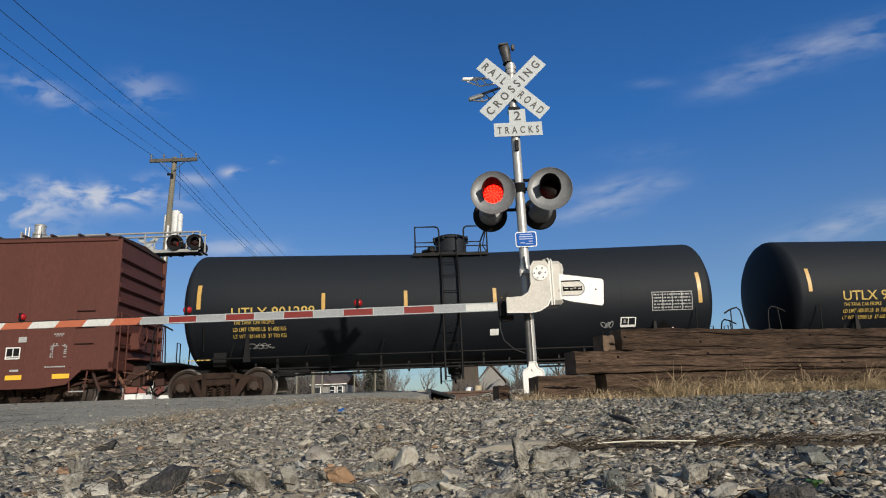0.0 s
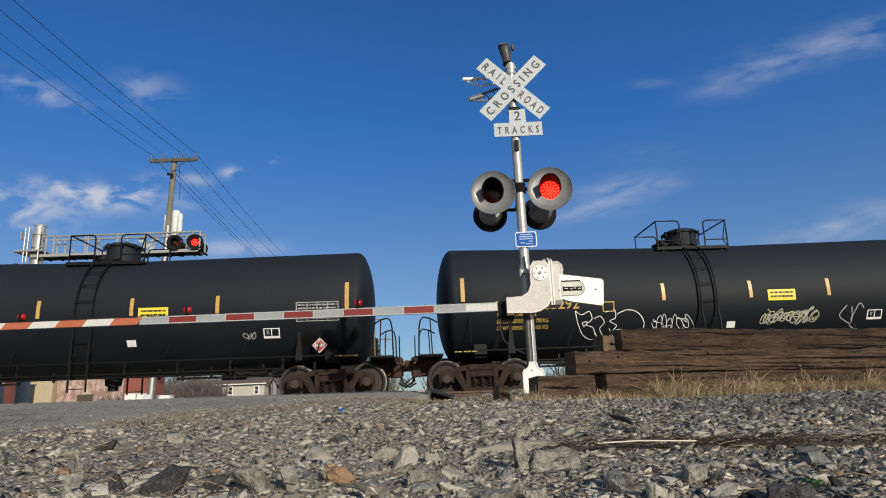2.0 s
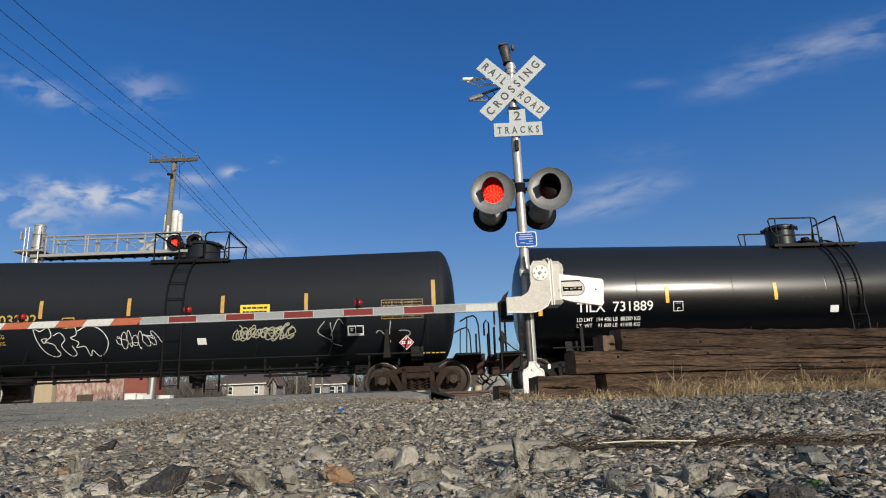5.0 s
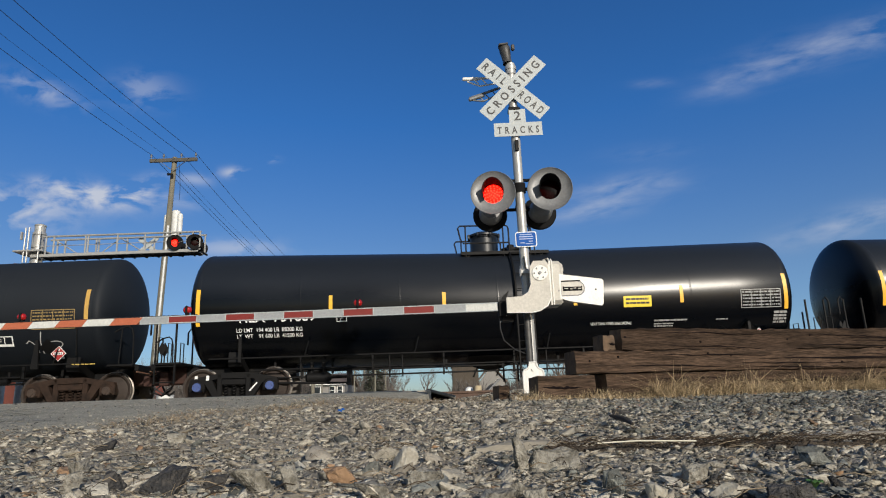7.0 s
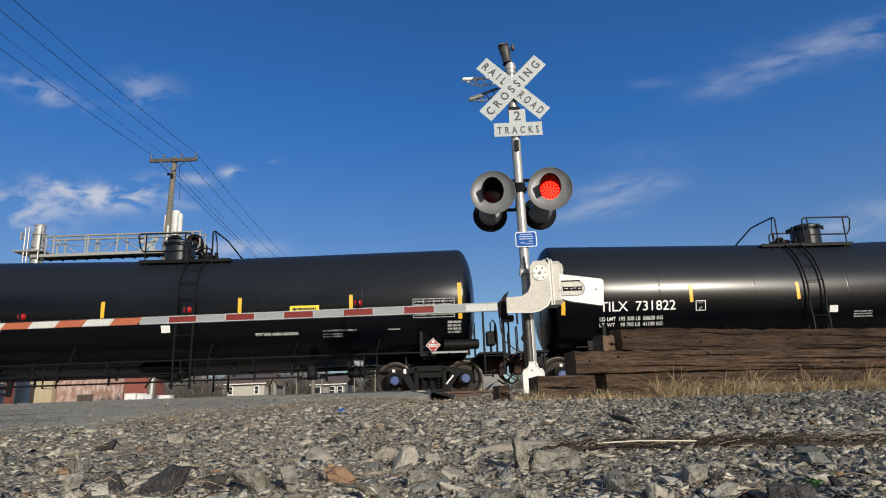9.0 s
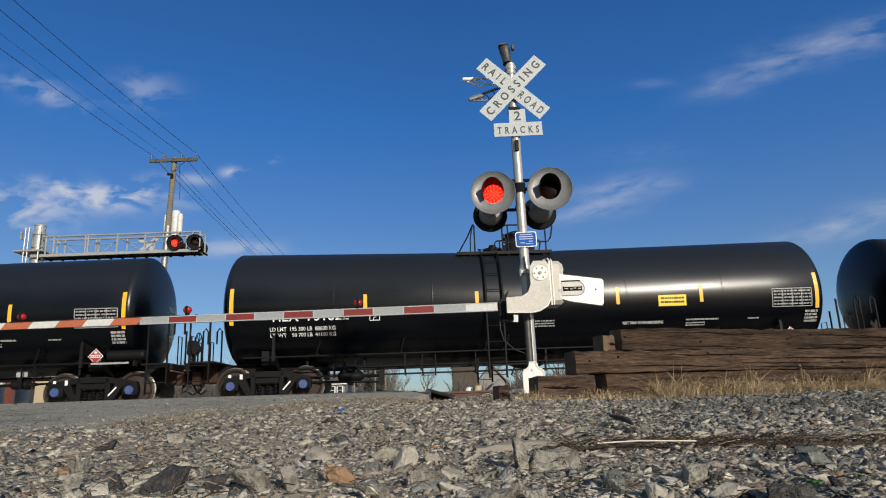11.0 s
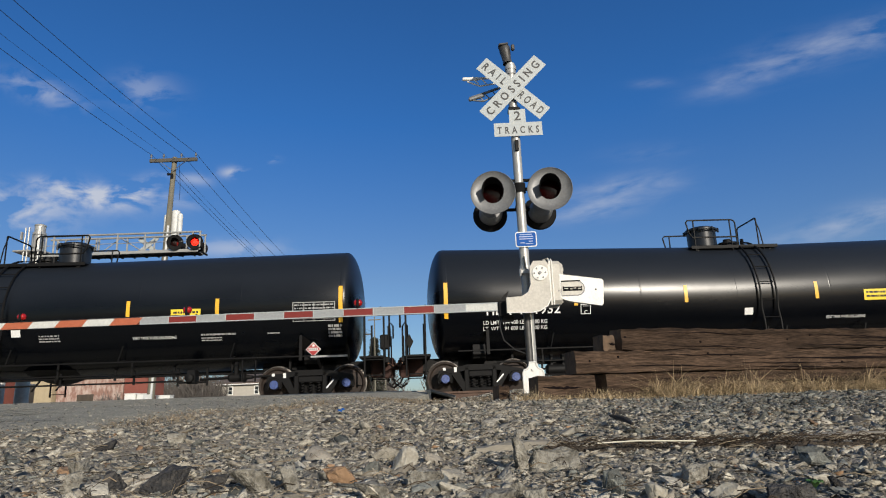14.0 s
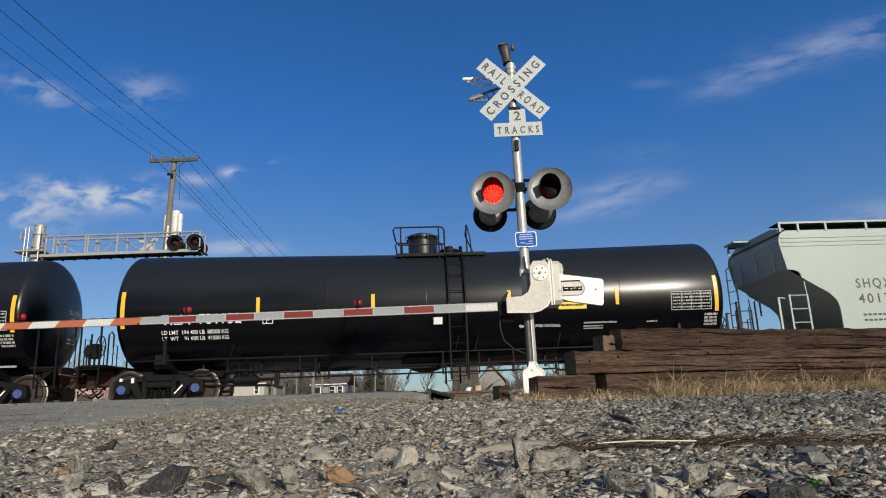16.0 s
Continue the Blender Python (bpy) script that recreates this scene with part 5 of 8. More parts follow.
def build_hopper():
    L, W, z0, z1 = 15.4, 2.84, 1.0, 3.98
    car = thing("hopper_car", pose(0, 0, 0), "pale grey covered hopper car with sloped dark end", "hopper car")
    e = L / 2
    half_side = [(-e + 0.0, 3.50), (-e - 0.02, 3.66), (-e + 0.0, 3.80), (-e + 0.06, 3.91), (-e + 0.2, z1)]
    low = [(-e + 1.33, z0), (-e + 1.33, 1.9), (-e + 1.28, 2.1), (-e + 1.1, 2.3), (-e + 0.46, 2.70), (-e + 0.40, 2.86), (-e + 0.28, 2.92), (-e + 0.10, 2.93)]
    side = half_side + [(-x, z) for x, z in reversed(half_side)] + [(-x, z) for x, z in reversed(low)] + low
    m = Mesh()
    for s in (-1, 1):
        m.slab(side, pose(0, s * W / 2 + 0.02, 0) @ X90, 0.04)
    part("side_sheet", m, HOPPER_GREY, car)
    for s in (-1, 1):
        m = Mesh()
        for z in (3.56, 3.67, 3.78):
            m.tube([(-e + 0.05, s * (W / 2 + 0.015), z), (e - 0.05, s * (W / 2 + 0.015), z)], 0.028, 6)
        part("side_bead", m, HOPPER_GREY, car)
    for d in (-1, 1):
        m = Mesh()
        w = W - 0.05
        # upright end, sloping floor sheets
        m.grid([[(d * (e - 0.2), -w / 2, 3.95), (d * (e - 0.2), w / 2, 3.95)], [(d * (e - 0.03), -w / 2, 3.75), (d * (e - 0.03), w / 2, 3.75)], [(d * (e - 0.12), -w / 2, 2.95), (d * (e - 0.12), w / 2, 2.95)], [(d * (e - 2.8), -w / 2, 1.15), (d * (e - 2.8), w / 2, 1.15)]])
        part("end_sheet", m, HOPPER_END, car)
        for y in (-0.9, 0, 0.9):
            part("end_rib", Mesh().box((d * (e - 0.05), y, 3.35), (0.05, 0.08, 0.75), b=0.006), HOPPER_END, car)
        m = Mesh()
        m.box((d * (e - 0.6), 0, 0.86), (2.6, 0.45, 0.36), b=0.02)
        m.box((d * (e + 0.15), 0, 1.0), (0.12, W - 0.1, 0.2), b=0.02)
        m.box((d * (e - 0.2), 0, 1.08), (0.9, W - 0.2, 0.04))
        part("end_sill", m, HOPPER_GREY, car)
        m = Mesh()
        for s in (1,):
            y = s * (W / 2 - 0.05)
            for x in (e - 0.15, e + 0.15):
                m.tube([(d * x, s * 0.9, 1.0), (d * x, s * 0.9, 2.3)], 0.02, 6)
            m.tube([(d * (e + 0.18), y, 0.6), (d * (e + 0.14), y, 3.5), (d * (e - 0.05), y, 3.65)], 0.02, 6)
            m.tube([(d * (e + 0.02), s * 1.1, 1.0), (d * (e + 0.02), s * 1.1, 3.1)], 0.03, 6)
            for q in range(9):
                m.tube([(d * (e + 0.17), y, 0.7 + q * 0.35), (d * (e + 0.1), y - s * 0.42, 0.7 + q * 0.35)], 0.013, 5)
        part("end_ladder", m, HOPPER_END, car)
        for s in (-1, 1):
            m = Mesh()
            y = s * (W / 2 + 0.03)
            for x in (e - 0.50, e - 0.03):
                m.box((d * x, y, 1.50), (0.05, 0.03, 1.56), b=0.006)
            for q in range(5):
                m.tube([(d * (e - 0.50), y, 0.85 + q * 0.35), (d * (e - 0.03), y, 0.85 + q * 0.35)], 0.016, 5)
            m.box((d * (e + 0.27), y, 1.45), (0.06, 0.04, 1.5), b=0.006)
            m.tube([(d * (e + 0.27), y, 2.2), (d * (e + 0.10), y, 2.18)], 0.02, 6)
            m.tube([(d * (e - 0.50), y, 2.25), (d * (e - 0.47), y, 2.6)], 0.02, 6)
            part("side_ladder", m, HOPPER_GREY, car)
        build_coupler(car, d * (e + 0.35), d)
    m = Mesh()
    m.slab([(-W / 2, z1 - 0.02), (-W / 2 + 0.2, z1 + 0.03), (-0.9, z1 + 0.16), (0.9, z1 + 0.16), (W / 2 - 0.2, z1 + 0.03), (W / 2, z1 - 0.02)], pose(-e + 0.1, 0, 0) @ pose(0, 0, 0, 90, 0, 90), L - 0.2)
    part("roof", m, HOPPER_GREY, car)
    for s in (-1, 1):
        m = Mesh()
        # walkway painted black to stand for its shaded underside
        part("running_board", Mesh().box((0, s * (W / 2 - 0.2), z1 + 0.20), (L - 0.06, 0.46, 0.03), b=0.006), BLACK_STEEL, car, "grating walkway on the roof, painted black for its shaded underside")
        part("edge_rail", Mesh().box((0, s * (W / 2 + 0.03), z1 + 0.205), (L - 0.06, 0.03, 0.05)), HOPPER_GREY, car)
        # black strip put in for the shade below the walkway
        part("walkway_shade_strip", Mesh().box((0, s * (W / 2 - 0.42), z1 + 0.10), (L - 0.9, 0.06, 0.2)), BLACK_STEEL, car)
        for x in (0.0, 0.50, 1.25, 2.35, 3.5, 4.65, 5.8):
            for d in (-1, 1):
                part("board_post", Mesh().box((d * (e - 0.06 - x), s * (W / 2 + 0.02), z1 + 0.09), (0.055, 0.04, 0.24)), HOPPER_GREY, car)
    m = Mesh()
    for d in (-1, 1):
        m.box((d * (e + 0.08), 0.45, z1 + 0.10), (0.66, 0.62, 0.04))
    m.box((0, 0, z1 + 0.25), (L - 1.2, 0.7, 0.18), b=0.03)
    part("hatch_cover", m, HOPPER_GREY, car)
    for i in range(3):
        m = Mesh()
        x = -4.1 + i * 4.1
        m.grid([[(x - 1.9, -1.4, 1.3), (x - 0.4, -0.5, 0.45), (x - 0.4, 0.5, 0.45), (x - 1.9, 1.4, 1.3)], [(x + 1.9, -1.4, 1.3), (x + 0.4, -0.5, 0.45), (x + 0.4, 0.5, 0.45), (x + 1.9, 1.4, 1.3)]])
        m.box((x, 0, 0.42), (0.9, 1.2, 0.12), b=0.02)
        part("discharge_chute", m, HOPPER_GREY, car)
    for text, x, z, h, w in (("SHQX", -e + 2.0, 2.52, 0.24, 0.95), ("40178", -e + 2.0, 2.12, 0.24, 1.08)):
        co, fs = letters(text, h, w, 1.3)
        letter_parts([(x + w / 2 + p[0] - 0.15, -W / 2 - 0.026, z + p[1]) for p in co], fs, HOPPER_MARK, car)
    m = Mesh()
    for r in range(2):
        for k in range(7):
            m.box((-e + 1.95 + k * 0.13, -W / 2 - 0.024, 1.70 - r * 0.14), (0.09, 0.006, 0.05))
    tagged(part("stencil_line", m, HOPPER_MARK, car), kind="stuff")
    build_trucks(car, (-e + 1.1, e - 1.1), TRUCK_RUST, CAP_RUST)
    return car


shared = {}
TRAIN.append((build_boxcar(), -41.76 - 7.8))
TRAIN.append((build_hopper(), 42.87 + 7.7))

# ---------------------------------------------------------------- crossing signal
MARK_PALE = material("pale_blue_lettering", (0.40, 0.48, 0.68), 0.6, bump=0.0)
CAST_DULL = material("dulled_white_casting", (0.52, 0.495, 0.44), 0.5, dirt=(0.38, 0.355, 0.31), dirt_amount=0.5, scale=4, bump=0.06, bump_scale=25)
BELL_GREY = material("dark_grey_bell_casting", (0.075, 0.073, 0.070), 0.5, metal=0.3, dirt=(0.03, 0.03, 0.03), dirt_amount=0.6, scale=9, bump=0.1)
BOARDS = []                        # (led board, side, seat, dark stretches)


def lens_glass():
    mt = bpy.data.materials.new("red_tinted_lens")
    mt.use_nodes = True
    nt = mt.node_tree
    nt.nodes.clear()
    N, L = nt.nodes.new, nt.links.new
    out, mix, tr, gl = N("ShaderNodeOutputMaterial"), N("ShaderNodeMixShader"), N("ShaderNodeBsdfTransparent"), N("ShaderNodeBsdfGlossy")
    tr.inputs[0].default_value = (0.8, 0.12, 0.09, 1)
    gl.inputs["Roughness"].default_value = 0.5
    mix.inputs[0].default_value = 0.008
    L(tr.outputs[0], mix.inputs[1]), L(gl.outputs[0], mix.inputs[2]), L(mix.outputs[0], out.inputs[0])
    return mt


LENS = lens_glass()


def build_flasher(parent, at, side, dark, disc=0.305, turning=True, head=HEAD_GREY, dish=None):
    """A round flashing lamp head facing -y of the seat: background, housing, visor, lens, diode board."""
    def put(ob):
        ob.matrix_basis = at
        return ob
    bgd = Mesh()
    f = pose(0, 0, 0, 90, 0, 0)
    bgd.lathe([(0.14, 0.0), (disc * 0.7, 0.004), (disc * 0.93, 0.026), (disc * 0.985, 0.045), (disc, 0.042), (disc, 0.030), (disc * 0.95, 0.008), (disc * 0.7, -0.016), (0.14, -0.02)], f, 44)
    unit = put(part("flasher", bgd, dish or head, parent, "round grey flashing lamp head with visor"))

    def sub(name, m, mt, label=""):
        return part(name, m, mt, unit, label)
    sub("housing", Mesh().lathe([(0.165, 0.0), (0.17, -0.06), (0.165, -0.2), (0.13, -0.27), (0, -0.28)], f, 28), HEAD_BLACK if head is HEAD_BLACK else head)
    v = Mesh()
    n = 26
    rows = []
    for i in range(n + 1):
        a = radians(-35) + radians(250) * i / n
        reach = 0.25 * (0.40 + 0.60 * max(0, math.sin(a)))
        rows.append([(0.140 * math.cos(a), 0.0, 0.140 * math.sin(a)), (0.146 * math.cos(a), -reach * 0.5, 0.146 * math.sin(a)), (0.150 * math.cos(a), -reach, 0.150 * math.sin(a)), (0.144 * math.cos(a), -reach, 0.144 * math.sin(a)), (0.134 * math.cos(a), 0.0, 0.134 * math.sin(a))])
    v.grid(rows)
    sub("visor", v, HEAD_BLACK, "black hooded visor")
    sub("lens", Mesh().lathe([(0.137, 0.0), (0.10, 0.016), (0.05, 0.022), (0, 0.024)], f, 28), LENS, "red lens")
    seat = Matrix.Translation((0, 0.05, 0))
    if turning:
        b = Mesh()
        b.lathe([(0.0, 0.010), (0.136, 0.010)], f, 28, k=0)
        b.lathe([(0.136, 0.010), (0.1635, 0.008), (0.1635, -0.01), (0.0, -0.01)], f, 28, k=1)
        for r, c in ((0.025, 4), (0.055, 8), (0.085, 11), (0.115, 15)):
            for i in range(c):
                a = 2 * math.pi * i / c + r * 9
                b.box((r * math.cos(a), -0.013, r * math.sin(a)), (0.017, 0.008, 0.017), k=2)
        board = sub("diode_board", b, [LED_RED, LED_BACK, LED_SPOT], "round board of red diodes")
        board.matrix_basis = seat
        BOARDS.append((board, side, seat, dark))
    return unit


SIGNAL_X, SIGNAL_Y, SIGNAL_Z = 1.10, 8.5, 0.34


def flat_sign(name, parent, outline, at, mt, label="", t=0.006):
    return part(name, Mesh().slab(outline, at @ X90, t), mt, parent, label)


def build_signal():
    th = thing("crossing_signal", pose(SIGNAL_X, SIGNAL_Y, SIGNAL_Z, 0, -0.45, 0), "silver crossing signal mast with white crossbuck and red flashing lamps", "crossing signal")
    g = SIGNAL_Z
    m = Mesh()
    m.tube([(0, 0, 0.05), (0, 0, 5.0 - g)], 0.064, 20)
    m.lathe([(0.075, 1.98 - g), (0.075, 2.06 - g)], pose(0, 0, 0), 20)
    m.lathe([(0.075, 4.86 - g), (0.075, 5.0 - g), (0.03, 5.02 - g)], pose(0, 0, 0), 20)
    part("mast", m, GALV, th, "silver tubular mast")
    # dark tube added so the lower mast reads dark on its left
    part("conduit", Mesh().tube([(-0.034, -0.07, 0.38), (-0.034, -0.075, 1.0), (-0.034, -0.06, 1.17)], 0.044, 14), BELL_GREY, th, "dull grey tube down the lower left front of the mast")
    m = Mesh()
    m.slab([(-0.13, 0.06), (0.13, 0.06), (0.13, 0.31), (0.115, 0.345), (0.075, 0.36), (0.05, 0.39), (0.04, 0.44), (-0.04, 0.44), (-0.05, 0.39), (-0.075, 0.36), (-0.115, 0.345), (-0.13, 0.31)], pose(-0.015, -0.12, 0.0) @ X90, 0.03)
    rim = [(-0.13, 0.06), (-0.13, 0.31), (-0.115, 0.345), (-0.075, 0.36), (-0.05, 0.39), (-0.04, 0.44), (0.04, 0.44), (0.05, 0.39), (0.075, 0.36), (0.115, 0.345), (0.13, 0.31), (0.13, 0.06)]
    m.tube([(-0.015 + x, -0.152, z) for x, z in rim], 0.011, 6)
    part("foundation", Mesh().box((0, 0, 0.06), (0.27, 0.27, 0.13), b=0.02), HEAD_GREY, th)
    m.lathe([(0.12, 0.06), (0.105, 0.25), (0.075, 0.38), (0.072, 0.43)], pose(0, 0, 0), 20)
    m.tube([(-0.015, -0.17, 0.35), (-0.015, -0.12, 0.35)], 0.020, 8)
    part("base_casting", m, CAST_WHITE, th, "white flared base casting")
    # crossbuck: two crossed blades with lettering
    z = 4.60 - g
    L, H = 1.17, 0.225
    buck = part("crossbuck", Mesh().box((0, -0.085, z), (0.12, 0.03, 0.3), b=0.005).lathe([(0.07, -0.1), (0.075, 0.1)], pose(0, 0, z), 16), GALV, th, "mounting bracket of the crossbuck")
    rect = [(-L / 2, -H / 2), (L / 2, -H / 2), (L / 2, H / 2), (-L / 2, H / 2)]
    for ang, y in ((-44, -0.105), (45, -0.118)):
        flat_sign("blade", buck, rect, pose(0, y, z, 0, -ang, 0), SIGN_WHITE, "white crossed sign blade with black letters")
        words = [("RAIL", -0.335, 0.40), ("ROAD", 0.335, 0.41)] if ang < 0 else [("CROSSING", 0.0, 1.05)]
        for text, x, w in words:
            co, fs = letters(text, 0.112, w, 1.75, 0.028)
            mm = pose(0, y - 0.010, z, 0, -ang, 0) @ X90
            letter_parts([mm @ Vector((x + p[0], p[1], 0)) for p in co], fs, SIGN_BLACK, buck)
    # two-track plate
    outline = [(-0.335, -0.1), (0.335, -0.1), (0.335, 0.1), (0.115, 0.1), (0.115, 0.30), (-0.115, 0.30), (-0.115, 0.1), (-0.335, 0.1)]
    plate = flat_sign("track_plate", th, outline, pose(0.035, -0.085, 3.985 - g), SIGN_WHITE, "white T-shaped plate with black letters")
    for text, x, zz, h, w in (("TRACKS", 0, -0.01, 0.10, 0.58), ("2", 0, 0.2, 0.13, 0.09)):
        co, fs = letters(text, h, w, 1.8, 0.028)
        mm = pose(0.035, -0.094, 3.985 - g + zz) @ X90
        letter_parts([mm @ Vector((x + p[0], p[1], 0)) for p in co], fs, SIGN_BLACK, plate)
    m = Mesh()
    m.box((0, -0.07, 3.75 - g), (0.05, 0.05, 0.16), b=0.006)
    part("sign_clamp", m, BLACK_STEEL, th)
    part("sign_clamp", Mesh().box((0, -0.02, 4.3 - g), (0.16, 0.16, 0.05), b=0.01), BLACK_STEEL, th)
    # bell on top
    m = Mesh()
    m.lathe([(0.07, 0.0), (0.062, 0.05), (0.066, 0.10), (0.078, 0.20), (0.082, 0.26), (0.072, 0.28), (0.0, 0.285)], pose(-0.035, -0.02, 5.03 - g, -4, -7, 0), 22)
    m.box((-0.085, -0.03, 5.315 - g), (0.14, 0.13, 0.03), pose(0, 0, 0, 0, -6, 0).to_3x3(), b=0.01)
    m.box((0.045, -0.08, 5.25 - g), (0.05, 0.06, 0.09), b=0.014)
    part("bell", m, BELL_GREY, th, "dark grey bell housing on the mast top")
    part("mast_cap", Mesh().lathe([(0.082, 0.0), (0.082, 0.05), (0.066, 0.07), (0.066, 0.10)], pose(0, 0, 4.93 - g), 20), GALV, th)
    # two framed blades of the sign that faces the other way, seen on edge
    for z0, dz, tip, mt in ((4.87, 0.0, -0.67, CAST_WHITE), (4.70, -0.13, -0.60, HEAD_GREY)):
        m = Mesh()
        a, b = Vector((-0.16, 0.13, z0 - g)), Vector((tip, 0.16, z0 + dz - g))
        mid = a.lerp(b, 0.55)
        m.tube([a + Vector((0, 0, 0.035)), b + Vector((0, 0, 0.035))], 0.020, 8)
        m.tube([a - Vector((0, 0, 0.055)), mid - Vector((0, 0, 0.085)), b + Vector((0.05, 0, 0.0))], 0.013, 6)
        for q in (0.25, 0.5, 0.72):
            p = a.lerp(b, q)
            m.tube([p + Vector((0, 0, 0.03)), p + Vector((0.07, 0, -0.075 * (1 - 0.5 * q)))], 0.009, 6)
        m.box(b + Vector((0.10, 0, 0.042)), (0.24, 0.05, 0.045), pose(0, 0, 0, 0, -math.degrees(math.atan2(b.z - a.z, b.x - a.x)) + 180, 0).to_3x3(), b=0.01)
        part("bracket_arm", m, mt, th)
    # lamp heads on a cross arm
    m = Mesh()
    m.tube([(-0.385, 0.16, 3.13 - g), (-0.12, 0.08, 3.16 - g), (0.12, 0.08, 3.16 - g), (0.385, 0.16, 3.13 - g)], 0.025, 8)
    m.lathe([(0.085, -0.06), (0.085, 0.07)], pose(0, 0, 3.14 - g), 18)
    m.box((0.0, 0.0, 3.26 - g), (0.5, 0.06, 0.03))
    m.tube([(-0.36, 0.45, 2.98 - g), (0.36, 0.45, 2.98 - g)], 0.025, 8)
    m.tube([(0, 0.0, 3.05 - g), (0, 0.45, 2.98 - g)], 0.03, 8)
    part("lamp_arm", m, HEAD_BLACK, th)
    dark = [(13.0, 14.6)]
    build_flasher(th, pose(-0.372, -0.10, 3.062 - g, 0, 0, -7), -1, dark)
    build_flasher(th, pose(0.40, -0.10, 3.082 - g, 0, 0, -7), 1, dark)
    for x in (-0.37, 0.35):
        build_flasher(th, pose(x, 0.62, 2.97 - g, 0, 0, 180), -1, [], 0.25, False, HEAD_GREY, HEAD_BLACK)
    # blue notice with a white rim
    def rounded(w, h, r):
        return [(sx * (w - r) + r * math.cos(a), sz * (h - r) + r * math.sin(a)) for sx, sz, a0 in ((1, 1, 0), (-1, 1, 90), (-1, -1, 180), (1, -1, 270)) for a in (radians(a0 + q) for q in (0, 30, 60, 90))]
    rim = flat_sign("notice_rim", th, rounded(0.142, 0.104, 0.03), pose(0.03, -0.076, 2.405 - g), MARK_WHITE, "white rim of a small blue notice")
    flat_sign("notice_plate", rim, rounded(0.130, 0.092, 0.02), pose(0.03, -0.083, 2.405 - g), SIGN_BLUE, "small blue notice with white lines", 0.004)
    for zz, w, h, x in ((0.064, 0.16, 0.010, 0.03), (0.034, 0.19, 0.013, 0.03), (0.004, 0.18, 0.011, 0.03), (-0.03, 0.05, 0.012, 0.09), (-0.05, 0.06, 0.012, -0.02), (-0.062, 0.10, 0.008, 0.07)):
        part("notice_line", Mesh().box((x, -0.089, 2.405 - g + zz), (w, 0.003, h)), MARK_PALE, rim)
    return th


def build_gate():
    th = thing("crossing_gate", pose(SIGNAL_X, SIGNAL_Y, SIGNAL_Z), "lowered red and white striped crossing gate with white mechanism", "crossing gate")
    g = SIGNAL_Z + 0.03
    # mechanism case with its seam, and the crank guard before it
    case = part("mechanism_case", Mesh().box((0.305, -0.02, 1.815 - g), (0.29, 0.42, 0.57), b=0.05), CAST_DULL, th, "white cast gate machine case")
    for x, y in ((0.268, -0.236), (0.298, -0.236)):
        part("case_rib", Mesh().tube([(x, y, 1.52 - g), (x, y, 2.10 - g), (x, y + 0.05, 2.125 - g)], 0.011, 8), CAST_WHITE, case)
    part("lifting_lug", Mesh().tube([(0.22, -0.12, 2.07 - g), (0.22, -0.12, 2.14 - g), (0.27, -0.12, 2.155 - g), (0.30, -0.12, 2.09 - g)], 0.016, 8), CAST_DULL, case)
    for z in (1.65, 2.0):
        part("hinge_lug", Mesh().box((0.455, -0.1, z - g), (0.03, 0.06, 0.06), b=0.01), CAST_DULL, case)
    part("case_bolt", Mesh().lathe([(0.0, 0.01), (0.009, 0.01), (0.01, 0.0)], pose(0.37, -0.23, 1.70 - g, 90, 0, 0), 8), HEAD_GREY, case)
    m = Mesh()
    guard = [(-0.32, 1.43), (-0.32, 1.62), (-0.12, 1.63), (-0.04, 1.68), (0.0, 1.78), (0.0, 2.00), (0.05, 2.08), (0.21, 2.08), (0.24, 2.03), (0.25, 1.60), (0.20, 1.50), (0.10, 1.44), (0.0, 1.42)]
    m.slab([(x, z - g) for x, z in guard], pose(0, -0.25, 0) @ X90, 0.09)
    part("crank_guard", m, CAST_DULL, th, "dulled white crank guard")
    part("guard_edge", Mesh().tube([(x, -0.335, z - g) for x, z in guard[8:] + guard[:1]], 0.009, 6), CAST_WHITE, th)
    part("mast_clamp", Mesh().box((0.0, -0.04, 1.99 - g), (0.19, 0.16, 0.055), b=0.01).tube([(-0.09, -0.1, 1.93 - g), (-0.09, -0.1, 2.03 - g)], 0.018, 8), GALV, th, "bolted clamp on the mast")
    m = Mesh()
    m.lathe([(0.0, 0.014), (0.095, 0.014), (0.105, 0.0)], pose(0.125, -0.34, 1.92 - g, 90, 0, 0), 28)
    hub = part("hub_plate", m, CAST_WHITE, th, "round bolted hub plate")
    for i in range(6):
        a = i * math.pi / 3 + 0.05
        part("bolt", Mesh().lathe([(0.0, 0.026), (0.011, 0.026), (0.011, 0.01)], pose(0.125 + 0.070 * math.cos(a), -0.34, 1.92 - g + 0.070 * math.sin(a), 90, 0, 0), 6), HEAD_GREY, hub)
    part("bolt", Mesh().lathe([(0.0, 0.03), (0.02, 0.03), (0.022, 0.01)], pose(0.125, -0.34, 1.92 - g, 90, 0, 0), 8), HEAD_GREY, hub)
    # counterweight
    cw = [(0.44, 1.60), (0.44, 1.92), (0.56, 1.90), (0.99, 1.835), (1.01, 1.81), (0.985, 1.51), (0.96, 1.49), (0.56, 1.56)]
    m = Mesh()
    m.slab([(x, z - g) for x, z in cw], pose(0, -0.16, 0) @ X90, 0.07)
    w = part("counterweight", m, CAST_WHITE, th, "white slotted counterweight plate")
    w.location.x = -0.055

    def lozenge(h, x1):
        return [(0.46, 1.725 - h), (x1 - h, 1.725 - h)] + [(x1 - h + h * math.sin(a), 1.725 - h * math.cos(a)) for a in (0.5, 1.0, 1.57, 2.1, 2.6)] + [(x1 - h, 1.725 + h), (0.46, 1.725 + h)]
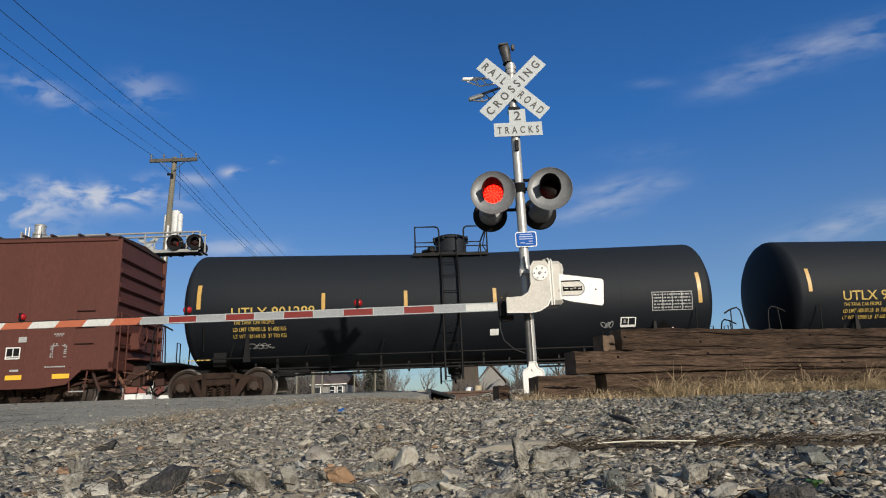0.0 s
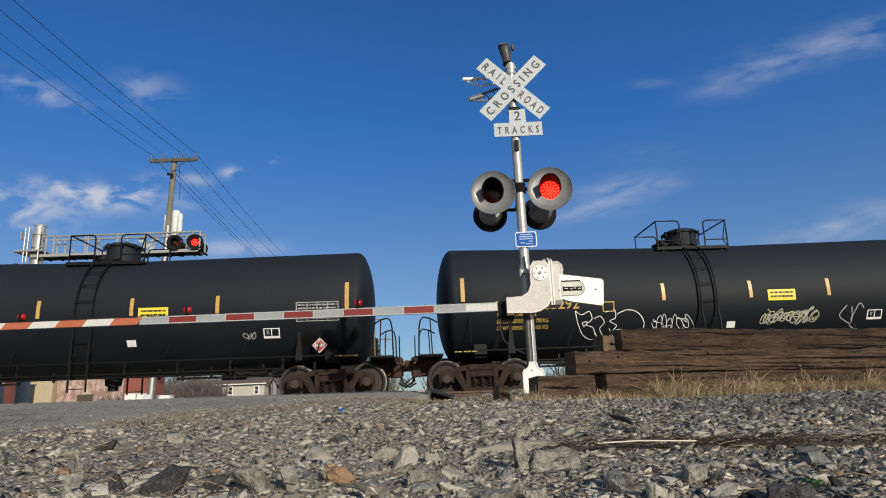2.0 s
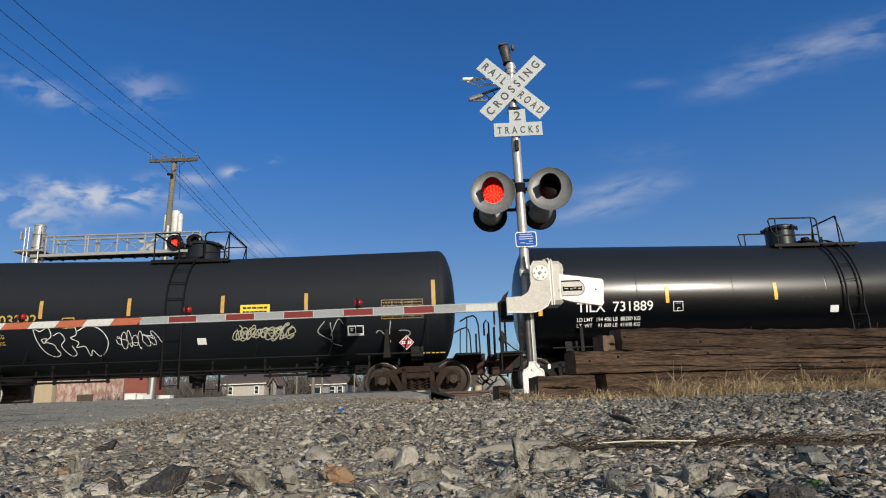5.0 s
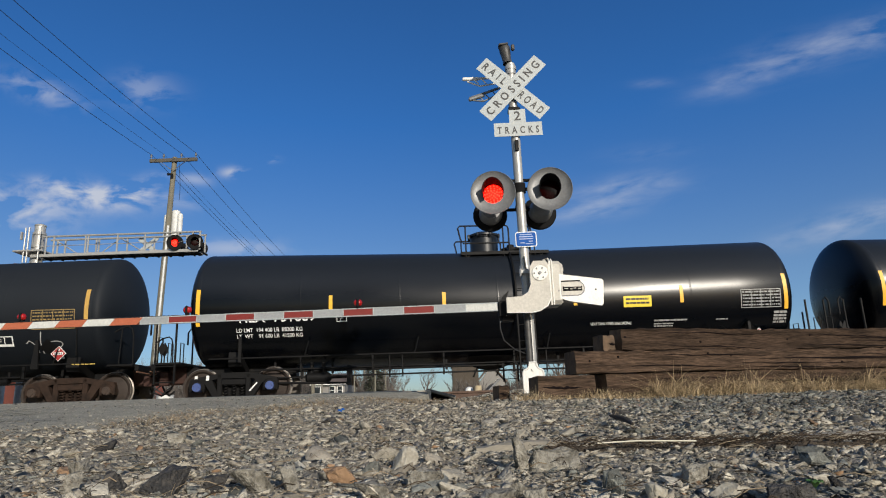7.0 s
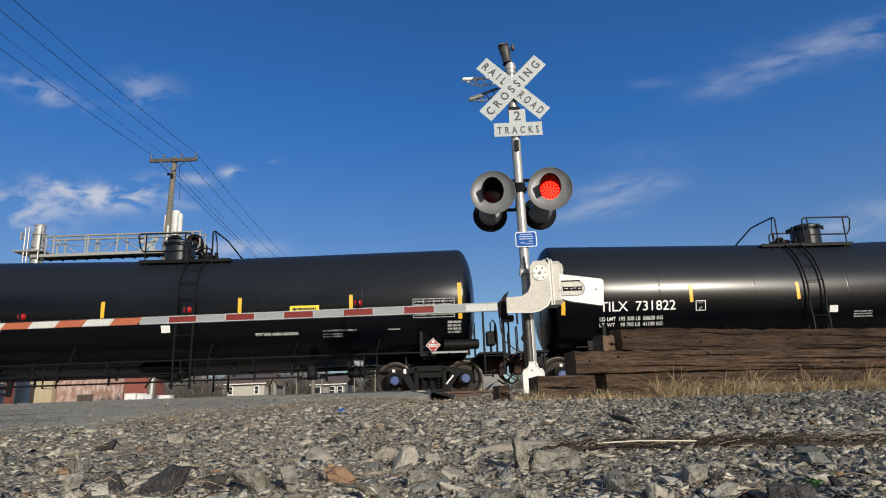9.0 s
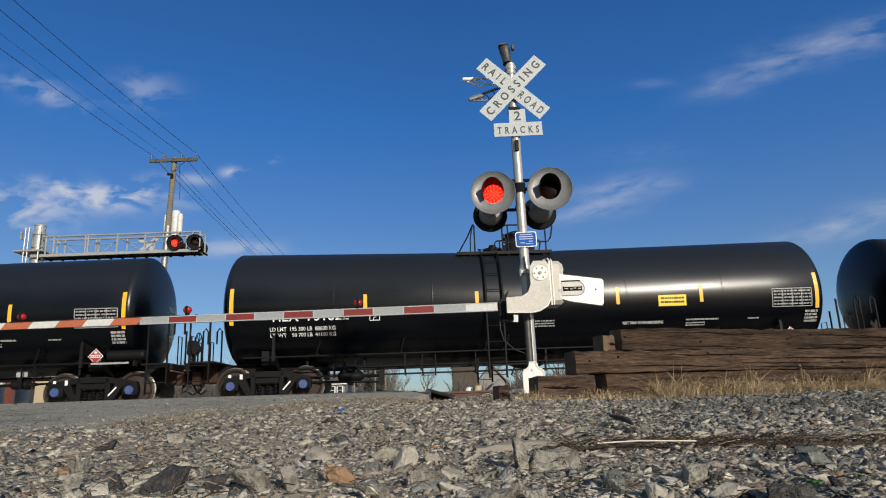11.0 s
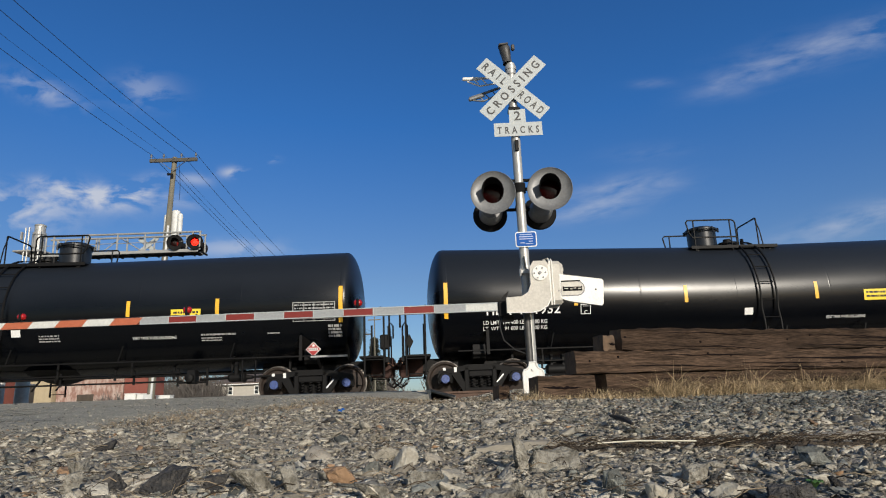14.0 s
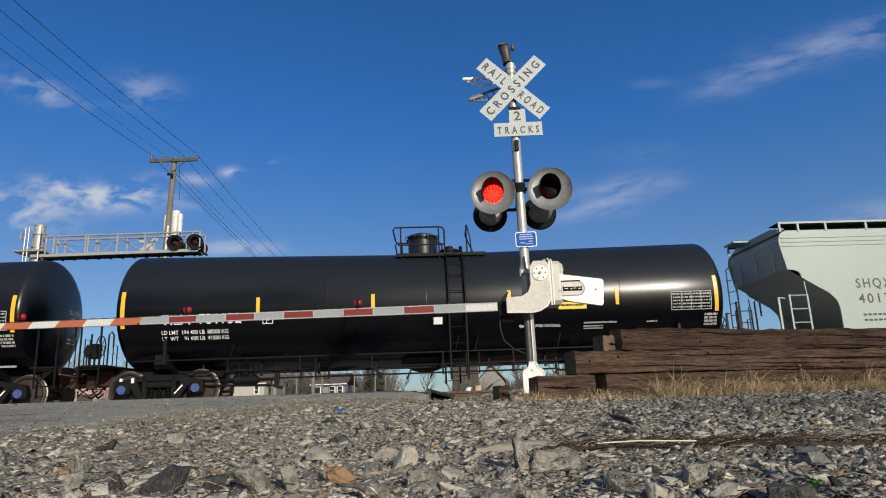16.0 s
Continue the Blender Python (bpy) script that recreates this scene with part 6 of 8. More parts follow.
    part("slot", Mesh().slab(lozenge(0.100, 0.765), pose(0, -0.2315, -g) @ X90, 0.003), HEAD_GREY, w)
    part("weight_plate", Mesh().slab(lozenge(0.086, 0.748), pose(0, -0.235, -g) @ X90, 0.004), CAST_DULL, w)
    part("slot", Mesh().box((0.60, -0.2405, 1.722 - g), (0.25, 0.004, 0.062), b=0.001), HEAD_BLACK, w)
    for x, z, l in ((0.52, 1.722, 0.05), (0.585, 1.715, 0.03), (0.63, 1.725, 0.035), (0.69, 1.718, 0.04), (0.60, 1.748, 0.22)):
        part("weight_bar", Mesh().box((x, -0.245, z - g), (l, 0.01, 0.012), b=0.002), CAST_DULL, w)
    part("weight_edge", Mesh().box((0.585, -0.24, 1.822 - g), (0.24, 0.012, 0.014), b=0.002), BLACK_STEEL, w)
    part("pin_hole", Mesh().lathe([(0.0, 0.004), (0.012, 0.004), (0.012, 0.0)], pose(0.90, -0.2305, 1.70 - g, 90, 0, 0), 10), HEAD_BLACK, w)
    # arm hinge
    m = Mesh()
    m.box((-0.36, -0.12, 1.50 - g), (0.10, 0.14, 0.20), b=0.01)
    m.slab([(-0.42, 1.55), (-0.30, 1.62), (-0.26, 1.75), (-0.34, 1.68)], pose(0, -0.06, -g) @ X90, 0.03)
    m.box((-0.30, -0.1, 1.38 - g), (0.16, 0.12, 0.08), b=0.01)
    part("arm_hinge", m, BLACK_STEEL, th)
    m = Mesh()
    m.tube([(-0.40, -0.12, 1.43 - g), (-0.40, -0.13, 1.25 - g), (-0.36, -0.12, 1.10 - g), (-0.22, -0.08, 0.98 - g), (-0.06, -0.05, 0.92 - g)], 0.008, 6)
    m.tube([(0.02, -0.09, 1.98 - g), (-0.02, -0.1, 2.05 - g), (-0.03, -0.08, 2.2 - g)], 0.012, 6)
    part("cable", m, CABLE, th)
    # the arm, band by band
    root, tip = Vector((0.683 - SIGNAL_X, -0.13, 1.535 - g)), Vector((-6.26 - SIGNAL_X, 0.6, 1.615 - g))
    axis = (tip - root).normalized()
    edges = [0.0, 0.42, 0.83]
    while edges[-1] < 8.4:
        edges.append(edges[-1] + 0.4065)
    turn = axis.to_track_quat("X", "Z").to_matrix()
    arm = part("arm_spine", Mesh().tube([root, root + axis * edges[-1]], 0.014, 8), ARM_GREY, th)
    for i in range(len(edges) - 1):
        mid = (edges[i] + edges[i + 1]) / 2
        old = mid > 4.86
        if i == 0:
            mt = ARM_WHITE
        elif i % 2 == 1:
            mt = ARM_WHITE if old else ARM_GREY
        else:
            mt = ARM_ORANGE if old else ARM_RED
        h = (0.114 if not old else 0.106) - 0.0010 * i
        l = (edges[i + 1] - edges[i] - 0.003) / 2
        if old:
            # slanted stripes on the older half
            sh = h / 2 * 0.8
            m = Mesh().slab([(-l + sh, -h / 2), (l + sh, -h / 2), (l - sh, h / 2), (-l - sh, h / 2)], Matrix.Translation(root + axis * mid) @ turn.to_4x4() @ pose(0, 0.027, 0) @ X90, 0.054)
        else:
            m = Mesh().box(root + axis * mid, (l * 2, 0.045, h), turn, b=0.006)
        part("arm_band", m, mt, arm)
        if not old:
            for q in (-1, 1):
                part("arm_edge", Mesh().box(root + axis * mid + Vector((0, -0.025, q * (h / 2 - 0.007))), (l * 2, 0.004, 0.012), turn), SIGN_WHITE, arm)
            part("arm_edge", Mesh().box(root + axis * (mid + l) + Vector((0, -0.025, 0)), (0.012, 0.004, h), turn), SIGN_WHITE, arm)
    m = Mesh()
    pts = []
    for i in range(60):
        s = 4.2 + i * 0.06
        pts.append(root + axis * s + Vector((0, 0, 0.056 + 0.006 * math.sin(i * 2.2))))
    m.tube(pts, 0.007, 5)
    part("lamp_cable", m, CABLE, arm)
    for s in (0.6, 0.95, 1.55, 2.3, 2.72, 3.3, 4.1, 4.5, 5.6):
        part("cable_clip", Mesh().box(root + axis * s + Vector((0, 0, 0.058)), (0.02, 0.02, 0.016)), CABLE, arm)
    for s in (1.85, 4.23, 6.68):
        p = root + axis * s + Vector((0, 0, 0.048))
        lamp = part("gate_lamp", Mesh().tube([p, p + Vector((0, 0, 0.03))], 0.03, 10).box(p + Vector((0, 0, 0.075)), (0.03, 0.12, 0.115), b=0.01), HEAD_BLACK, arm, "small red lamp on the arm")
        for d in (-1, 1):
            part("lamp_lens", Mesh().lathe([(0.046, 0.0), (0.045, 0.016), (0.035, 0.034), (0.018, 0.044), (0, 0.047)], Matrix.Translation(p + Vector((d * 0.012, -0.0, 0.08))) @ pose(0, 0, 0, 0, 90 * d, 0), 18), LENS_RED, lamp)


build_signal()
build_gate()

# ---------------------------------------------------------------- cantilever over the road, behind the train


def build_cantilever():
    th = thing("cantilever_signal", pose(-15.45, 24.0, 0.28), "galvanised cantilever walkway with paired flashing lamps over the road", "cantilever signal")
    g = 0.28
    m = Mesh()
    m.tube([(0, 0, 0), (0, 0, 7.55 - g)], [0.24, 0.19], 20)
    m.lathe([(0.2, 0.0), (0.21, 0.05), (0.1, 0.1), (0, 0.1)], pose(0, 0, 7.5 - g), 20)
    for z in (6.7, 7.2):
        m.lathe([(0.24, -0.04), (0.24, 0.04)], pose(0, 0, z - g), 20)
    part("mast", m, GALV, th, "thick galvanised mast")
    m = Mesh()
    m.tube([(-0.3, 0.2, 5.0 - g), (-0.3, 0.2, 7.3 - g)], 0.10, 12)
    m.box((-0.1, 0, 6.45 - g), (1.1, 1.0, 0.06), b=0.01)
    for x, y in ((-0.25, -0.45), (-0.12, -0.45), (0.3, -0.45), (-0.28, 0.4)):
        m.tube([(x, y, 6.0 - g), (x, y, 7.35 - g)], 0.03, 8)
    m.box((-0.42, -0.4, 7.05 - g), (0.05, 0.1, 0.3))
    part("landing", m, GALV, th)
    x1 = 6.32
    m = Mesh()
    for y in (-0.27, 0.27):
        m.box((x1 / 2 - 0.1, y, 6.28 - g), (x1, 0.07, 0.12), b=0.01)
        m.tube([(0.3, y, 7.02 - g), (x1, y, 7.0 - g)], 0.04, 8)
    part("chord", m, GALV, th)
    m = Mesh()
    m.box((x1 / 2 + 0.1, 0, 6.22 - g), (x1 - 0.4, 0.48, 0.04))
    for i in range(14):
        m.box((0.4 + i * 0.46, 0, 6.20 - g), (0.05, 0.54, 0.06))
    part("walkway", m, HEAD_BLACK, th, "dark steel grating walkway")
    for x in (0.45, 0.75, 1.95, 2.05, 3.15, 4.2, 5.45, 6.0, 6.28):
        for y in (-0.27, 0.27):
            part("post", Mesh().box((x + (0.12 if y > 0 and x < 6 else 0), y, 6.65 - g), (0.055, 0.05, 0.72), b=0.006), GALV, th)
    m = Mesh()
    for a, b in (((0.5, 7.0), (1.6, 6.3)), ((2.1, 6.3), (3.0, 7.0)), ((3.0, 7.0), (4.1, 6.3)), ((4.6, 6.3), (5.3, 6.8))):
        m.tube([(a[0], 0.27, a[1] - g), (b[0], 0.27, b[1] - g)], 0.022, 6)
    m.tube([(0.4, -0.27, 6.65 - g), (x1, -0.27, 6.65 - g)], 0.015, 6)
    part("brace", m, GALV, th)
    # back of a small crossbuck
    m = Mesh()
    for a in (40, -40):
        m.box((4.05, 0.33 + a * 0.0006, 6.68 - g), (0.95, 0.02, 0.17), pose(0, 0, 0, 0, a, 0).to_3x3())
    part("crossbuck", m, SIGN_WHITE, th)
    for x, side in ((5.37, -1), (6.12, 1)):
        build_flasher(th, pose(x, -0.34, 6.58 - g, 0, 0, 20), side, [(-1, 1.1), (7.7, 10.4), (15.8, 18)], 0.30, True, HEAD_BLACK)
        build_flasher(th, pose(x - 0.06, 0.38, 6.5 - g, 0, 0, 190), side, [], 0.28, False, HEAD_BLACK)


build_cantilever()

# ---------------------------------------------------------------- timbers


def build_timber(a, b, h, w, seed, label="dark weathered creosoted timber lying on others", skin=None):
    """A squared baulk from a to b with worn, uneven edges and end cracks; a, b at its base."""
    rng = random.Random(seed)
    a, b = Vector(a), Vector(b)
    length = (b - a).length
    ang = math.degrees(math.atan2(b.y - a.y, b.x - a.x))
    rise = math.degrees(math.asin((b.z - a.z) / length))
    th = thing("timber", pose(*((a + b) / 2), 0, -rise, ang), label, "timber", group="stack of old timbers")
    n = max(6, int(length / 0.12))
    outline = []
    bev = 0.012
    for x, z in ((-w / 2, bev), (-w / 2, h - bev), (-w / 2 + bev, h), (w / 2 - bev, h), (w / 2, h - bev), (w / 2, bev), (w / 2 - bev, 0), (-w / 2 + bev, 0)):
        outline.append((x, z))
    # extra points down the near face for relief
    ring = [(-w / 2, h * q) for q in np.linspace(0.12, 0.88, 6)]
    outline = [outline[0], *ring, *outline[1:]]
    rows = []
    for i in range(n + 1):
        x = -length / 2 + length * i / n
        row = []
        for k, (y, z) in enumerate(outline):
            j = 0.005 + (0.009 if k in (0, 7, 8) else 0)
            row.append((x, y + rng.uniform(-j, j) + 0.004 * math.sin(x * 5 + k), z + rng.uniform(-j, j) * 0.8 + 0.005 * math.sin(x * 2.1 + seed)))
        rows.append(row + [row[0]])
    m = Mesh().grid(rows)
    part("baulk", m, skin or TIMBER, th, smooth=50)
    for d, row in ((-1, rows[0]), (1, rows[-1])):
        e = Mesh()
        e.add([(row[0][0] + d * 0.001, p[1], p[2]) for p in row[:-1]] + [(row[0][0] + d * 0.006, 0, h / 2)], [(i, (i + 1) % (len(row) - 1), len(row) - 1) for i in range(len(row) - 1)])
        part("cut_end", e, TIMBER_END, th)
    for q in range(6 if length > 1 else 1):
        x0, z0 = rng.uniform(-length / 2, length / 4), h * (0.55 if q == 0 else rng.uniform(0.15, 0.85))
        step = length / (22 if q == 0 else 45)
        pts = []
        for i in range(16):
            z0 += rng.gauss(-0.0015, 0.004)
            pts.append((min(x0 + i * step, length / 2 - 0.01), -w / 2 - 0.001, z0))
        c = Mesh().tube(pts, [0.002 + (0.014 if q == 0 else 0.006) * math.sin(math.pi * i / 15) * rng.uniform(0.4, 1.2) for i in range(16)], 5)
        part("crack", c, LED_BACK, th, "long dark drying crack")
    for q in range(int(length * 1.1)):
        part("bolt_hole", Mesh().lathe([(0.0, 0.008), (0.012, 0.008), (0.014, 0.0)], pose(rng.uniform(-length / 2, length / 2), -w / 2 + 0.002, h * rng.uniform(0.2, 0.85), 90, 0, 0), 8), LED_BACK, th)
    return th


def stack():
    # nearest face follows a line that draws away to the right
    d = Vector((4.35, 1.25, 0)).normalized()
    n = Vector((-d.y, d.x, 0))
    p = Vector((1.33, 6.8, 0))
    up = lambda z: Vector((0, 0, z))
    # lower row, half sunk in the grass
    build_timber(p + d * -0.44 + n * 0.12 + up(0.32), p + d * 0.20 + n * 0.12 + up(0.32), 0.215, 0.24, 1, "short dark timber end beside the signal base")
    build_timber(p + d * 0.34 + n * 0.14 + up(0.32), p + d * 4.9 + n * 0.14 + up(0.31), 0.23, 0.24, 2, "dark creosoted timber lying in dry grass")
    # middle row
    build_timber(p + d * -0.01 + n * 0.12 + up(0.56), p + d * 4.9 + n * 0.12 + up(0.545), 0.228, 0.25, 3)
    # top row: a short block and a long baulk
    build_timber(p + d * 0.38 + n * 0.20 + up(0.79), p + d * 0.52 + n * 0.20 + up(0.79), 0.175, 0.22, 4, "short block of split brown timber on the stack", TIMBER_END)
    build_timber(p + d * 0.60 + n * 0.20 + up(0.79), p + d * 4.9 + n * 0.20 + up(0.78), 0.235, 0.24, 5)
    build_timber(p + d * 0.05 + n * 0.45 + up(0.32), p + d * 4.6 + n * 0.45 + up(0.32), 0.23, 0.24, 6, "dark creosoted timber at the back of the stack")
    build_timber(p + d * 0.9 + n * 0.45 + up(0.555), p + d * 4.6 + n * 0.45 + up(0.55), 0.23, 0.24, 7, "dark creosoted timber at the back of the stack")
    build_timber(p + d * -0.62 + n * 0.75 + up(0.31), p + d * -0.50 + n * 0.75 + up(0.31), 0.16, 0.2, 8, "short sawn block of dark timber")


stack()


def build_capped_post():
    # brown dome taken for a pole top, built as a capped post
    th = thing("vent_post", pose(-16.9, 25.0, 0.28), "grey steel post with a round rusty cap", "post")
    part("pipe", Mesh().tube([(0, 0, 0), (0, 0, 5.75)], 0.12, 14), GALV, th)
    part("cap", Mesh().lathe([(0.10, 5.7), (0.20, 5.75), (0.22, 5.86), (0.17, 5.98), (0.08, 6.04), (0, 6.05)], pose(0, 0, 0), 18), COUPLER_RUST, th, "rusty domed cap")


build_capped_post()

# ---------------------------------------------------------------- power line
ARM_WOOD = material("dark_weathered_crossarm", (0.10, 0.093, 0.08), 0.9, spec=0.2, scale=4, bump=0.3, stretch=(0.2, 1, 1))


def build_pole(x, y, base, top, arm_half, label, can=False):
    th = thing("utility_pole", pose(x, y, base), label, "utility pole", group="power line poles")
    h = top - base
    foot = -0.5 if can else 0.0
    part("shaft", Mesh().tube([(foot, 0, -0.2), (foot * 0.5, 0, h * 0.5), (0, 0, h)], [0.19, 0.165, 0.13], 14), POLE_WOOD, th)
    part("crossarm", Mesh().box((0, -0.16, h - 0.22), (arm_half * 2, 0.13, 0.2), b=0.015), ARM_WOOD, th)
    m = Mesh()
    for s in (-1, 1):
        m.tube([(s * arm_half * 0.55, -0.2, h - 0.3), (0, -0.15, h - 0.85)], 0.02, 5)
    part("brace", m, HEAD_GREY, th)
    for q in (-0.95, -0.42, 0.32, 0.93):
        part("insulator", Mesh().lathe([(0.02, 0), (0.03, 0.1), (0.07, 0.12), (0.05, 0.2), (0.06, 0.22), (0.02, 0.3), (0, 0.3)], pose(q * arm_half, -0.16, h - 0.12), 10), HEAD_GREY, th)
    part("lower_bracket", Mesh().box((-0.16, -0.05, h - 1.0), (0.4, 0.1, 0.12), b=0.01).box((-0.05, -0.12, h - 1.15), (0.16, 0.1, 0.3), b=0.02), HEAD_BLACK, th)
    if can:
        for dx, dy, w, z0, z1 in ((0.14, 0.3, 0.23, h - 4.5, h - 3.05), (0.46, 0.1, 0.14, h - 4.4, h - 3.3), (-0.36, 0.25, 0.12, h - 4.5, h - 3.3)):
            part("transformer", Mesh().lathe([(0, z0), (w * 0.95, z0), (w, z0 + 0.05), (w, z1 - 0.1), (w * 0.9, z1), (w * 0.3, z1 + 0.06), (0, z1 + 0.06)], pose(dx, dy, 0), 18), CAN_GREY, th, "pale grey transformer can")
        m = Mesh()
        m.tube([(foot + 0.1, -0.2, 0.0), (-0.06, -0.17, h - 4.0)], 0.06, 8)
        part("conduit", m, CAN_GREY, th)
        part("meter_box", Mesh().box((foot, -0.27, 0.72), (0.42, 0.16, 0.62), b=0.02).lathe([(0.09, 0.0), (0.09, 0.06), (0.0, 0.09)], pose(foot - 0.06, -0.35, 0.80, 90, 0, 0), 14), CAN_GREY, th, "pale meter box")
        m = Mesh()
        m.tube([(0.3, 0.2, h - 2.5), (0.35, 0.1, h - 1.6), (0.3, -0.1, h - 0.4)], 0.012, 5)
        part("drop_wire", m, CABLE, th)
    return th


POLES = [(-15.6, 1.0, 0.1, 14.1, 1.32), (-14.78, 34.0, 0.3, 14.25, 1.32), (-13.65, 67.0, 0.3, 11.85, 1.3), (-12.6, 100.0, 0.3, 11.4, 1.3)]
build_pole(*POLES[0], "weathered wooden utility pole with crossarm")
build_pole(*POLES[1], "weathered wooden utility pole with crossarm and transformers", True)
build_pole(*POLES[2], "weathered wooden utility pole with crossarm, far off")
build_pole(*POLES[3], "weathered wooden utility pole with crossarm, far off")


def build_wires():
    for q, drop, r in ((-0.95, 0.0, 0.013), (-0.42, 0.0, 0.007), (0.32, 0.0, 0.012), (0.93, 0.0, 0.012), (0.02, 1.0, 0.012)):
        th = thing("power_wire", pose(0, 0, 0), "thin dark overhead wire sagging between poles", "wire", group="overhead wires")
        for (x0, y0, _, z0, a0), (x1, y1, _, z1, a1) in list(zip(POLES, POLES[1:]))[1 if drop else 0:]:
            pts = []
            for i in range(17):
                t = i / 16
                pts.append((x0 + a0 * q + (x1 + a1 * q - x0 - a0 * q) * t, y0 + (y1 - y0) * t - 0.16, z0 + 0.15 + (z1 - z0) * t - drop - 0.5 * 4 * t * (1 - t)))
            part("span", Mesh().tube(pts, r, 5), CABLE, th)


build_wires()

# ---------------------------------------------------------------- houses and trees beyond the tracks
SIDING_TAN = material("tan_siding", (0.43, 0.405, 0.355), 0.75, scale=2, bump=0.05)
SIDING_GREY = material("grey_siding", (0.23, 0.22, 0.205), 0.75, scale=2, bump=0.05)
SHED_BROWN = material("brown_weathered_boards", (0.075, 0.06, 0.045), 0.9, dirt=(0.045, 0.036, 0.028), dirt_amount=0.7, scale=2, bump=0.2, stretch=(2, 2, 0.3))
STUCCO = material("yellow_tan_stucco", (0.42, 0.345, 0.225), 0.85, scale=2, bump=0.1)
BRICK_PEEL = material("peeling_painted_brick", (0.46, 0.36, 0.31), 0.85, dirt=(0.24, 0.12, 0.09), dirt_amount=0.85, scale=2.4, fine=12, bump=0.2, bump_scale=20, stretch=(1, 1, 0.5), contrast=2.0)
BRICK_RED = material("red_brick", (0.24, 0.075, 0.055), 0.85, dirt=(0.22, 0.07, 0.05), dirt_amount=0.7, scale=3, bump=0.2)
SHINGLE = material("brown_shingle_roof", (0.15, 0.112, 0.088), 0.9, scale=4, bump=0.3)
TRIM = material("white_trim", (0.75, 0.75, 0.72), 0.6, scale=5, bump=0.0)
PANE = material("dark_window_pane", (0.02, 0.025, 0.03), 0.08, bump=0.0)
BARK = material("grey_brown_bark", (0.17, 0.135, 0.105), 0.9, scale=5, bump=0.3)
NEEDLES = material("dark_conifer_needles", (0.05, 0.055, 0.038), 0.8, dirt=(0.09, 0.085, 0.06), dirt_amount=0.6, scale=3, bump=0.0, spread=0.4, island=True)
BRUSH = material("winter_brush_twigs", (0.105, 0.094, 0.086), 0.9, scale=2, bump=0.0, spread=0.4, island=True)


def build_house(x0, x1, y, z0, eave, depth, wall, label, windows=(), ridge=None, gable=False, name="house"):
    """A house: x0..x1 along the front, eaves at that height; windows as (x, z, w, h)."""
    th = thing(name, pose((x0 + x1) / 2, y, z0), label, "house", group="houses beyond the tracks")
    w, h = x1 - x0, eave - z0
    hw = w / 2
    part("wall", Mesh().box((0, depth / 2, h / 2), (w, depth, h), b=0.02), wall, th)
    if ridge:
        m = Mesh()
        rise = ridge - eave
        if gable:
            m.slab([(-hw - 0.3, h - 0.1), (0, h + rise), (hw + 0.3, h - 0.1), (hw + 0.3, h + 0.08), (0, h + rise + 0.2), (-hw - 0.3, h + 0.08)], pose(0, depth + 0.3, 0) @ X90, depth + 0.6)
            part("roof", m, SHINGLE, th)
            part("gable", Mesh().slab([(-hw, h - 0.01), (hw, h - 0.01), (0, h + rise)], pose(0, 0.1, 0) @ X90, 0.1), wall, th)
        else:
            m.slab([(-0.4, h - 0.05), (depth / 2, h + rise), (depth + 0.4, h - 0.05), (depth + 0.4, h + 0.12), (depth / 2, h + rise + 0.18), (-0.4, h + 0.12)], pose(-hw - 0.3, 0, 0) @ pose(0, 0, 0, 90, 0, 90), w + 0.6)
            part("roof", m, SHINGLE, th)
        if not gable:
            part("fascia", Mesh().box((0, -0.42, h), (w + 0.6, 0.05, 0.09)), TRIM, th)
    else:
        part("roof", Mesh().box((0, depth / 2, h + 0.12), (w + 0.3, depth + 0.3, 0.24), b=0.03), SHINGLE, th)
    for wx, wz, ww, wh in windows:
        win = part("window", Mesh().box((wx - (x0 + x1) / 2, -0.03, wz - z0), (ww + 0.2, 0.06, wh + 0.2), b=0.01), TRIM, th)
        part("pane", Mesh().box((wx - (x0 + x1) / 2, -0.07, wz - z0), (ww, 0.03, wh)), PANE, win)
        part("sash", Mesh().box((wx - (x0 + x1) / 2, -0.09, wz - z0), (ww, 0.02, 0.05)), TRIM, win)
    return th


build_house(-24.4, -19.4, 70, 0.25, 3.14, 9, SIDING_TAN, "pale tan house with brown roof and white windows", [(-22.96, 2.50, 0.36, 0.72), (-20.2, 2.50, 0.36, 0.72)], 4.25)
build_house(-19.0, -18.4, 71, 0.25, 2.95, 3, SIDING_GREY, "narrow grey gabled shed beside the tan house", [], 3.75, True)
build_house(-14.2, -10.9, 70, 0.25, 2.78, 8, SIDING_GREY, "grey single-storey house with white door and windows", [(-13.85, 1.9, 0.7, 1.3), (-12.2, 2.15, 0.45, 0.8), (-11.4, 2.15, 0.45, 0.8)], 3.9)
build_house(-38.5, -35.9, 60, 0.25, 4.3, 3.5, STUCCO, "tan stuccoed shop building with flat roof", [], name="shop_building")
peeling = build_house(-35.8, -29.7, 60.5, 0.25, 4.2, 3.5, BRICK_PEEL, "old brick building with peeling pale paint", name="shop_building")
part("boarded_window", Mesh().box((-0.35, -0.03, 1.45), (1.5, 0.08, 1.3), b=0.02), SHED_BROWN, peeling, "brown boarded window")
build_house(-29.65, -27.4, 60.6, 0.25, 3.9, 3.3, BRICK_RED, "red brick annex with flat roof", name="shop_building")
# dark block standing in for an unidentified dark post
th = thing("gate_pillar", pose(-32.6, 51.0, 0.25), "dark square post of unknown kind", "pillar")
part("shaft", Mesh().box((0, 0, 1.3), (1.0, 0.8, 2.6), b=0.03), SHED_BROWN, th)
part("cap", Mesh().box((0, 0, 2.65), (1.12, 0.95, 0.12), b=0.02), HEAD_GREY, th)
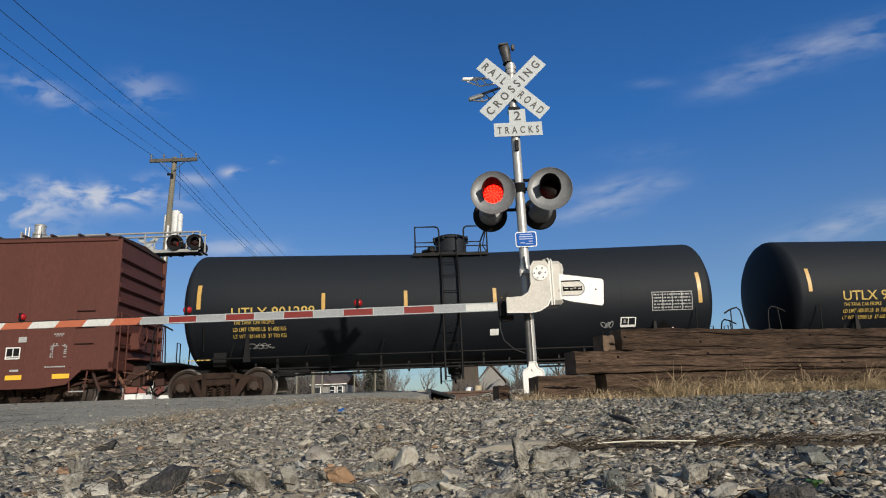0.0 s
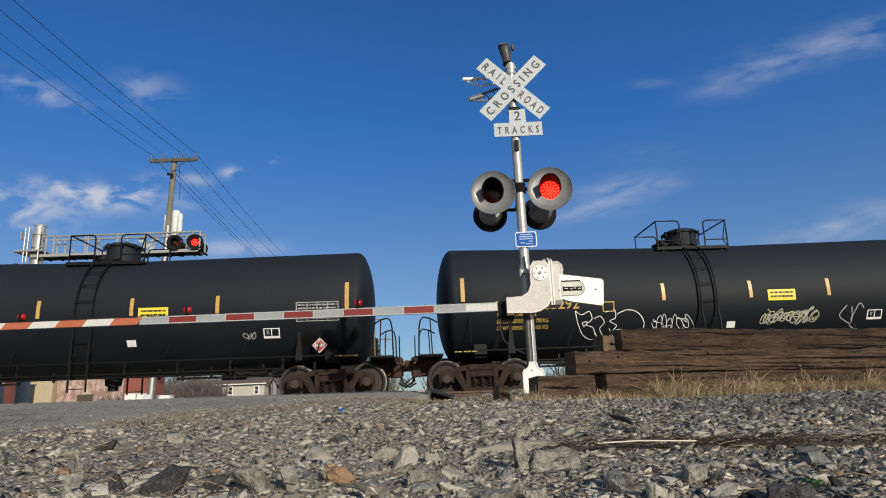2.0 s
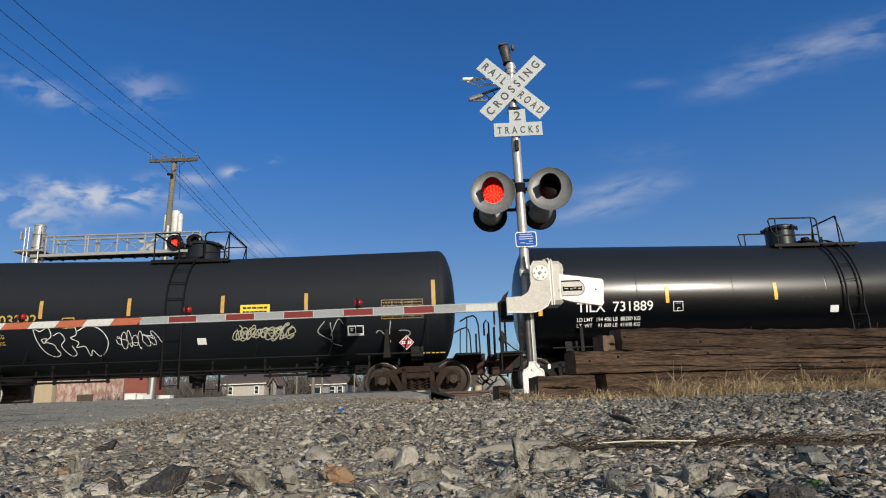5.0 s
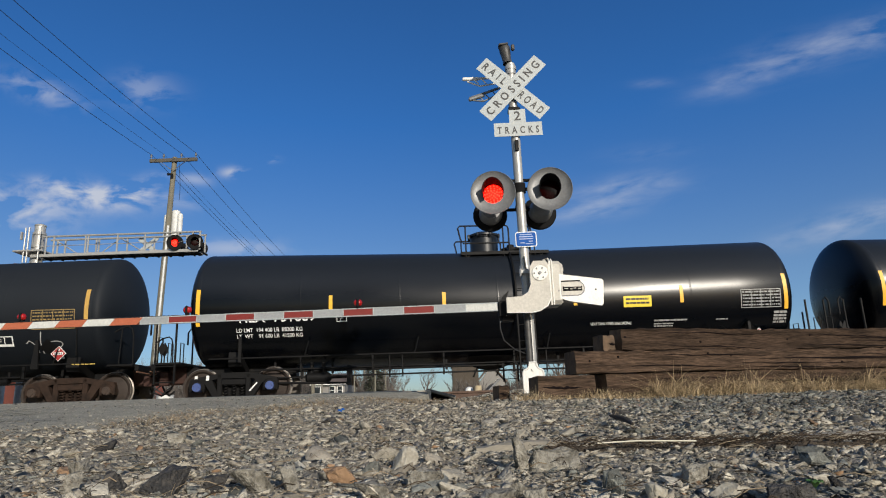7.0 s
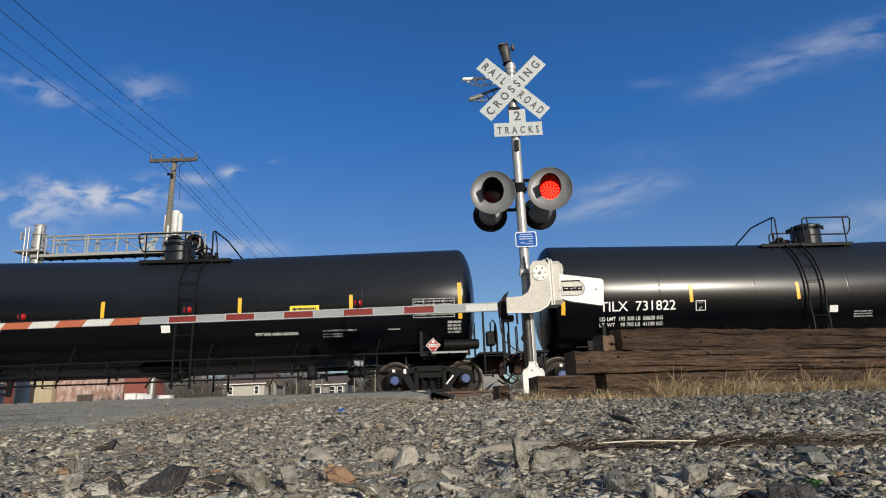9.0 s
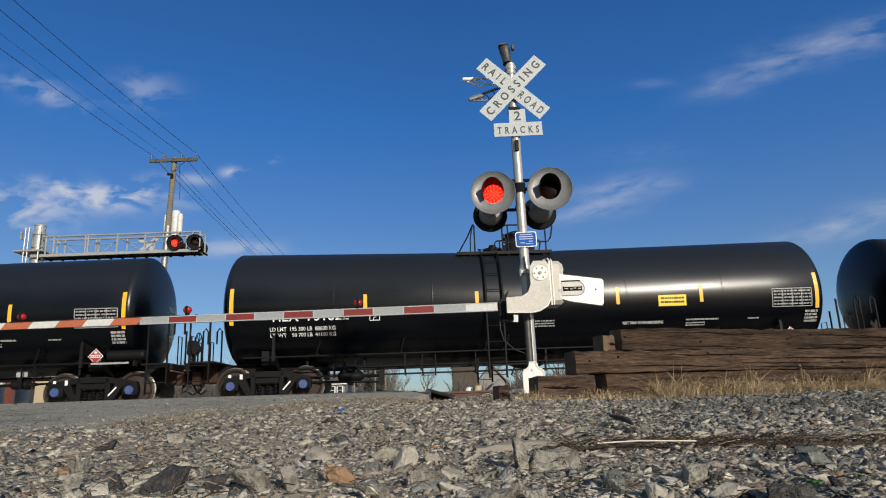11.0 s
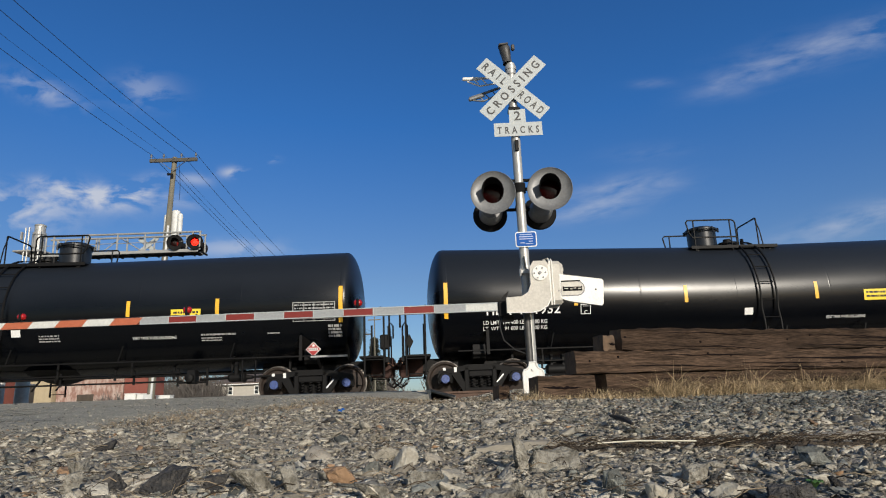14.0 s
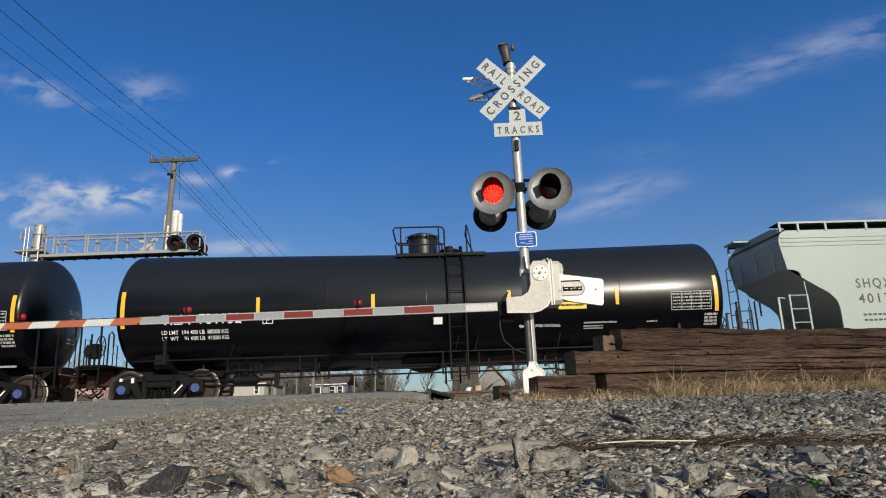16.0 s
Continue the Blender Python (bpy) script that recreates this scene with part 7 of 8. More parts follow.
build_house(-46.5, -39.6, 58, 0.25, 3.9, 9, BRICK_RED, "low red brick building with flat roof", [(-42, 1.6, 1.2, 1.4)], name="shop_building")
build_house(0.55, 3.5, 75, 0.25, 4.55, 7, SHED_BROWN, "tall brown weathered shed with flat roof", [], name="shed")
build_house(3.6, 6.5, 76, 0.25, 2.6, 6, SIDING_GREY, "weathered grey lean-to shed with pitched roof", [], 4.5, True, name="shed")
th = thing("outside_stair", pose(3.3, 74.2, 0.3), "grey steel stair up the side of the shed", "stair")
rise = Vector((2.5, 0, 2.6))
for dy in (-0.35, 0.35):
    part("stringer", Mesh().tube([(0, dy, 0.15), rise + Vector((0, dy, 0))], 0.11, 6), HEAD_GREY, th)
for q in range(11):
    part("tread", Mesh().box(rise * ((q + 0.5) / 11) + Vector((0, 0, 0.12)), (0.24, 0.7, 0.05)), TRIM, th)
th = thing("white_tank", pose(2.15, 68.0, 0.28), "small white plastic tank on the ground", "tank")
part("shell", Mesh().lathe([(0.0, 0.0), (0.42, 0.0), (0.45, 0.1), (0.45, 1.3), (0.36, 1.55), (0.12, 1.68), (0.0, 1.7)], pose(0, 0, 0), 18), TRIM, th)
th = thing("barrel", pose(3.0, 67.0, 0.28), "pale tan barrel standing on the ground", "barrel")
part("shell", Mesh().lathe([(0.0, 0.0), (0.36, 0.0), (0.42, 0.8), (0.36, 1.75), (0.0, 1.75)], pose(0, 0, 0), 18), STUCCO, th)

for x, y, w, h in ((-27.35, 57.4, 0.95, 0.95), (-26.3, 57.4, 0.85, 0.9), (-24.5, 57.4, 1.2, 0.7)):
    th = thing("utility_cabinet", pose(x, y, 0.28), "white metal utility cabinet on the verge", "utility cabinet", group="white cabinets")
    part("case", Mesh().box((0, 0, (h + 0.9) / 2), (w, 0.8, h + 0.9), b=0.03), TRIM, th)
    part("lid", Mesh().box((0, 0, h + 0.93), (w + 0.08, 0.9, 0.06), b=0.015), TRIM, th)
    part("vent", Mesh().box((0, -0.41, h + 0.3), (w * 0.35, 0.02, 0.3), b=0.005), HEAD_GREY, th)


def grow(m, tips, p, d, length, r, level, rng):
    n = 4
    pts, rs = [p], [r]
    for i in range(n):
        d = (d + Vector((rng.uniform(-1, 1), rng.uniform(-1, 1), rng.uniform(-0.4, 0.9))) * 0.16).normalized()
        p = p + d * length / n
        pts.append(p)
        rs.append(r * (1 - 0.55 * (i + 1) / n))
    m.tube(pts, rs, 6 if level < 2 else 4 if level < 3 else 3, caps=False)
    if level >= 4:
        return
    for i in range(rng.randint(3, 4) if level else 6):
        q = rng.randint(1, n) if level else rng.randint(2, n)
        a = rng.uniform(0, 6.28)
        side = Vector((math.cos(a), math.sin(a), rng.uniform(0.1, 0.9)))
        nd = (d * 0.55 + side * 0.75).normalized()
        grow(tips if level >= 1 else tips, tips, pts[q], nd, length * rng.uniform(0.5, 0.72), rs[q] * 0.6, level + 1, rng)


def build_tree(x, y, h, seed):
    rng = random.Random(seed)
    th = thing("bare_tree", pose(x, y, 0.2), "leafless winter tree with fine grey twigs", "tree", group="bare trees beyond the tracks")
    trunk, crown = Mesh(), Mesh()
    grow(trunk, crown, Vector((0, 0, 0)), Vector((0, 0, 1)), h * 0.42, h * 0.022, 0, rng)
    part("trunk", trunk, BARK, th)
    part("crown", crown, BARK, th)
    return th


TREES = [build_tree(0, 0, 9.0, s) for s in (3, 8, 21)]
spots = [(-27.6, 74, 1.0), (-6.0, 75, 0.55), (-5.4, 79, 0.6), (-31, 78, 1.0), (-27.5, 84, 1.15), (-46, 78, 1.2), (-40, 86, 1.3), (-35, 90, 1.2), (-52, 90, 1.4), (1.5, 84, 1.0), (4.5, 78, 0.9), (9, 88, 1.2), (-3.2, 92, 0.9), (-17, 88, 0.95), (-22, 96, 1.0), (14, 82, 1.1), (24, 90, 1.3), (38, 88, 1.2), (-9, 100, 1.0), (6.5, 100, 1.1)]
for i, (x, y, s) in enumerate(spots):
    m = Matrix.Translation((x, y, 0.2)) @ pose(0, 0, 0, 0, 0, i * 77)
    if i < 3:
        TREES[i].matrix_basis = m
        t = TREES[i]
    else:
        t = copy_thing(TREES[i % 3], m)
    t.scale = (s, s, s)


def build_conifer(x, y, h, seed):
    rng = random.Random(seed)
    th = thing("conifer", pose(x, y, 0.2), "dark evergreen conifer with drooping branches", "tree")
    part("trunk", Mesh().tube([(0, 0, 0), (0, 0, h)], [0.2, 0.03], 8), BARK, th)
    m = Mesh()
    for i in range(1500):
        q = rng.random() ** 0.8
        z = 0.8 + (h - 0.8) * q
        reach = (h - z) * 0.19 + 0.15
        a, r = rng.uniform(0, 6.28), rng.uniform(0.25, 1.0)
        c = Vector((math.cos(a) * reach * r, math.sin(a) * reach * r, z - 0.35 * reach * r))
        d = Vector((math.cos(a), math.sin(a), -0.45)).normalized()
        s = Vector((-math.sin(a), math.cos(a), 0)) * rng.uniform(0.06, 0.12)
        l = rng.uniform(0.2, 0.45)
        m.add([c - s, c + s, c + d * l + s * 0.2, c + d * l - s * 0.2, c + d * l * 0.5 + Vector((0, 0, -0.06))], [(0, 1, 4), (1, 2, 4), (2, 3, 4), (3, 0, 4)])
    part("crown", m, NEEDLES, th)


build_conifer(-7.3, 66, 7.0, 5)
for x, y, h in ((-13.7, 60, 8.0), (-11.4, 60, 9.0), (-8.75, 62, 8.5), (-6.8, 62, 8.5), (-6.2, 66, 7.0)):
    th = thing("line_pole", pose(x, y, 0.2), "slim weathered wooden pole", "pole", group="slim poles")
    part("shaft", Mesh().tube([(0, 0, 0), (0, 0, h)], [0.075, 0.05], 10), POLE_WOOD, th)
    part("crossarm", Mesh().box((0, -0.1, h - 0.3), (1.2, 0.08, 0.1)), POLE_WOOD, th)


def build_brush(count, x0, x1, y0, deep, low, high, seed, label, even=False):
    """A ragged belt of leafless scrub along the far side."""
    rng = random.Random(seed)
    m = Mesh()
    for _ in range(count):
        x = rng.uniform(x0, x1)
        y = y0 + rng.uniform(0, deep)
        wood = 1.0 if even or x / y < -0.085 else 0.26 if x / y < -0.04 else 0.16 if x / y < 0.018 else 0.45 if x / y < 0.11 else 0.8
        h = rng.uniform(low, high) * wood * (0.75 + 0.4 * math.sin(x * 0.23) ** 2)
        lean = Vector((rng.uniform(-0.4, 0.4), rng.uniform(-0.3, 0.3), 1)) * h
        p = Vector((x, y, 0.2))
        w = rng.uniform(0.03, 0.09)
        m.add([p + Vector((-w, 0, 0)), p + Vector((w, 0, 0)), p + lean, p + lean * 0.5 + Vector((0, w, 0))], [(0, 1, 3), (1, 2, 3), (2, 0, 3)])
        for _ in range(5):
            q = p + lean * rng.uniform(0.25, 0.85)
            t = q + Vector((rng.uniform(-0.9, 0.9), rng.uniform(-0.4, 0.4), rng.uniform(0.3, 1.2)))
            m.add([q, q + Vector((w, 0, 0.02)), t, q + Vector((0, w, 0))], [(0, 1, 2), (1, 3, 2), (3, 0, 2)])
    tagged(part("brush", m, BRUSH, smooth=0), label, "scrub", kind="stuff")


build_brush(17000, -95, 85, 78, 26, 1.5, 6.6, 12, "belt of leafless grey-brown scrub")
build_brush(1100, -29.3, -23.4, 64, 5, 1.6, 4.2, 5, "thicket of leafless grey scrub between the houses", True)
build_brush(70, 0.4, 3.6, 72, 1.0, 1.2, 3.6, 7, "thin leafless scrub before the brown shed", True)
build_brush(90, -31.5, -26.0, 59.2, 0.9, 0.8, 2.6, 6, "thin leafless scrub before the brick wall", True)

# ---------------------------------------------------------------- crossing surface
CONCRETE = material("worn_crossing_panel", (0.365, 0.325, 0.262), 0.85, dirt=(0.25, 0.22, 0.175), dirt_amount=0.6, scale=2, fine=90, bump=0.3, bump_scale=60)
FLAP = material("dusty_black_rubber", (0.19, 0.178, 0.155), 0.9, dirt=(0.10, 0.094, 0.085), dirt_amount=0.8, scale=6, bump=0.2)


def build_panels():
    top = RAIL + 0.085
    for i in range(5):
        x = -0.98 - i * 2.42
        th = thing("concrete_pavement", NEAR_TRACK @ pose(x, 0, 0.0), "worn grey concrete slabs of the level crossing", "pavement slab", group="panels of the level crossing", kind="structure")
        part("slab", Mesh().box((0, 0, top - 0.1), (2.4, 1.28, 0.20), b=0.02), CONCRETE, th)
        part("slab", Mesh().box((0, -1.45, top - 0.1), (2.4, 1.25, 0.20), b=0.02), CONCRETE, th)
    th = thing("edge_flap", NEAR_TRACK @ pose(0.40, -1.4, top - 0.062, 0, 16, 0), "dusty grey rubber edge flap at the end of crossing slabs", "edge flap")
    part("flap", Mesh().box((0, 0, 0), (0.50, 1.3, 0.05), b=0.01), FLAP, th)


build_panels()

# ---------------------------------------------------------------- stones
STONE_KINDS = [STONE_MAT, STONE_BLUE,
               material("brown_sandstone", (0.30, 0.185, 0.105), 0.9, dirt=(0.21, 0.135, 0.08), dirt_amount=0.8, scale=14, fine=100, bump=0.5, bump_scale=60, spread=0.4, island=True),
               material("pale_quartz", (0.375, 0.352, 0.298), 0.8, spec=0.3, dirt=(0.24, 0.215, 0.17), dirt_amount=0.9, scale=40, fine=220, bump=0.4, bump_scale=60, spread=0.2, island=True),
               material("dark_slag", (0.04, 0.04, 0.042), 0.8, spec=0.3, dirt=(0.11, 0.10, 0.088), dirt_amount=0.9, scale=60, fine=260, bump=0.9, bump_scale=150, spread=0.4, island=True),
               material("earthy_grit", (0.265, 0.240, 0.198), 0.95, spec=0.2, dirt=(0.165, 0.145, 0.116), dirt_amount=0.9, scale=30, fine=220, bump=0.5, bump_scale=120, spread=0.5, island=True)]


def weather(bm, size, seed, cuts, amount):
    """Breaks up the faces of a stone with small chips and dents."""
    bmesh.ops.subdivide_edges(bm, edges=bm.edges[:], cuts=cuts, use_grid_fill=True)
    bmesh.ops.triangulate(bm, faces=bm.faces[:])
    for v in bm.verts:
        q = v.co / size
        v.co += v.normal * size * amount * (noise.noise(q * 3.1 + Vector((seed, 0, 0))) + 0.6 * noise.noise(q * 8.0 + Vector((0, seed, 0))))


def hull(n, seed, flat=0.7, rough=False):
    """An angular broken stone, about one unit across."""
    rng = np.random.default_rng(seed)
    p = rng.uniform(-0.5, 0.5, (n, 3))
    ax = rng.integers(0, 3, n)
    p[np.arange(n), ax] = np.sign(p[np.arange(n), ax]) * rng.uniform(0.36, 0.5, n)
    p *= (1.0, rng.uniform(0.55, 1.0), flat)
    p[:, 0] += p[:, 2] * rng.uniform(-0.6, 0.6)
    bm = bmesh.new()
    vs = [bm.verts.new(q) for q in p]
    bmesh.ops.convex_hull(bm, input=vs)
    for v in [v for v in bm.verts if not v.link_faces]:
        bm.verts.remove(v)
    bm.verts.index_update()
    if rough:
        bmesh.ops.triangulate(bm, faces=bm.faces[:])
        weather(bm, 1.0, seed, 1, 0.05)
        bm.verts.index_update()
    out = np.array([v.co[:] for v in bm.verts]), np.array([[v.index for v in f.verts] for f in bm.faces])
    bm.free()
    return out


def scatter(name, label, spots, sizes, kinds, detail, seed, lift=0.0):
    """Many stones in one mesh: spots (x, y), sizes, material slots."""
    rng = np.random.default_rng(seed)
    shapes = [hull(detail + i % 4, seed * 100 + i, rng.uniform(0.15, 0.40), detail > 12) for i in range(24)]
    V, Fc, K, o = [], [], [], 0
    zz = ground_z(spots[:, 0], spots[:, 1]) + lift
    for (x, y), z, s, k in zip(spots, zz, sizes, kinds):
        v, f = shapes[rng.integers(24)]
        a, t, u = rng.uniform(0, 6.28), rng.normal(0, 0.30), rng.normal(0, 0.30)
        rot = np.array(Euler((t, u, a)).to_matrix())
        w = (v * s * rng.uniform(0.8, 1.25, 3)) @ rot.T + (x, y, z + s * rng.uniform(-0.17, 0.08))
        V.append(w), Fc.append(f + o), K.append(np.full(len(f), k))
        o += len(v)
    V, Fc, K = np.concatenate(V), np.concatenate(Fc), np.concatenate(K)
    me = bpy.data.meshes.new(name)
    me.vertices.add(len(V)), me.loops.add(Fc.size), me.polygons.add(len(Fc))
    me.vertices.foreach_set("co", V.ravel())
    me.loops.foreach_set("vertex_index", Fc.ravel())
    me.polygons.foreach_set("loop_start", np.arange(len(Fc)) * 3)
    me.polygons.foreach_set("material_index", K)
    for mt in STONE_KINDS:
        me.materials.append(mt)
    me.update(calc_edges=True)
    me.validate()
    tagged(new(name, me), label, "gravel", kind="stuff")


def stone_field(n, y0, y1, mean, seed, power=1.0):
    """Random spots in the wedge before the lens, off the asphalt; sizes and kinds by place."""
    rng = np.random.default_rng(seed)
    y = y0 + (y1 - y0) * rng.random(n) ** power
    x = rng.uniform(-1, 1, n) * (0.74 * y + 0.35)
    s = mean * np.exp(rng.normal(0, 0.38, n))
    edge = road_edge(y) + 0.15 * np.sin(y * 7) + rng.normal(0.06, 0.20, n)
    # trodden soil shows between the stones beside the road
    bare = 0.3 * smooth(0.05, -0.25, x / y) * smooth(1.6, 2.6, y)
    keep = (x > edge) & (rng.random(n) > bare)
    x, y, s = x[keep], y[keep], s[keep]
    r = rng.random(len(x))
    blue = smooth(0.1, 0.42, x / y) * smooth(3.0, 5.0, y) * 0.75 + 0.16 + 0.2 * smooth(0.1, 0.5, x / y)
    k = np.where(r < blue, 1, 0)
    r2 = rng.random(len(x))
    k = np.where(r2 < 0.008, 2, k)
    k = np.where((r2 > 0.025) & (r2 < 0.06), 3, k)
    k = np.where((r2 > 0.06) & (r2 < np.where(x < 0.1 * y, 0.26, 0.18)), 5, k)
    k = np.where(r2 > 0.965, 4, k)
    return np.stack([x, y], 1), s, k


GRAVEL = "loose angular crushed stone, beige and blue-grey"
scatter("gravel", GRAVEL, *stone_field(14000, 0.95, 2.5, 0.0255, 1), 7, 1)
scatter("gravel", GRAVEL, *stone_field(28000, 2.3, 5.0, 0.0275, 2), 7, 2)
scatter("gravel", GRAVEL, *stone_field(32000, 4.6, 10.5, 0.033, 3, 0.9), 7, 3)


def single_stones():
    """The larger stones of the nearest stretch, each a piece of its own on the ground."""
    rng = np.random.default_rng(44)
    spots, sizes, kinds = stone_field(620, 1.0, 3.0, 0.044, 4)
    near = (spots[:, 1] < 2.2) & (np.arange(len(spots)) < 520)
    made = {}
    for (x, y), size, k in zip(spots[near], sizes[near], kinds[near]):
        i = int(rng.integers(16))
        if (i, k) not in made:
            v, f = hull(16 + i % 4, 400 + i, 0.15 + 0.25 * i / 15, True)
            me = bpy.data.meshes.new("stone")
            me.from_pydata((v * 0.044).tolist(), [], f.tolist())
            me.materials.append(STONE_KINDS[k])
            made[i, k] = me
        ob = new("stone", made[i, k])
        ob.parent = GROUND_BED
        ob.location = (x, y, float(ground_z(x, y)) + size * rng.uniform(-0.17, 0.08))
        ob.rotation_euler = (rng.normal(0, 0.3), rng.normal(0, 0.3), rng.uniform(0, 6.28))
        ob.scale = [float(size / 0.044 * q) for q in rng.uniform(0.8, 1.25, 3)]
    scatter("broken_stone", "larger broken stones among the gravel", spots[~near], sizes[~near], kinds[~near], 16, 4)


single_stones()
scatter("broken_stone", "larger broken stones among the gravel", *stone_field(2300, 2.8, 7.5, 0.050, 5), 13, 5)


def grit(n, y0, y1, size, seed, lift):
    spots, s, k = stone_field(n, y0, y1, size, seed)
    k = np.where(np.random.default_rng(seed).random(len(k)) < 0.62, 5, k)
    scatter("grit", "fine earthy grit between the gravel stones", spots, s, k, 6, seed, lift)


def outer_bed():
    """The gravel goes on beside and behind the lens, more thinly."""
    rng = np.random.default_rng(19)
    n = 36000
    x, y = rng.uniform(-2.9, 7.5, n), rng.uniform(-3.0, 9.0, n)
    keep = (np.abs(x) > 0.74 * y + 0.3) & (np.hypot(x, y) > 0.5) & (x > road_edge(y) + 0.1)
    x, y = x[keep], y[keep]
    s = 0.032 * np.exp(rng.normal(0, 0.35, len(x)))
    scatter("gravel", GRAVEL, np.stack([x, y], 1), s, np.where(rng.random(len(x)) < 0.6, 0, 1), 8, 19)


outer_bed()
grit(15000, 0.95, 2.6, 0.0078, 41, 0.004)
grit(16000, 2.5, 6.0, 0.0105, 42, 0.006)


def road_grit():
    rng = np.random.default_rng(6)
    n = 13000
    y = rng.uniform(3.0, 10.5, n)
    x = road_edge(y) - np.abs(rng.normal(0, 1.7, n))
    s = 0.011 * np.exp(rng.normal(0, 0.5, n))
    scatter("road_grit", "loose grit strewn on the edge of the asphalt", np.stack([x, y], 1), s, np.where(rng.random(n) < 0.9, 0, 2), 7, 6, 0.016)


def ballast_bed():
    rng = np.random.default_rng(9)
    n = 7000
    x, y = rng.uniform(0.0, 9.0, n), rng.uniform(9.5, 15.2, n)
    s = 0.055 * np.exp(rng.normal(0, 0.3, n))
    k = np.where(rng.random(n) < 0.5, 0, np.where(rng.random(n) < 0.5, 3, 1))
    scatter("ballast", "pale crushed ballast along the near track", np.stack([x, y], 1), s, k, 8, 9, (0.01 + 0.11 * smooth(0.0, 1.3, x)) * smooth(9.5, 10.6, y))


road_grit()


def road_specks():
    rng = np.random.default_rng(61)
    n = 9000
    y = rng.uniform(4.0, 11.0, n)
    x = road_edge(y) - 6.5 * rng.random(n) ** 1.5
    s = 0.009 * np.exp(rng.normal(0, 0.5, n))
    kind = rng.random(n)
    scatter("road_grit", "loose grit strewn over the worn asphalt", np.stack([x, y], 1), s, np.where(kind < 0.5, 0, np.where(kind < 0.7, 4, 3)), 6, 61, 0.034)


road_specks()


# thin dark sheets laid on the road as painted shadow streaks
def shadow_streaks():
    for x, y, l, w, seed in ((-4.05, 5.9, 0.55, 0.07, 1), (-3.55, 5.0, 0.75, 0.06, 2), (-4.3, 6.6, 0.5, 0.05, 3), (-2.6, 7.4, 0.3, 0.04, 4)):
        rng = random.Random(seed)
        top, foot = [], []
        for i in range(14):
            u = i / 13
            c = 0.02 * math.sin(u * 5 + seed)
            half = w * (0.15 + math.sin(math.pi * u)) * rng.uniform(0.6, 1.0)
            top.append((x - l + 2 * l * u, y + c + half))
            foot.append((x - l + 2 * l * u, y + c - half))
        rows = [[(a[0], a[1] + (b[1] - a[1]) * q, float(ground_z(a[0], a[1])) + 0.036) for q in (0, 0.5, 1)] for a, b in zip(top, foot)]
        tagged(part("shadow_streak", Mesh().grid(rows), STREAK_SHADE, smooth=0), "thin dark streak painted on worn asphalt for a shadow", "tar streak", group="tar streaks on the road")


# shadow colour of the streaks on the road
STREAK_SHADE = material("painted_streak_shade", (0.075, 0.07, 0.062), 0.9, dirt=(0.16, 0.15, 0.13), dirt_amount=0.8, scale=12, bump=0.4)
shadow_streaks()
ballast_bed()


def build_stone(x, y, w, h, deep, kind, label, turn=0, tilt=0, seed=1):
    """A broken stone whose near foot is at x, y; w and h as seen from the front."""
    v, f = hull(15, seed, 1.0)
    v = v / (v.max(0) - v.min(0))
    v = (v - (v.max(0) + v.min(0)) / 2) * (w, w * deep, h * 1.3)
    ob = part("stone", Mesh().add(v, [tuple(int(i) for i in q) for q in f]), STONE_KINDS[kind], smooth=0)
    bm = bmesh.new()
    bm.from_mesh(ob.data)
    size = max(w, h)
    bmesh.ops.bevel(bm, geom=bm.edges[:], offset=size * 0.012, segments=1, affect="EDGES")
    weather(bm, size, seed, 3, 0.045)
    bm.to_mesh(ob.data)
    bm.free()
    ob.data.polygons.foreach_set("use_smooth", [True] * len(ob.data.polygons))
    ob.data.set_sharp_from_angle(angle=radians(18))
    y += w * deep / 2
    ob.matrix_basis = pose(x, y, float(ground_z(x, y)) + h * 0.33, tilt, 0, turn)
    return tagged(ob, label, "stone", group="larger stones in the gravel")


IN = " lying in crushed gravel"
WEATHERED = material("weathered_limestone", (0.27, 0.255, 0.218), 0.92, spec=0.25, dirt=(0.14, 0.128, 0.104), dirt_amount=1.0, scale=34, fine=240, bump=0.9, bump_scale=110, contrast=1.5, spread=0.3, island=True, grit=0.35)
STONE_KINDS.append(WEATHERED)
build_stone(-0.726, 1.690, 0.127, 0.072, 0.6, 4, "large black slag stone" + IN, 6, 0, 4)
build_stone(-0.897, 1.80, 0.064, 0.050, 0.8, 4, "small black slag stone" + IN, 30, 0, 5)
build_stone(-0.617, 1.764, 0.078, 0.040, 0.7, 4, "flat dark slag stone" + IN, 12, 0, 6)
build_stone(-1.173, 2.124, 0.066, 0.050, 0.8, 6, "grey angular stone" + IN, 50, 0, 7)
build_stone(-0.992, 1.756, 0.060, 0.055, 0.8, 6, "grey angular stone" + IN, 20, 0, 8)
build_stone(-0.305, 1.845, 0.112, 0.042, 0.6, 2, "orange-brown broken sandstone slab" + IN, 6, -8, 9)
build_stone(-0.143, 2.052, 0.078, 0.066, 0.8, 3, "pale whitish broken stone" + IN, 20, 0, 1)
build_stone(-0.069, 1.749, 0.096, 0.042, 0.7, 6, "grey flat stone" + IN, 10, 0, 10)
build_stone(-0.418, 1.756, 0.062, 0.062, 0.7, 6, "upright grey-beige stone" + IN, 15, 0, 11)
build_stone(-0.511, 1.726, 0.118, 0.060, 0.6, 6, "beige weathered limestone lump" + IN, 6, 0, 13)
build_stone(-0.184, 1.576, 0.091, 0.045, 0.8, 6, "flat grey stone" + IN, 25, 0, 14)
build_stone(-0.242, 1.983, 0.067, 0.038, 0.7, 1, "dark blue-grey stone" + IN, 10, 0, 15)
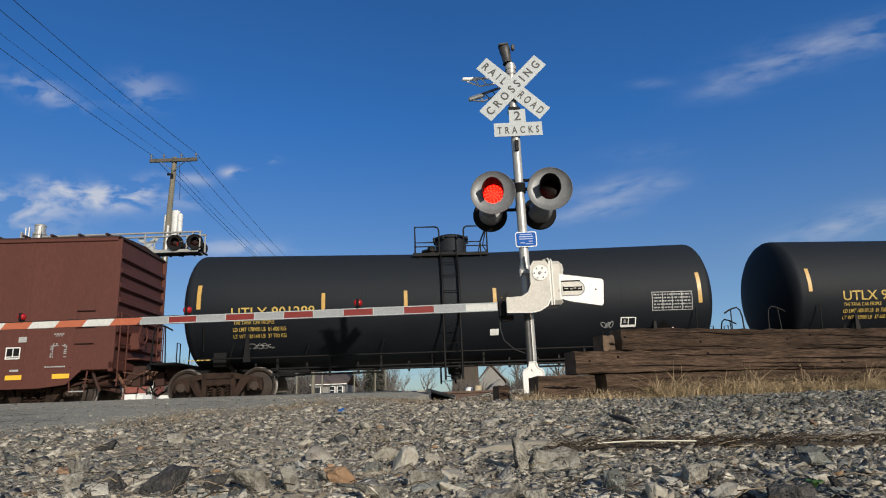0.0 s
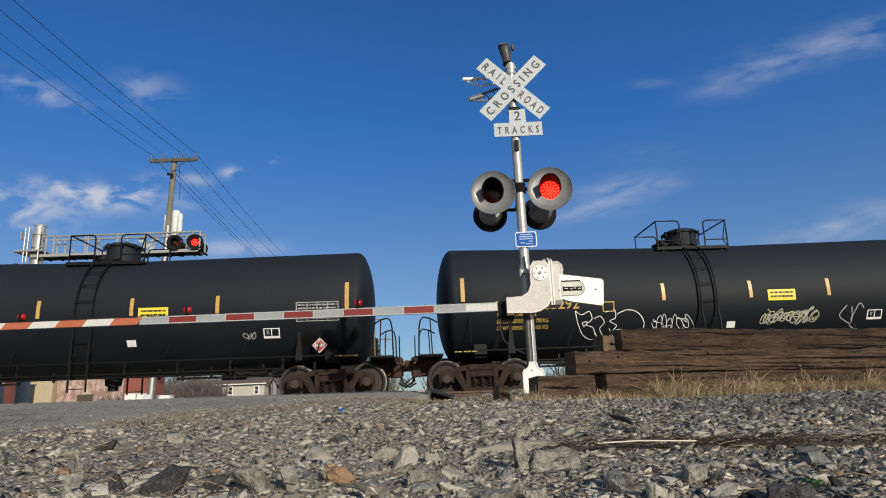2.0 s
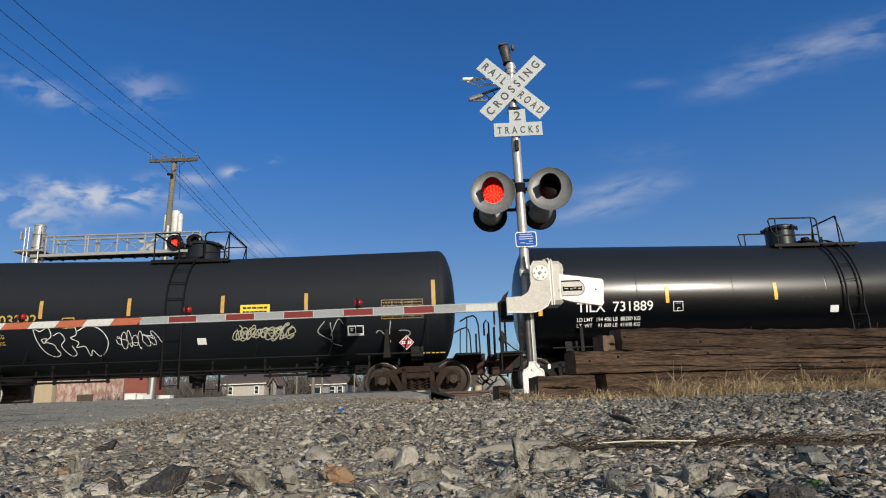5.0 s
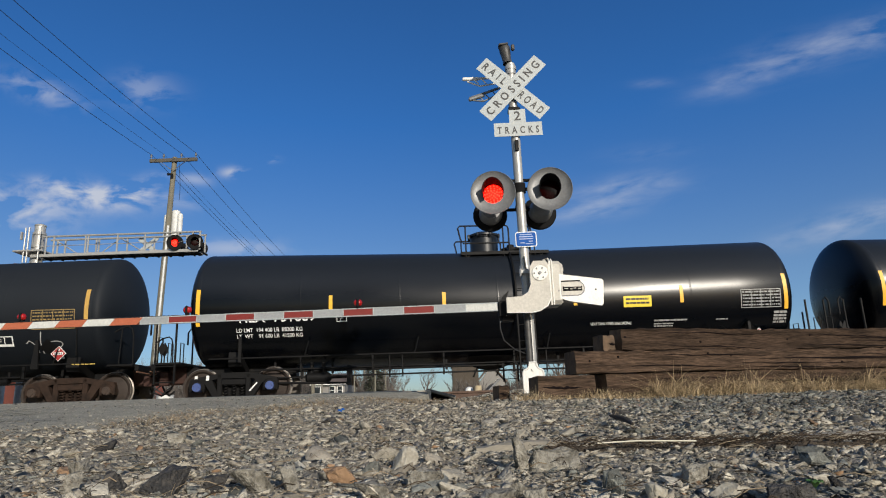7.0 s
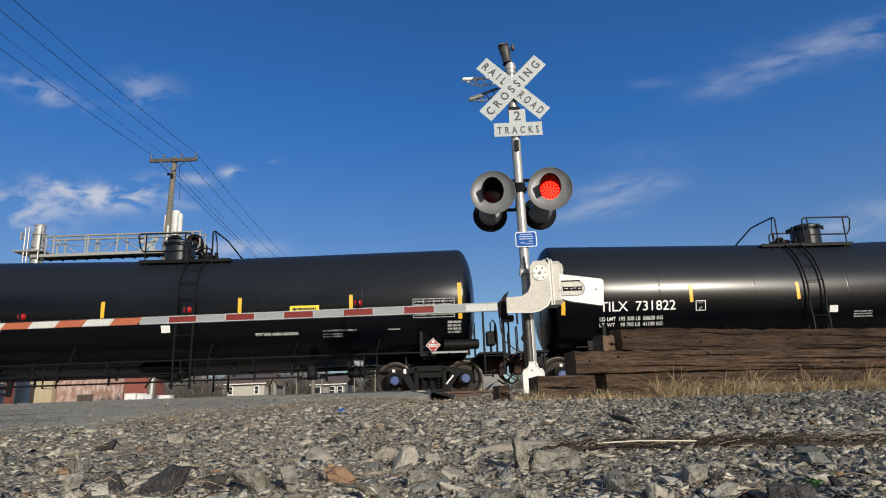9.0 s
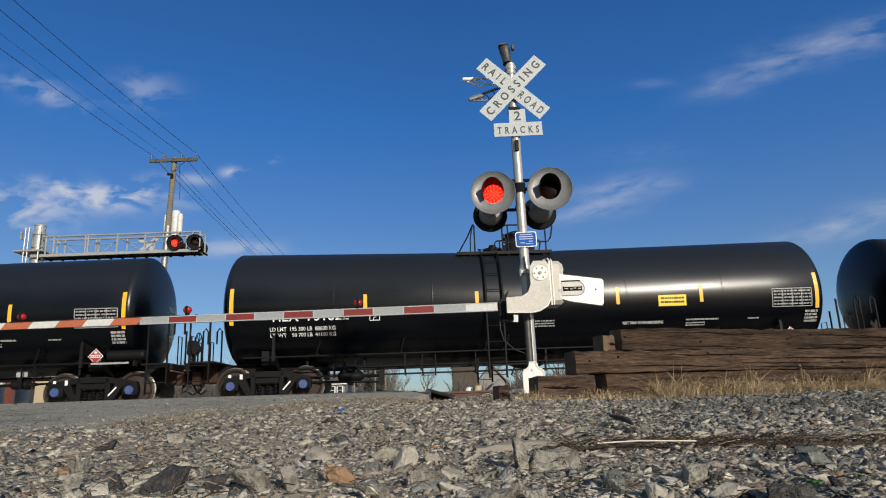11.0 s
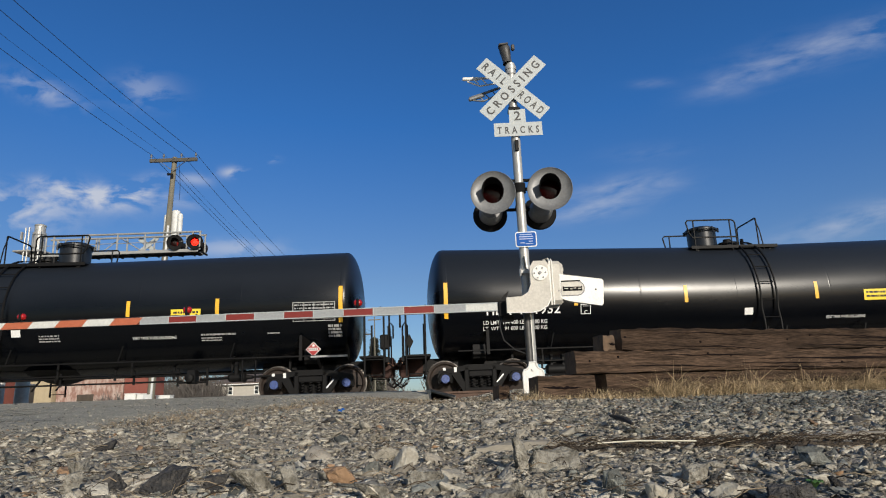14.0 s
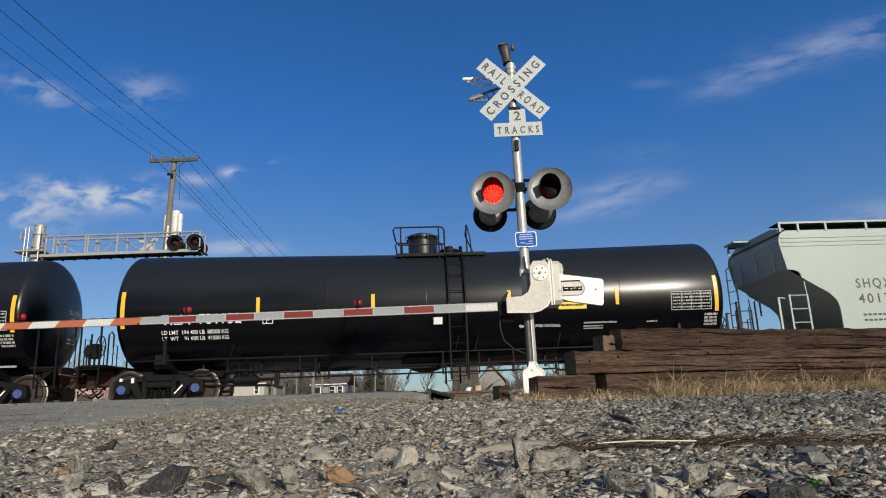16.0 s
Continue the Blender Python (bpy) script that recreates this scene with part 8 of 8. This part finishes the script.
build_stone(0.205, 1.968, 0.046, 0.092, 0.5, 6, "upright grey stone standing on edge", 8, 0, 12)
build_stone(0.302, 1.955, 0.158, 0.058, 0.45, 6, "flat grey block of limestone" + IN, 4, 0, 33)
build_stone(0.297, 2.85, 0.046, 0.034, 0.8, 3, "pale stone beside a buried plank", 15, 0, 25)
build_stone(0.158, 1.594, 0.045, 0.038, 0.8, 6, "grey angular stone" + IN, 30, 0, 26)
build_stone(0.186, 1.506, 0.056, 0.040, 0.8, 6, "grey-beige angular stone" + IN, 60, 0, 27)
build_stone(0.105, 1.509, 0.094, 0.032, 0.7, 6, "flat grey stone" + IN, 0, 0, 28)
build_stone(0.400, 1.668, 0.056, 0.040, 0.8, 1, "dark grey tilted slab" + IN, 30, 10, 29)
build_stone(0.390, 1.589, 0.042, 0.038, 0.8, 1, "blue-grey angular stone" + IN, 70, 0, 30)
build_stone(0.455, 1.520, 0.045, 0.034, 0.8, 3, "yellow-brown stone" + IN, 30, 0, 31)
build_stone(0.599, 1.681, 0.067, 0.046, 0.8, 6, "grey-beige angular stone" + IN, 15, 0, 32)
build_stone(0.599, 1.496, 0.068, 0.028, 0.7, 3, "pale flat stone" + IN, 10, 0, 34)
build_stone(0.690, 1.395, 0.108, 0.040, 0.7, 4, "dark blue-black flat stone" + IN, 8, 0, 35)
build_stone(0.879, 1.604, 0.107, 0.016, 0.5, 3, "long pale splinter of stone" + IN, 4, 0, 36)
build_stone(1.003, 1.846, 0.074, 0.034, 0.7, 1, "greenish-grey flat stone" + IN, 4, 0, 37)
build_stone(1.016, 2.557, 0.039, 0.022, 0.9, 3, "small rounded yellowish stone" + IN, 4, 0, 38)
build_stone(1.054, 4.107, 0.109, 0.042, 0.6, 4, "dark flat stone" + IN, 4, 0, 39)
build_stone(-0.762, 4.226, 0.097, 0.038, 0.6, 4, "dark stone lying on pale gravel", 4, 0, 40)
build_stone(-1.315, 3.195, 0.085, 0.046, 0.7, 6, "grey stone beside the asphalt", 40, 0, 41)

# blue scrap, half-buried plank, straw and twigs
m = Mesh().box((0, 0, 0.012), (0.05, 0.03, 0.02), pose(0, 0, 0, 10, 14, 20).to_3x3(), b=0.006).box((0.03, 0.01, 0.025), (0.03, 0.03, 0.012), pose(0, 0, 0, 30, -20, 50).to_3x3(), b=0.004)
scrap = tagged(part("litter", m, SIGN_BLUE), "small crumpled scrap of blue plastic", "litter")
scrap.location = (-0.83, 5.1, float(ground_z(-0.83, 5.1)) + 0.025)
scrap.scale = (0.7, 0.7, 0.7)
PLANK = material("half_buried_weathered_plank", (0.27, 0.245, 0.20), 0.95, dirt=(0.15, 0.132, 0.105), dirt_amount=0.8, scale=4, bump=0.6, bump_scale=30, stretch=(0.3, 1.5, 1.5))
for x0, x1, y, seed in ((0.09, 0.48, 2.40, 1), (1.18, 1.66, 2.35, 2)):
    rng = random.Random(seed)
    rows = []
    for i in range(16):
        x = x0 + (x1 - x0) * i / 15
        z = float(ground_z(x, y))
        h = 0.030 * math.sin(math.pi * min(1, max(0.05, i / 15))) ** 0.4
        rows.append([(x, y - 0.045 + rng.uniform(-0.005, 0.005), z - 0.01), (x, y - 0.036, z + h * 0.8 + rng.uniform(-0.003, 0.003)), (x, y - 0.02, z + h), (x, y + 0.03, z + h + rng.uniform(-0.003, 0.003)), (x, y + 0.045, z - 0.01)])
    tagged(part("plank", Mesh().grid(rows), PLANK, smooth=50), "weathered plank half buried in gravel", "plank")


HUMUS = material("dark_humus", (0.04, 0.031, 0.023), 0.95, dirt=(0.085, 0.066, 0.047), dirt_amount=0.8, scale=25, fine=200, bump=1.0, bump_scale=90)
STRAW = material("weathered_straw", (0.25, 0.20, 0.138), 0.9, spec=0.15, dirt=(0.13, 0.100, 0.068), dirt_amount=0.8, scale=8, bump=0.0, spread=0.5, island=True)
REED = material("bleached_reed", (0.66, 0.62, 0.50), 0.7, scale=20, bump=0.0)
LEAF = material("green_weed_leaf", (0.055, 0.13, 0.03), 0.6, scale=30, bump=0.1)
TWIG = material("dark_dead_twigs", (0.06, 0.045, 0.032), 0.9, spec=0.2, scale=20, bump=0.0, spread=0.5, island=True)


def humus_strip():
    rng = random.Random(3)
    rows = []
    for i in range(130):
        x = 0.32 + i * 0.013
        y = 2.31 - 0.11 * (x - 0.32) + 0.012 * math.sin(x * 9)
        wd = 0.030 * min(1, (i + 3) / 20) * (0.75 + 0.35 * math.sin(x * 13) + rng.uniform(-0.15, 0.15))
        rows.append([(x, y + (k - 3) / 3 * wd, float(ground_z(x, y)) + (0.006 + rng.uniform(0, 0.013)) * (1 - ((k - 3) / 3) ** 2) - 0.002 + 0.006 * (1 - abs(k - 3) / 3)) for k in range(7)])
    tagged(part("humus", Mesh().grid(rows), HUMUS, smooth=0), "thin strip of dark humus among the gravel", "soil", kind="stuff")


humus_strip()


def litter():
    rng = random.Random(77)
    straw, twig = Mesh(), Mesh()
    for i in range(2900):
        line = i < 720
        if line:
            x = rng.uniform(0.35, 1.95)
            y = 2.31 - 0.11 * (x - 0.32) + rng.gauss(0, 0.02)
        else:
            y = rng.uniform(1.2, 7.5)
            x = rng.uniform(-0.75, 0.75) * y
            if x < float(road_edge(y)) + 0.1:
                continue
        l = rng.uniform(0.02, 0.07) if rng.random() < 0.93 else rng.uniform(0.07, 0.11)
        a = rng.gauss(0.0, 0.5 if line else 1.2)
        z = float(ground_z(x, y)) + rng.uniform(0.012, 0.035)
        d = Vector((math.cos(a), math.sin(a), rng.uniform(-0.15, 0.25))) * l
        p = Vector((x, y, z))
        mid = p + d * 0.5 + Vector((0, 0, rng.uniform(0, 0.012)))
        dark = rng.random() < (0.93 if line else 0.6)
        (twig if dark else straw).tube([p, mid, p + d], rng.uniform(0.0006, 0.0015), 4)
    tagged(part("straw", straw, STRAW, smooth=0), "loose dry straw scattered on the gravel", "straw", kind="stuff")
    tagged(part("twigs", twig, TWIG, smooth=0), "dark dead twigs and rootlets on the gravel", "twigs", kind="stuff")
    z = float(ground_z(0.66, 2.19))
    tagged(part("reed_stalk", Mesh().tube([(0.48, 2.21, z + 0.036), (0.61, 2.195, z + 0.040), (0.79, 2.18, z + 0.034)], 0.0024, 6), REED), "long pale dry reed stalk lying on gravel", "stalk")
    z = float(ground_z(0.77, 3.05))
    tagged(part("stick", Mesh().tube([(0.80, 3.34, z + 0.045), (0.785, 3.15, z + 0.04), (0.775, 2.95, z + 0.035), (0.752, 2.77, z + 0.022)], [0.006, 0.011, 0.012, 0.006], 7), HUMUS), "short charred black stick lying on gravel", "stick")


def weed(x, y):
    th = thing("weed", pose(x, y, float(ground_z(x, y)) + 0.01), "small green weed growing between the stones", "weed")
    rng = random.Random(4)
    for i in range(11):
        a, l = i * 2.4, rng.uniform(0.012, 0.028)
        out = Vector((math.cos(a), math.sin(a), 0))
        side = Vector((-math.sin(a), math.cos(a), 0)) * l * 0.28
        rows = [[out * l * q + side * w + Vector((0, 0, h)) for w in (-k, 0, k)] for q, k, h in ((0.0, 0.2, 0.0), (0.4, 1.0, 0.012), (0.75, 0.8, 0.016), (1.0, 0.1, 0.012))]
        part("leaf", Mesh().grid(rows), LEAF, th)


weed(0.79, 1.50)


litter()


def grass():
    rng = random.Random(5)
    m = Mesh()
    d = Vector((4.35, 1.25, 0)).normalized()
    n = Vector((-d.y, d.x, 0))
    p0 = Vector((1.33, 6.8, 0))

    def blade(p, h, lean, w, into=m):
        a = rng.uniform(0, 6.28)
        side = Vector((math.cos(a), math.sin(a), 0)) * w
        out = Vector((rng.gauss(0, 1), rng.gauss(0, 0.6), 0)) * lean
        pts = [p + out * (t * t) * h + Vector((0, 0, h * t * (1 - 0.25 * lean * t))) for t in (0, 0.4, 0.75, 1.0)]
        vs = []
        for q, k in zip(pts, (1, 0.8, 0.5, 0.1)):
            vs += [q - side * k, q + side * k]
        into.add(vs, [(0, 1, 3, 2), (2, 3, 5, 4), (4, 5, 7, 6)])

    for i in range(15000):
        s = rng.uniform(-0.7, 5.6)
        thick = 0.42 + 0.58 * min(1, max(0, (s - 0.3) / 1.3))
        if rng.random() > thick:
            continue
        q = p0 + d * s - n * abs(rng.gauss(0.02, 0.16))
        q.z = float(ground_z(q.x, q.y)) - 0.01
        h = rng.uniform(0.04, 0.15) + (0.28 * rng.random() ** 7 if s > 0.8 else 0)
        blade(q, h * (0.55 + 0.6 * (0.5 + 0.5 * math.sin(s * 7.3)) ** 2), abs(rng.gauss(0.85, 0.9)), rng.uniform(0.0014, 0.0034))
    for i in range(5600):
        s = rng.uniform(0.75, 5.6)
        q = p0 + d * s - n * abs(rng.gauss(0.03, 0.13))
        q.z = float(ground_z(q.x, q.y)) - 0.01
        blade(q, rng.uniform(0.10, 0.34) * (0.6 + 0.4 * math.sin(s * 4.1 + 1) ** 2), rng.uniform(0.6, 3.4), rng.uniform(0.0014, 0.0036))
    for i in range(45):
        x, y = -0.62 + rng.gauss(0, 0.08), 1.55 + rng.gauss(0, 0.05)
        blade(Vector((x, y, float(ground_z(x, y)))), rng.uniform(0.03, 0.07), rng.uniform(0.9, 1.8), 0.0015)
    tagged(part("dry_grass", m, DRY_GRASS, smooth=0), "dead straw-coloured grass along the timbers", "grass", kind="stuff")
    m = Mesh()
    for i in range(5400):
        if i < 2400:
            y = 4.4 + 4.9 * rng.random() ** 0.8
            x = float(road_edge(y)) + rng.gauss(0.16, 0.22)
        else:
            x, y = rng.uniform(-0.6, 1.6), 8.2 + rng.gauss(0, 0.35)
        if math.sin(x * 4.3 + y * 2.1) + rng.gauss(0, 0.9) < -0.3:
            continue
        blade(Vector((x, y, float(ground_z(x, y)) - 0.002)), rng.uniform(0.02, 0.065), rng.uniform(0.6, 2.0), rng.uniform(0.0015, 0.004), m)
    tagged(part("dead_grass", m, STRAW, smooth=0), "short brown dead grass at the road's end", "grass", kind="stuff")


grass()


# ---------------------------------------------------------------- movement
# distance of the train along the track every half second
RUN = [34.338, 32.079, 29.831, 27.6, 25.368, 23.108, 20.811, 18.556, 16.353, 14.175, 12.018, 9.876, 7.746, 5.623, 3.504, 1.378, -0.732,
       -2.818, -4.88, -6.945, -9.017, -11.09, -13.158, -15.216, -17.259, -19.29, -21.315, -23.325, -25.342, -27.355, -29.346, -31.316, -33.294]


def run(t):
    return float(np.interp(t, np.arange(33) * 0.5, RUN))


# times at which each lamp of a pair is lit
CYCLE_L = [(-1.0, 0.22), (0.78, 1.43), (2.05, 2.66), (3.26, 3.85), (4.48, 5.09), (5.7, 6.31), (6.88, 7.56), (8.14, 8.75), (9.38, 9.99), (10.6, 11.21), (11.76, 12.43), (13.05, 13.62), (14.3, 14.85), (15.43, 17.0)]
CYCLE_R = [(0.22, 0.78), (1.43, 2.07), (2.66, 3.2), (3.85, 4.48), (5.09, 5.7), (6.33, 6.85), (7.56, 8.1), (8.75, 9.38), (9.99, 10.6), (11.21, 11.76), (12.43, 12.95), (13.6, 14.3), (14.85, 15.43)]


def lit(spans, dark):
    """Leaves out the spans inside the stretches in which the lamp stays dark."""
    spans = [(a, min([b] + [c for c, d in dark if a < c < 16 < b])) for a, b in spans]
    return [s for s in spans if not any(a <= (s[0] + s[1]) / 2 <= b for a, b in dark)]


def flash_rows(spans, at):
    """A board that turns its diodes to the lens while lit, in three quick steps each way."""
    rows = []
    state = 0.0 if any(a <= 0 < b for a, b in spans) else 180.0
    rows.append((0.0, at @ pose(0, 0, 0, 0, 0, state)))
    events = sorted([(a, 0.0) for a, b in spans if a > 0.05] + [(b, 180.0) for a, b in spans if b < 15.9])
    for t, goal in events:
        for i in range(4):
            rows.append((t + (i - 1.5) / FPS, at @ pose(0, 0, 0, 0, 0, state + (goal - state) * i / 3)))
        state = goal
    rows.append((16.0, at @ pose(0, 0, 0, 0, 0, state)))
    out = []
    for t, m in rows:
        if not out or frame(t) > frame(out[-1][0]):
            out.append((t, m))
    return out


def motions():
    for car, centre in TRAIN:
        walk(car, [(i * 0.5, TRACK @ pose(RUN[i] + centre, 0, RAIL)) for i in range(33)])
    steps = [i * 4 / 30 for i in range(121)]
    angle = [math.degrees((run(t) - RUN[0]) / WHEEL_R) for t in steps]
    for wheelset, x in WHEELS:
        walk(wheelset, [(t, pose(x, 0, WHEEL_R, 0, a, 0)) for t, a in zip(steps, angle)])
    for board, side, at, dark in BOARDS:
        walk(board, flash_rows(lit(CYCLE_L if side < 0 else CYCLE_R, dark), at))


motions()
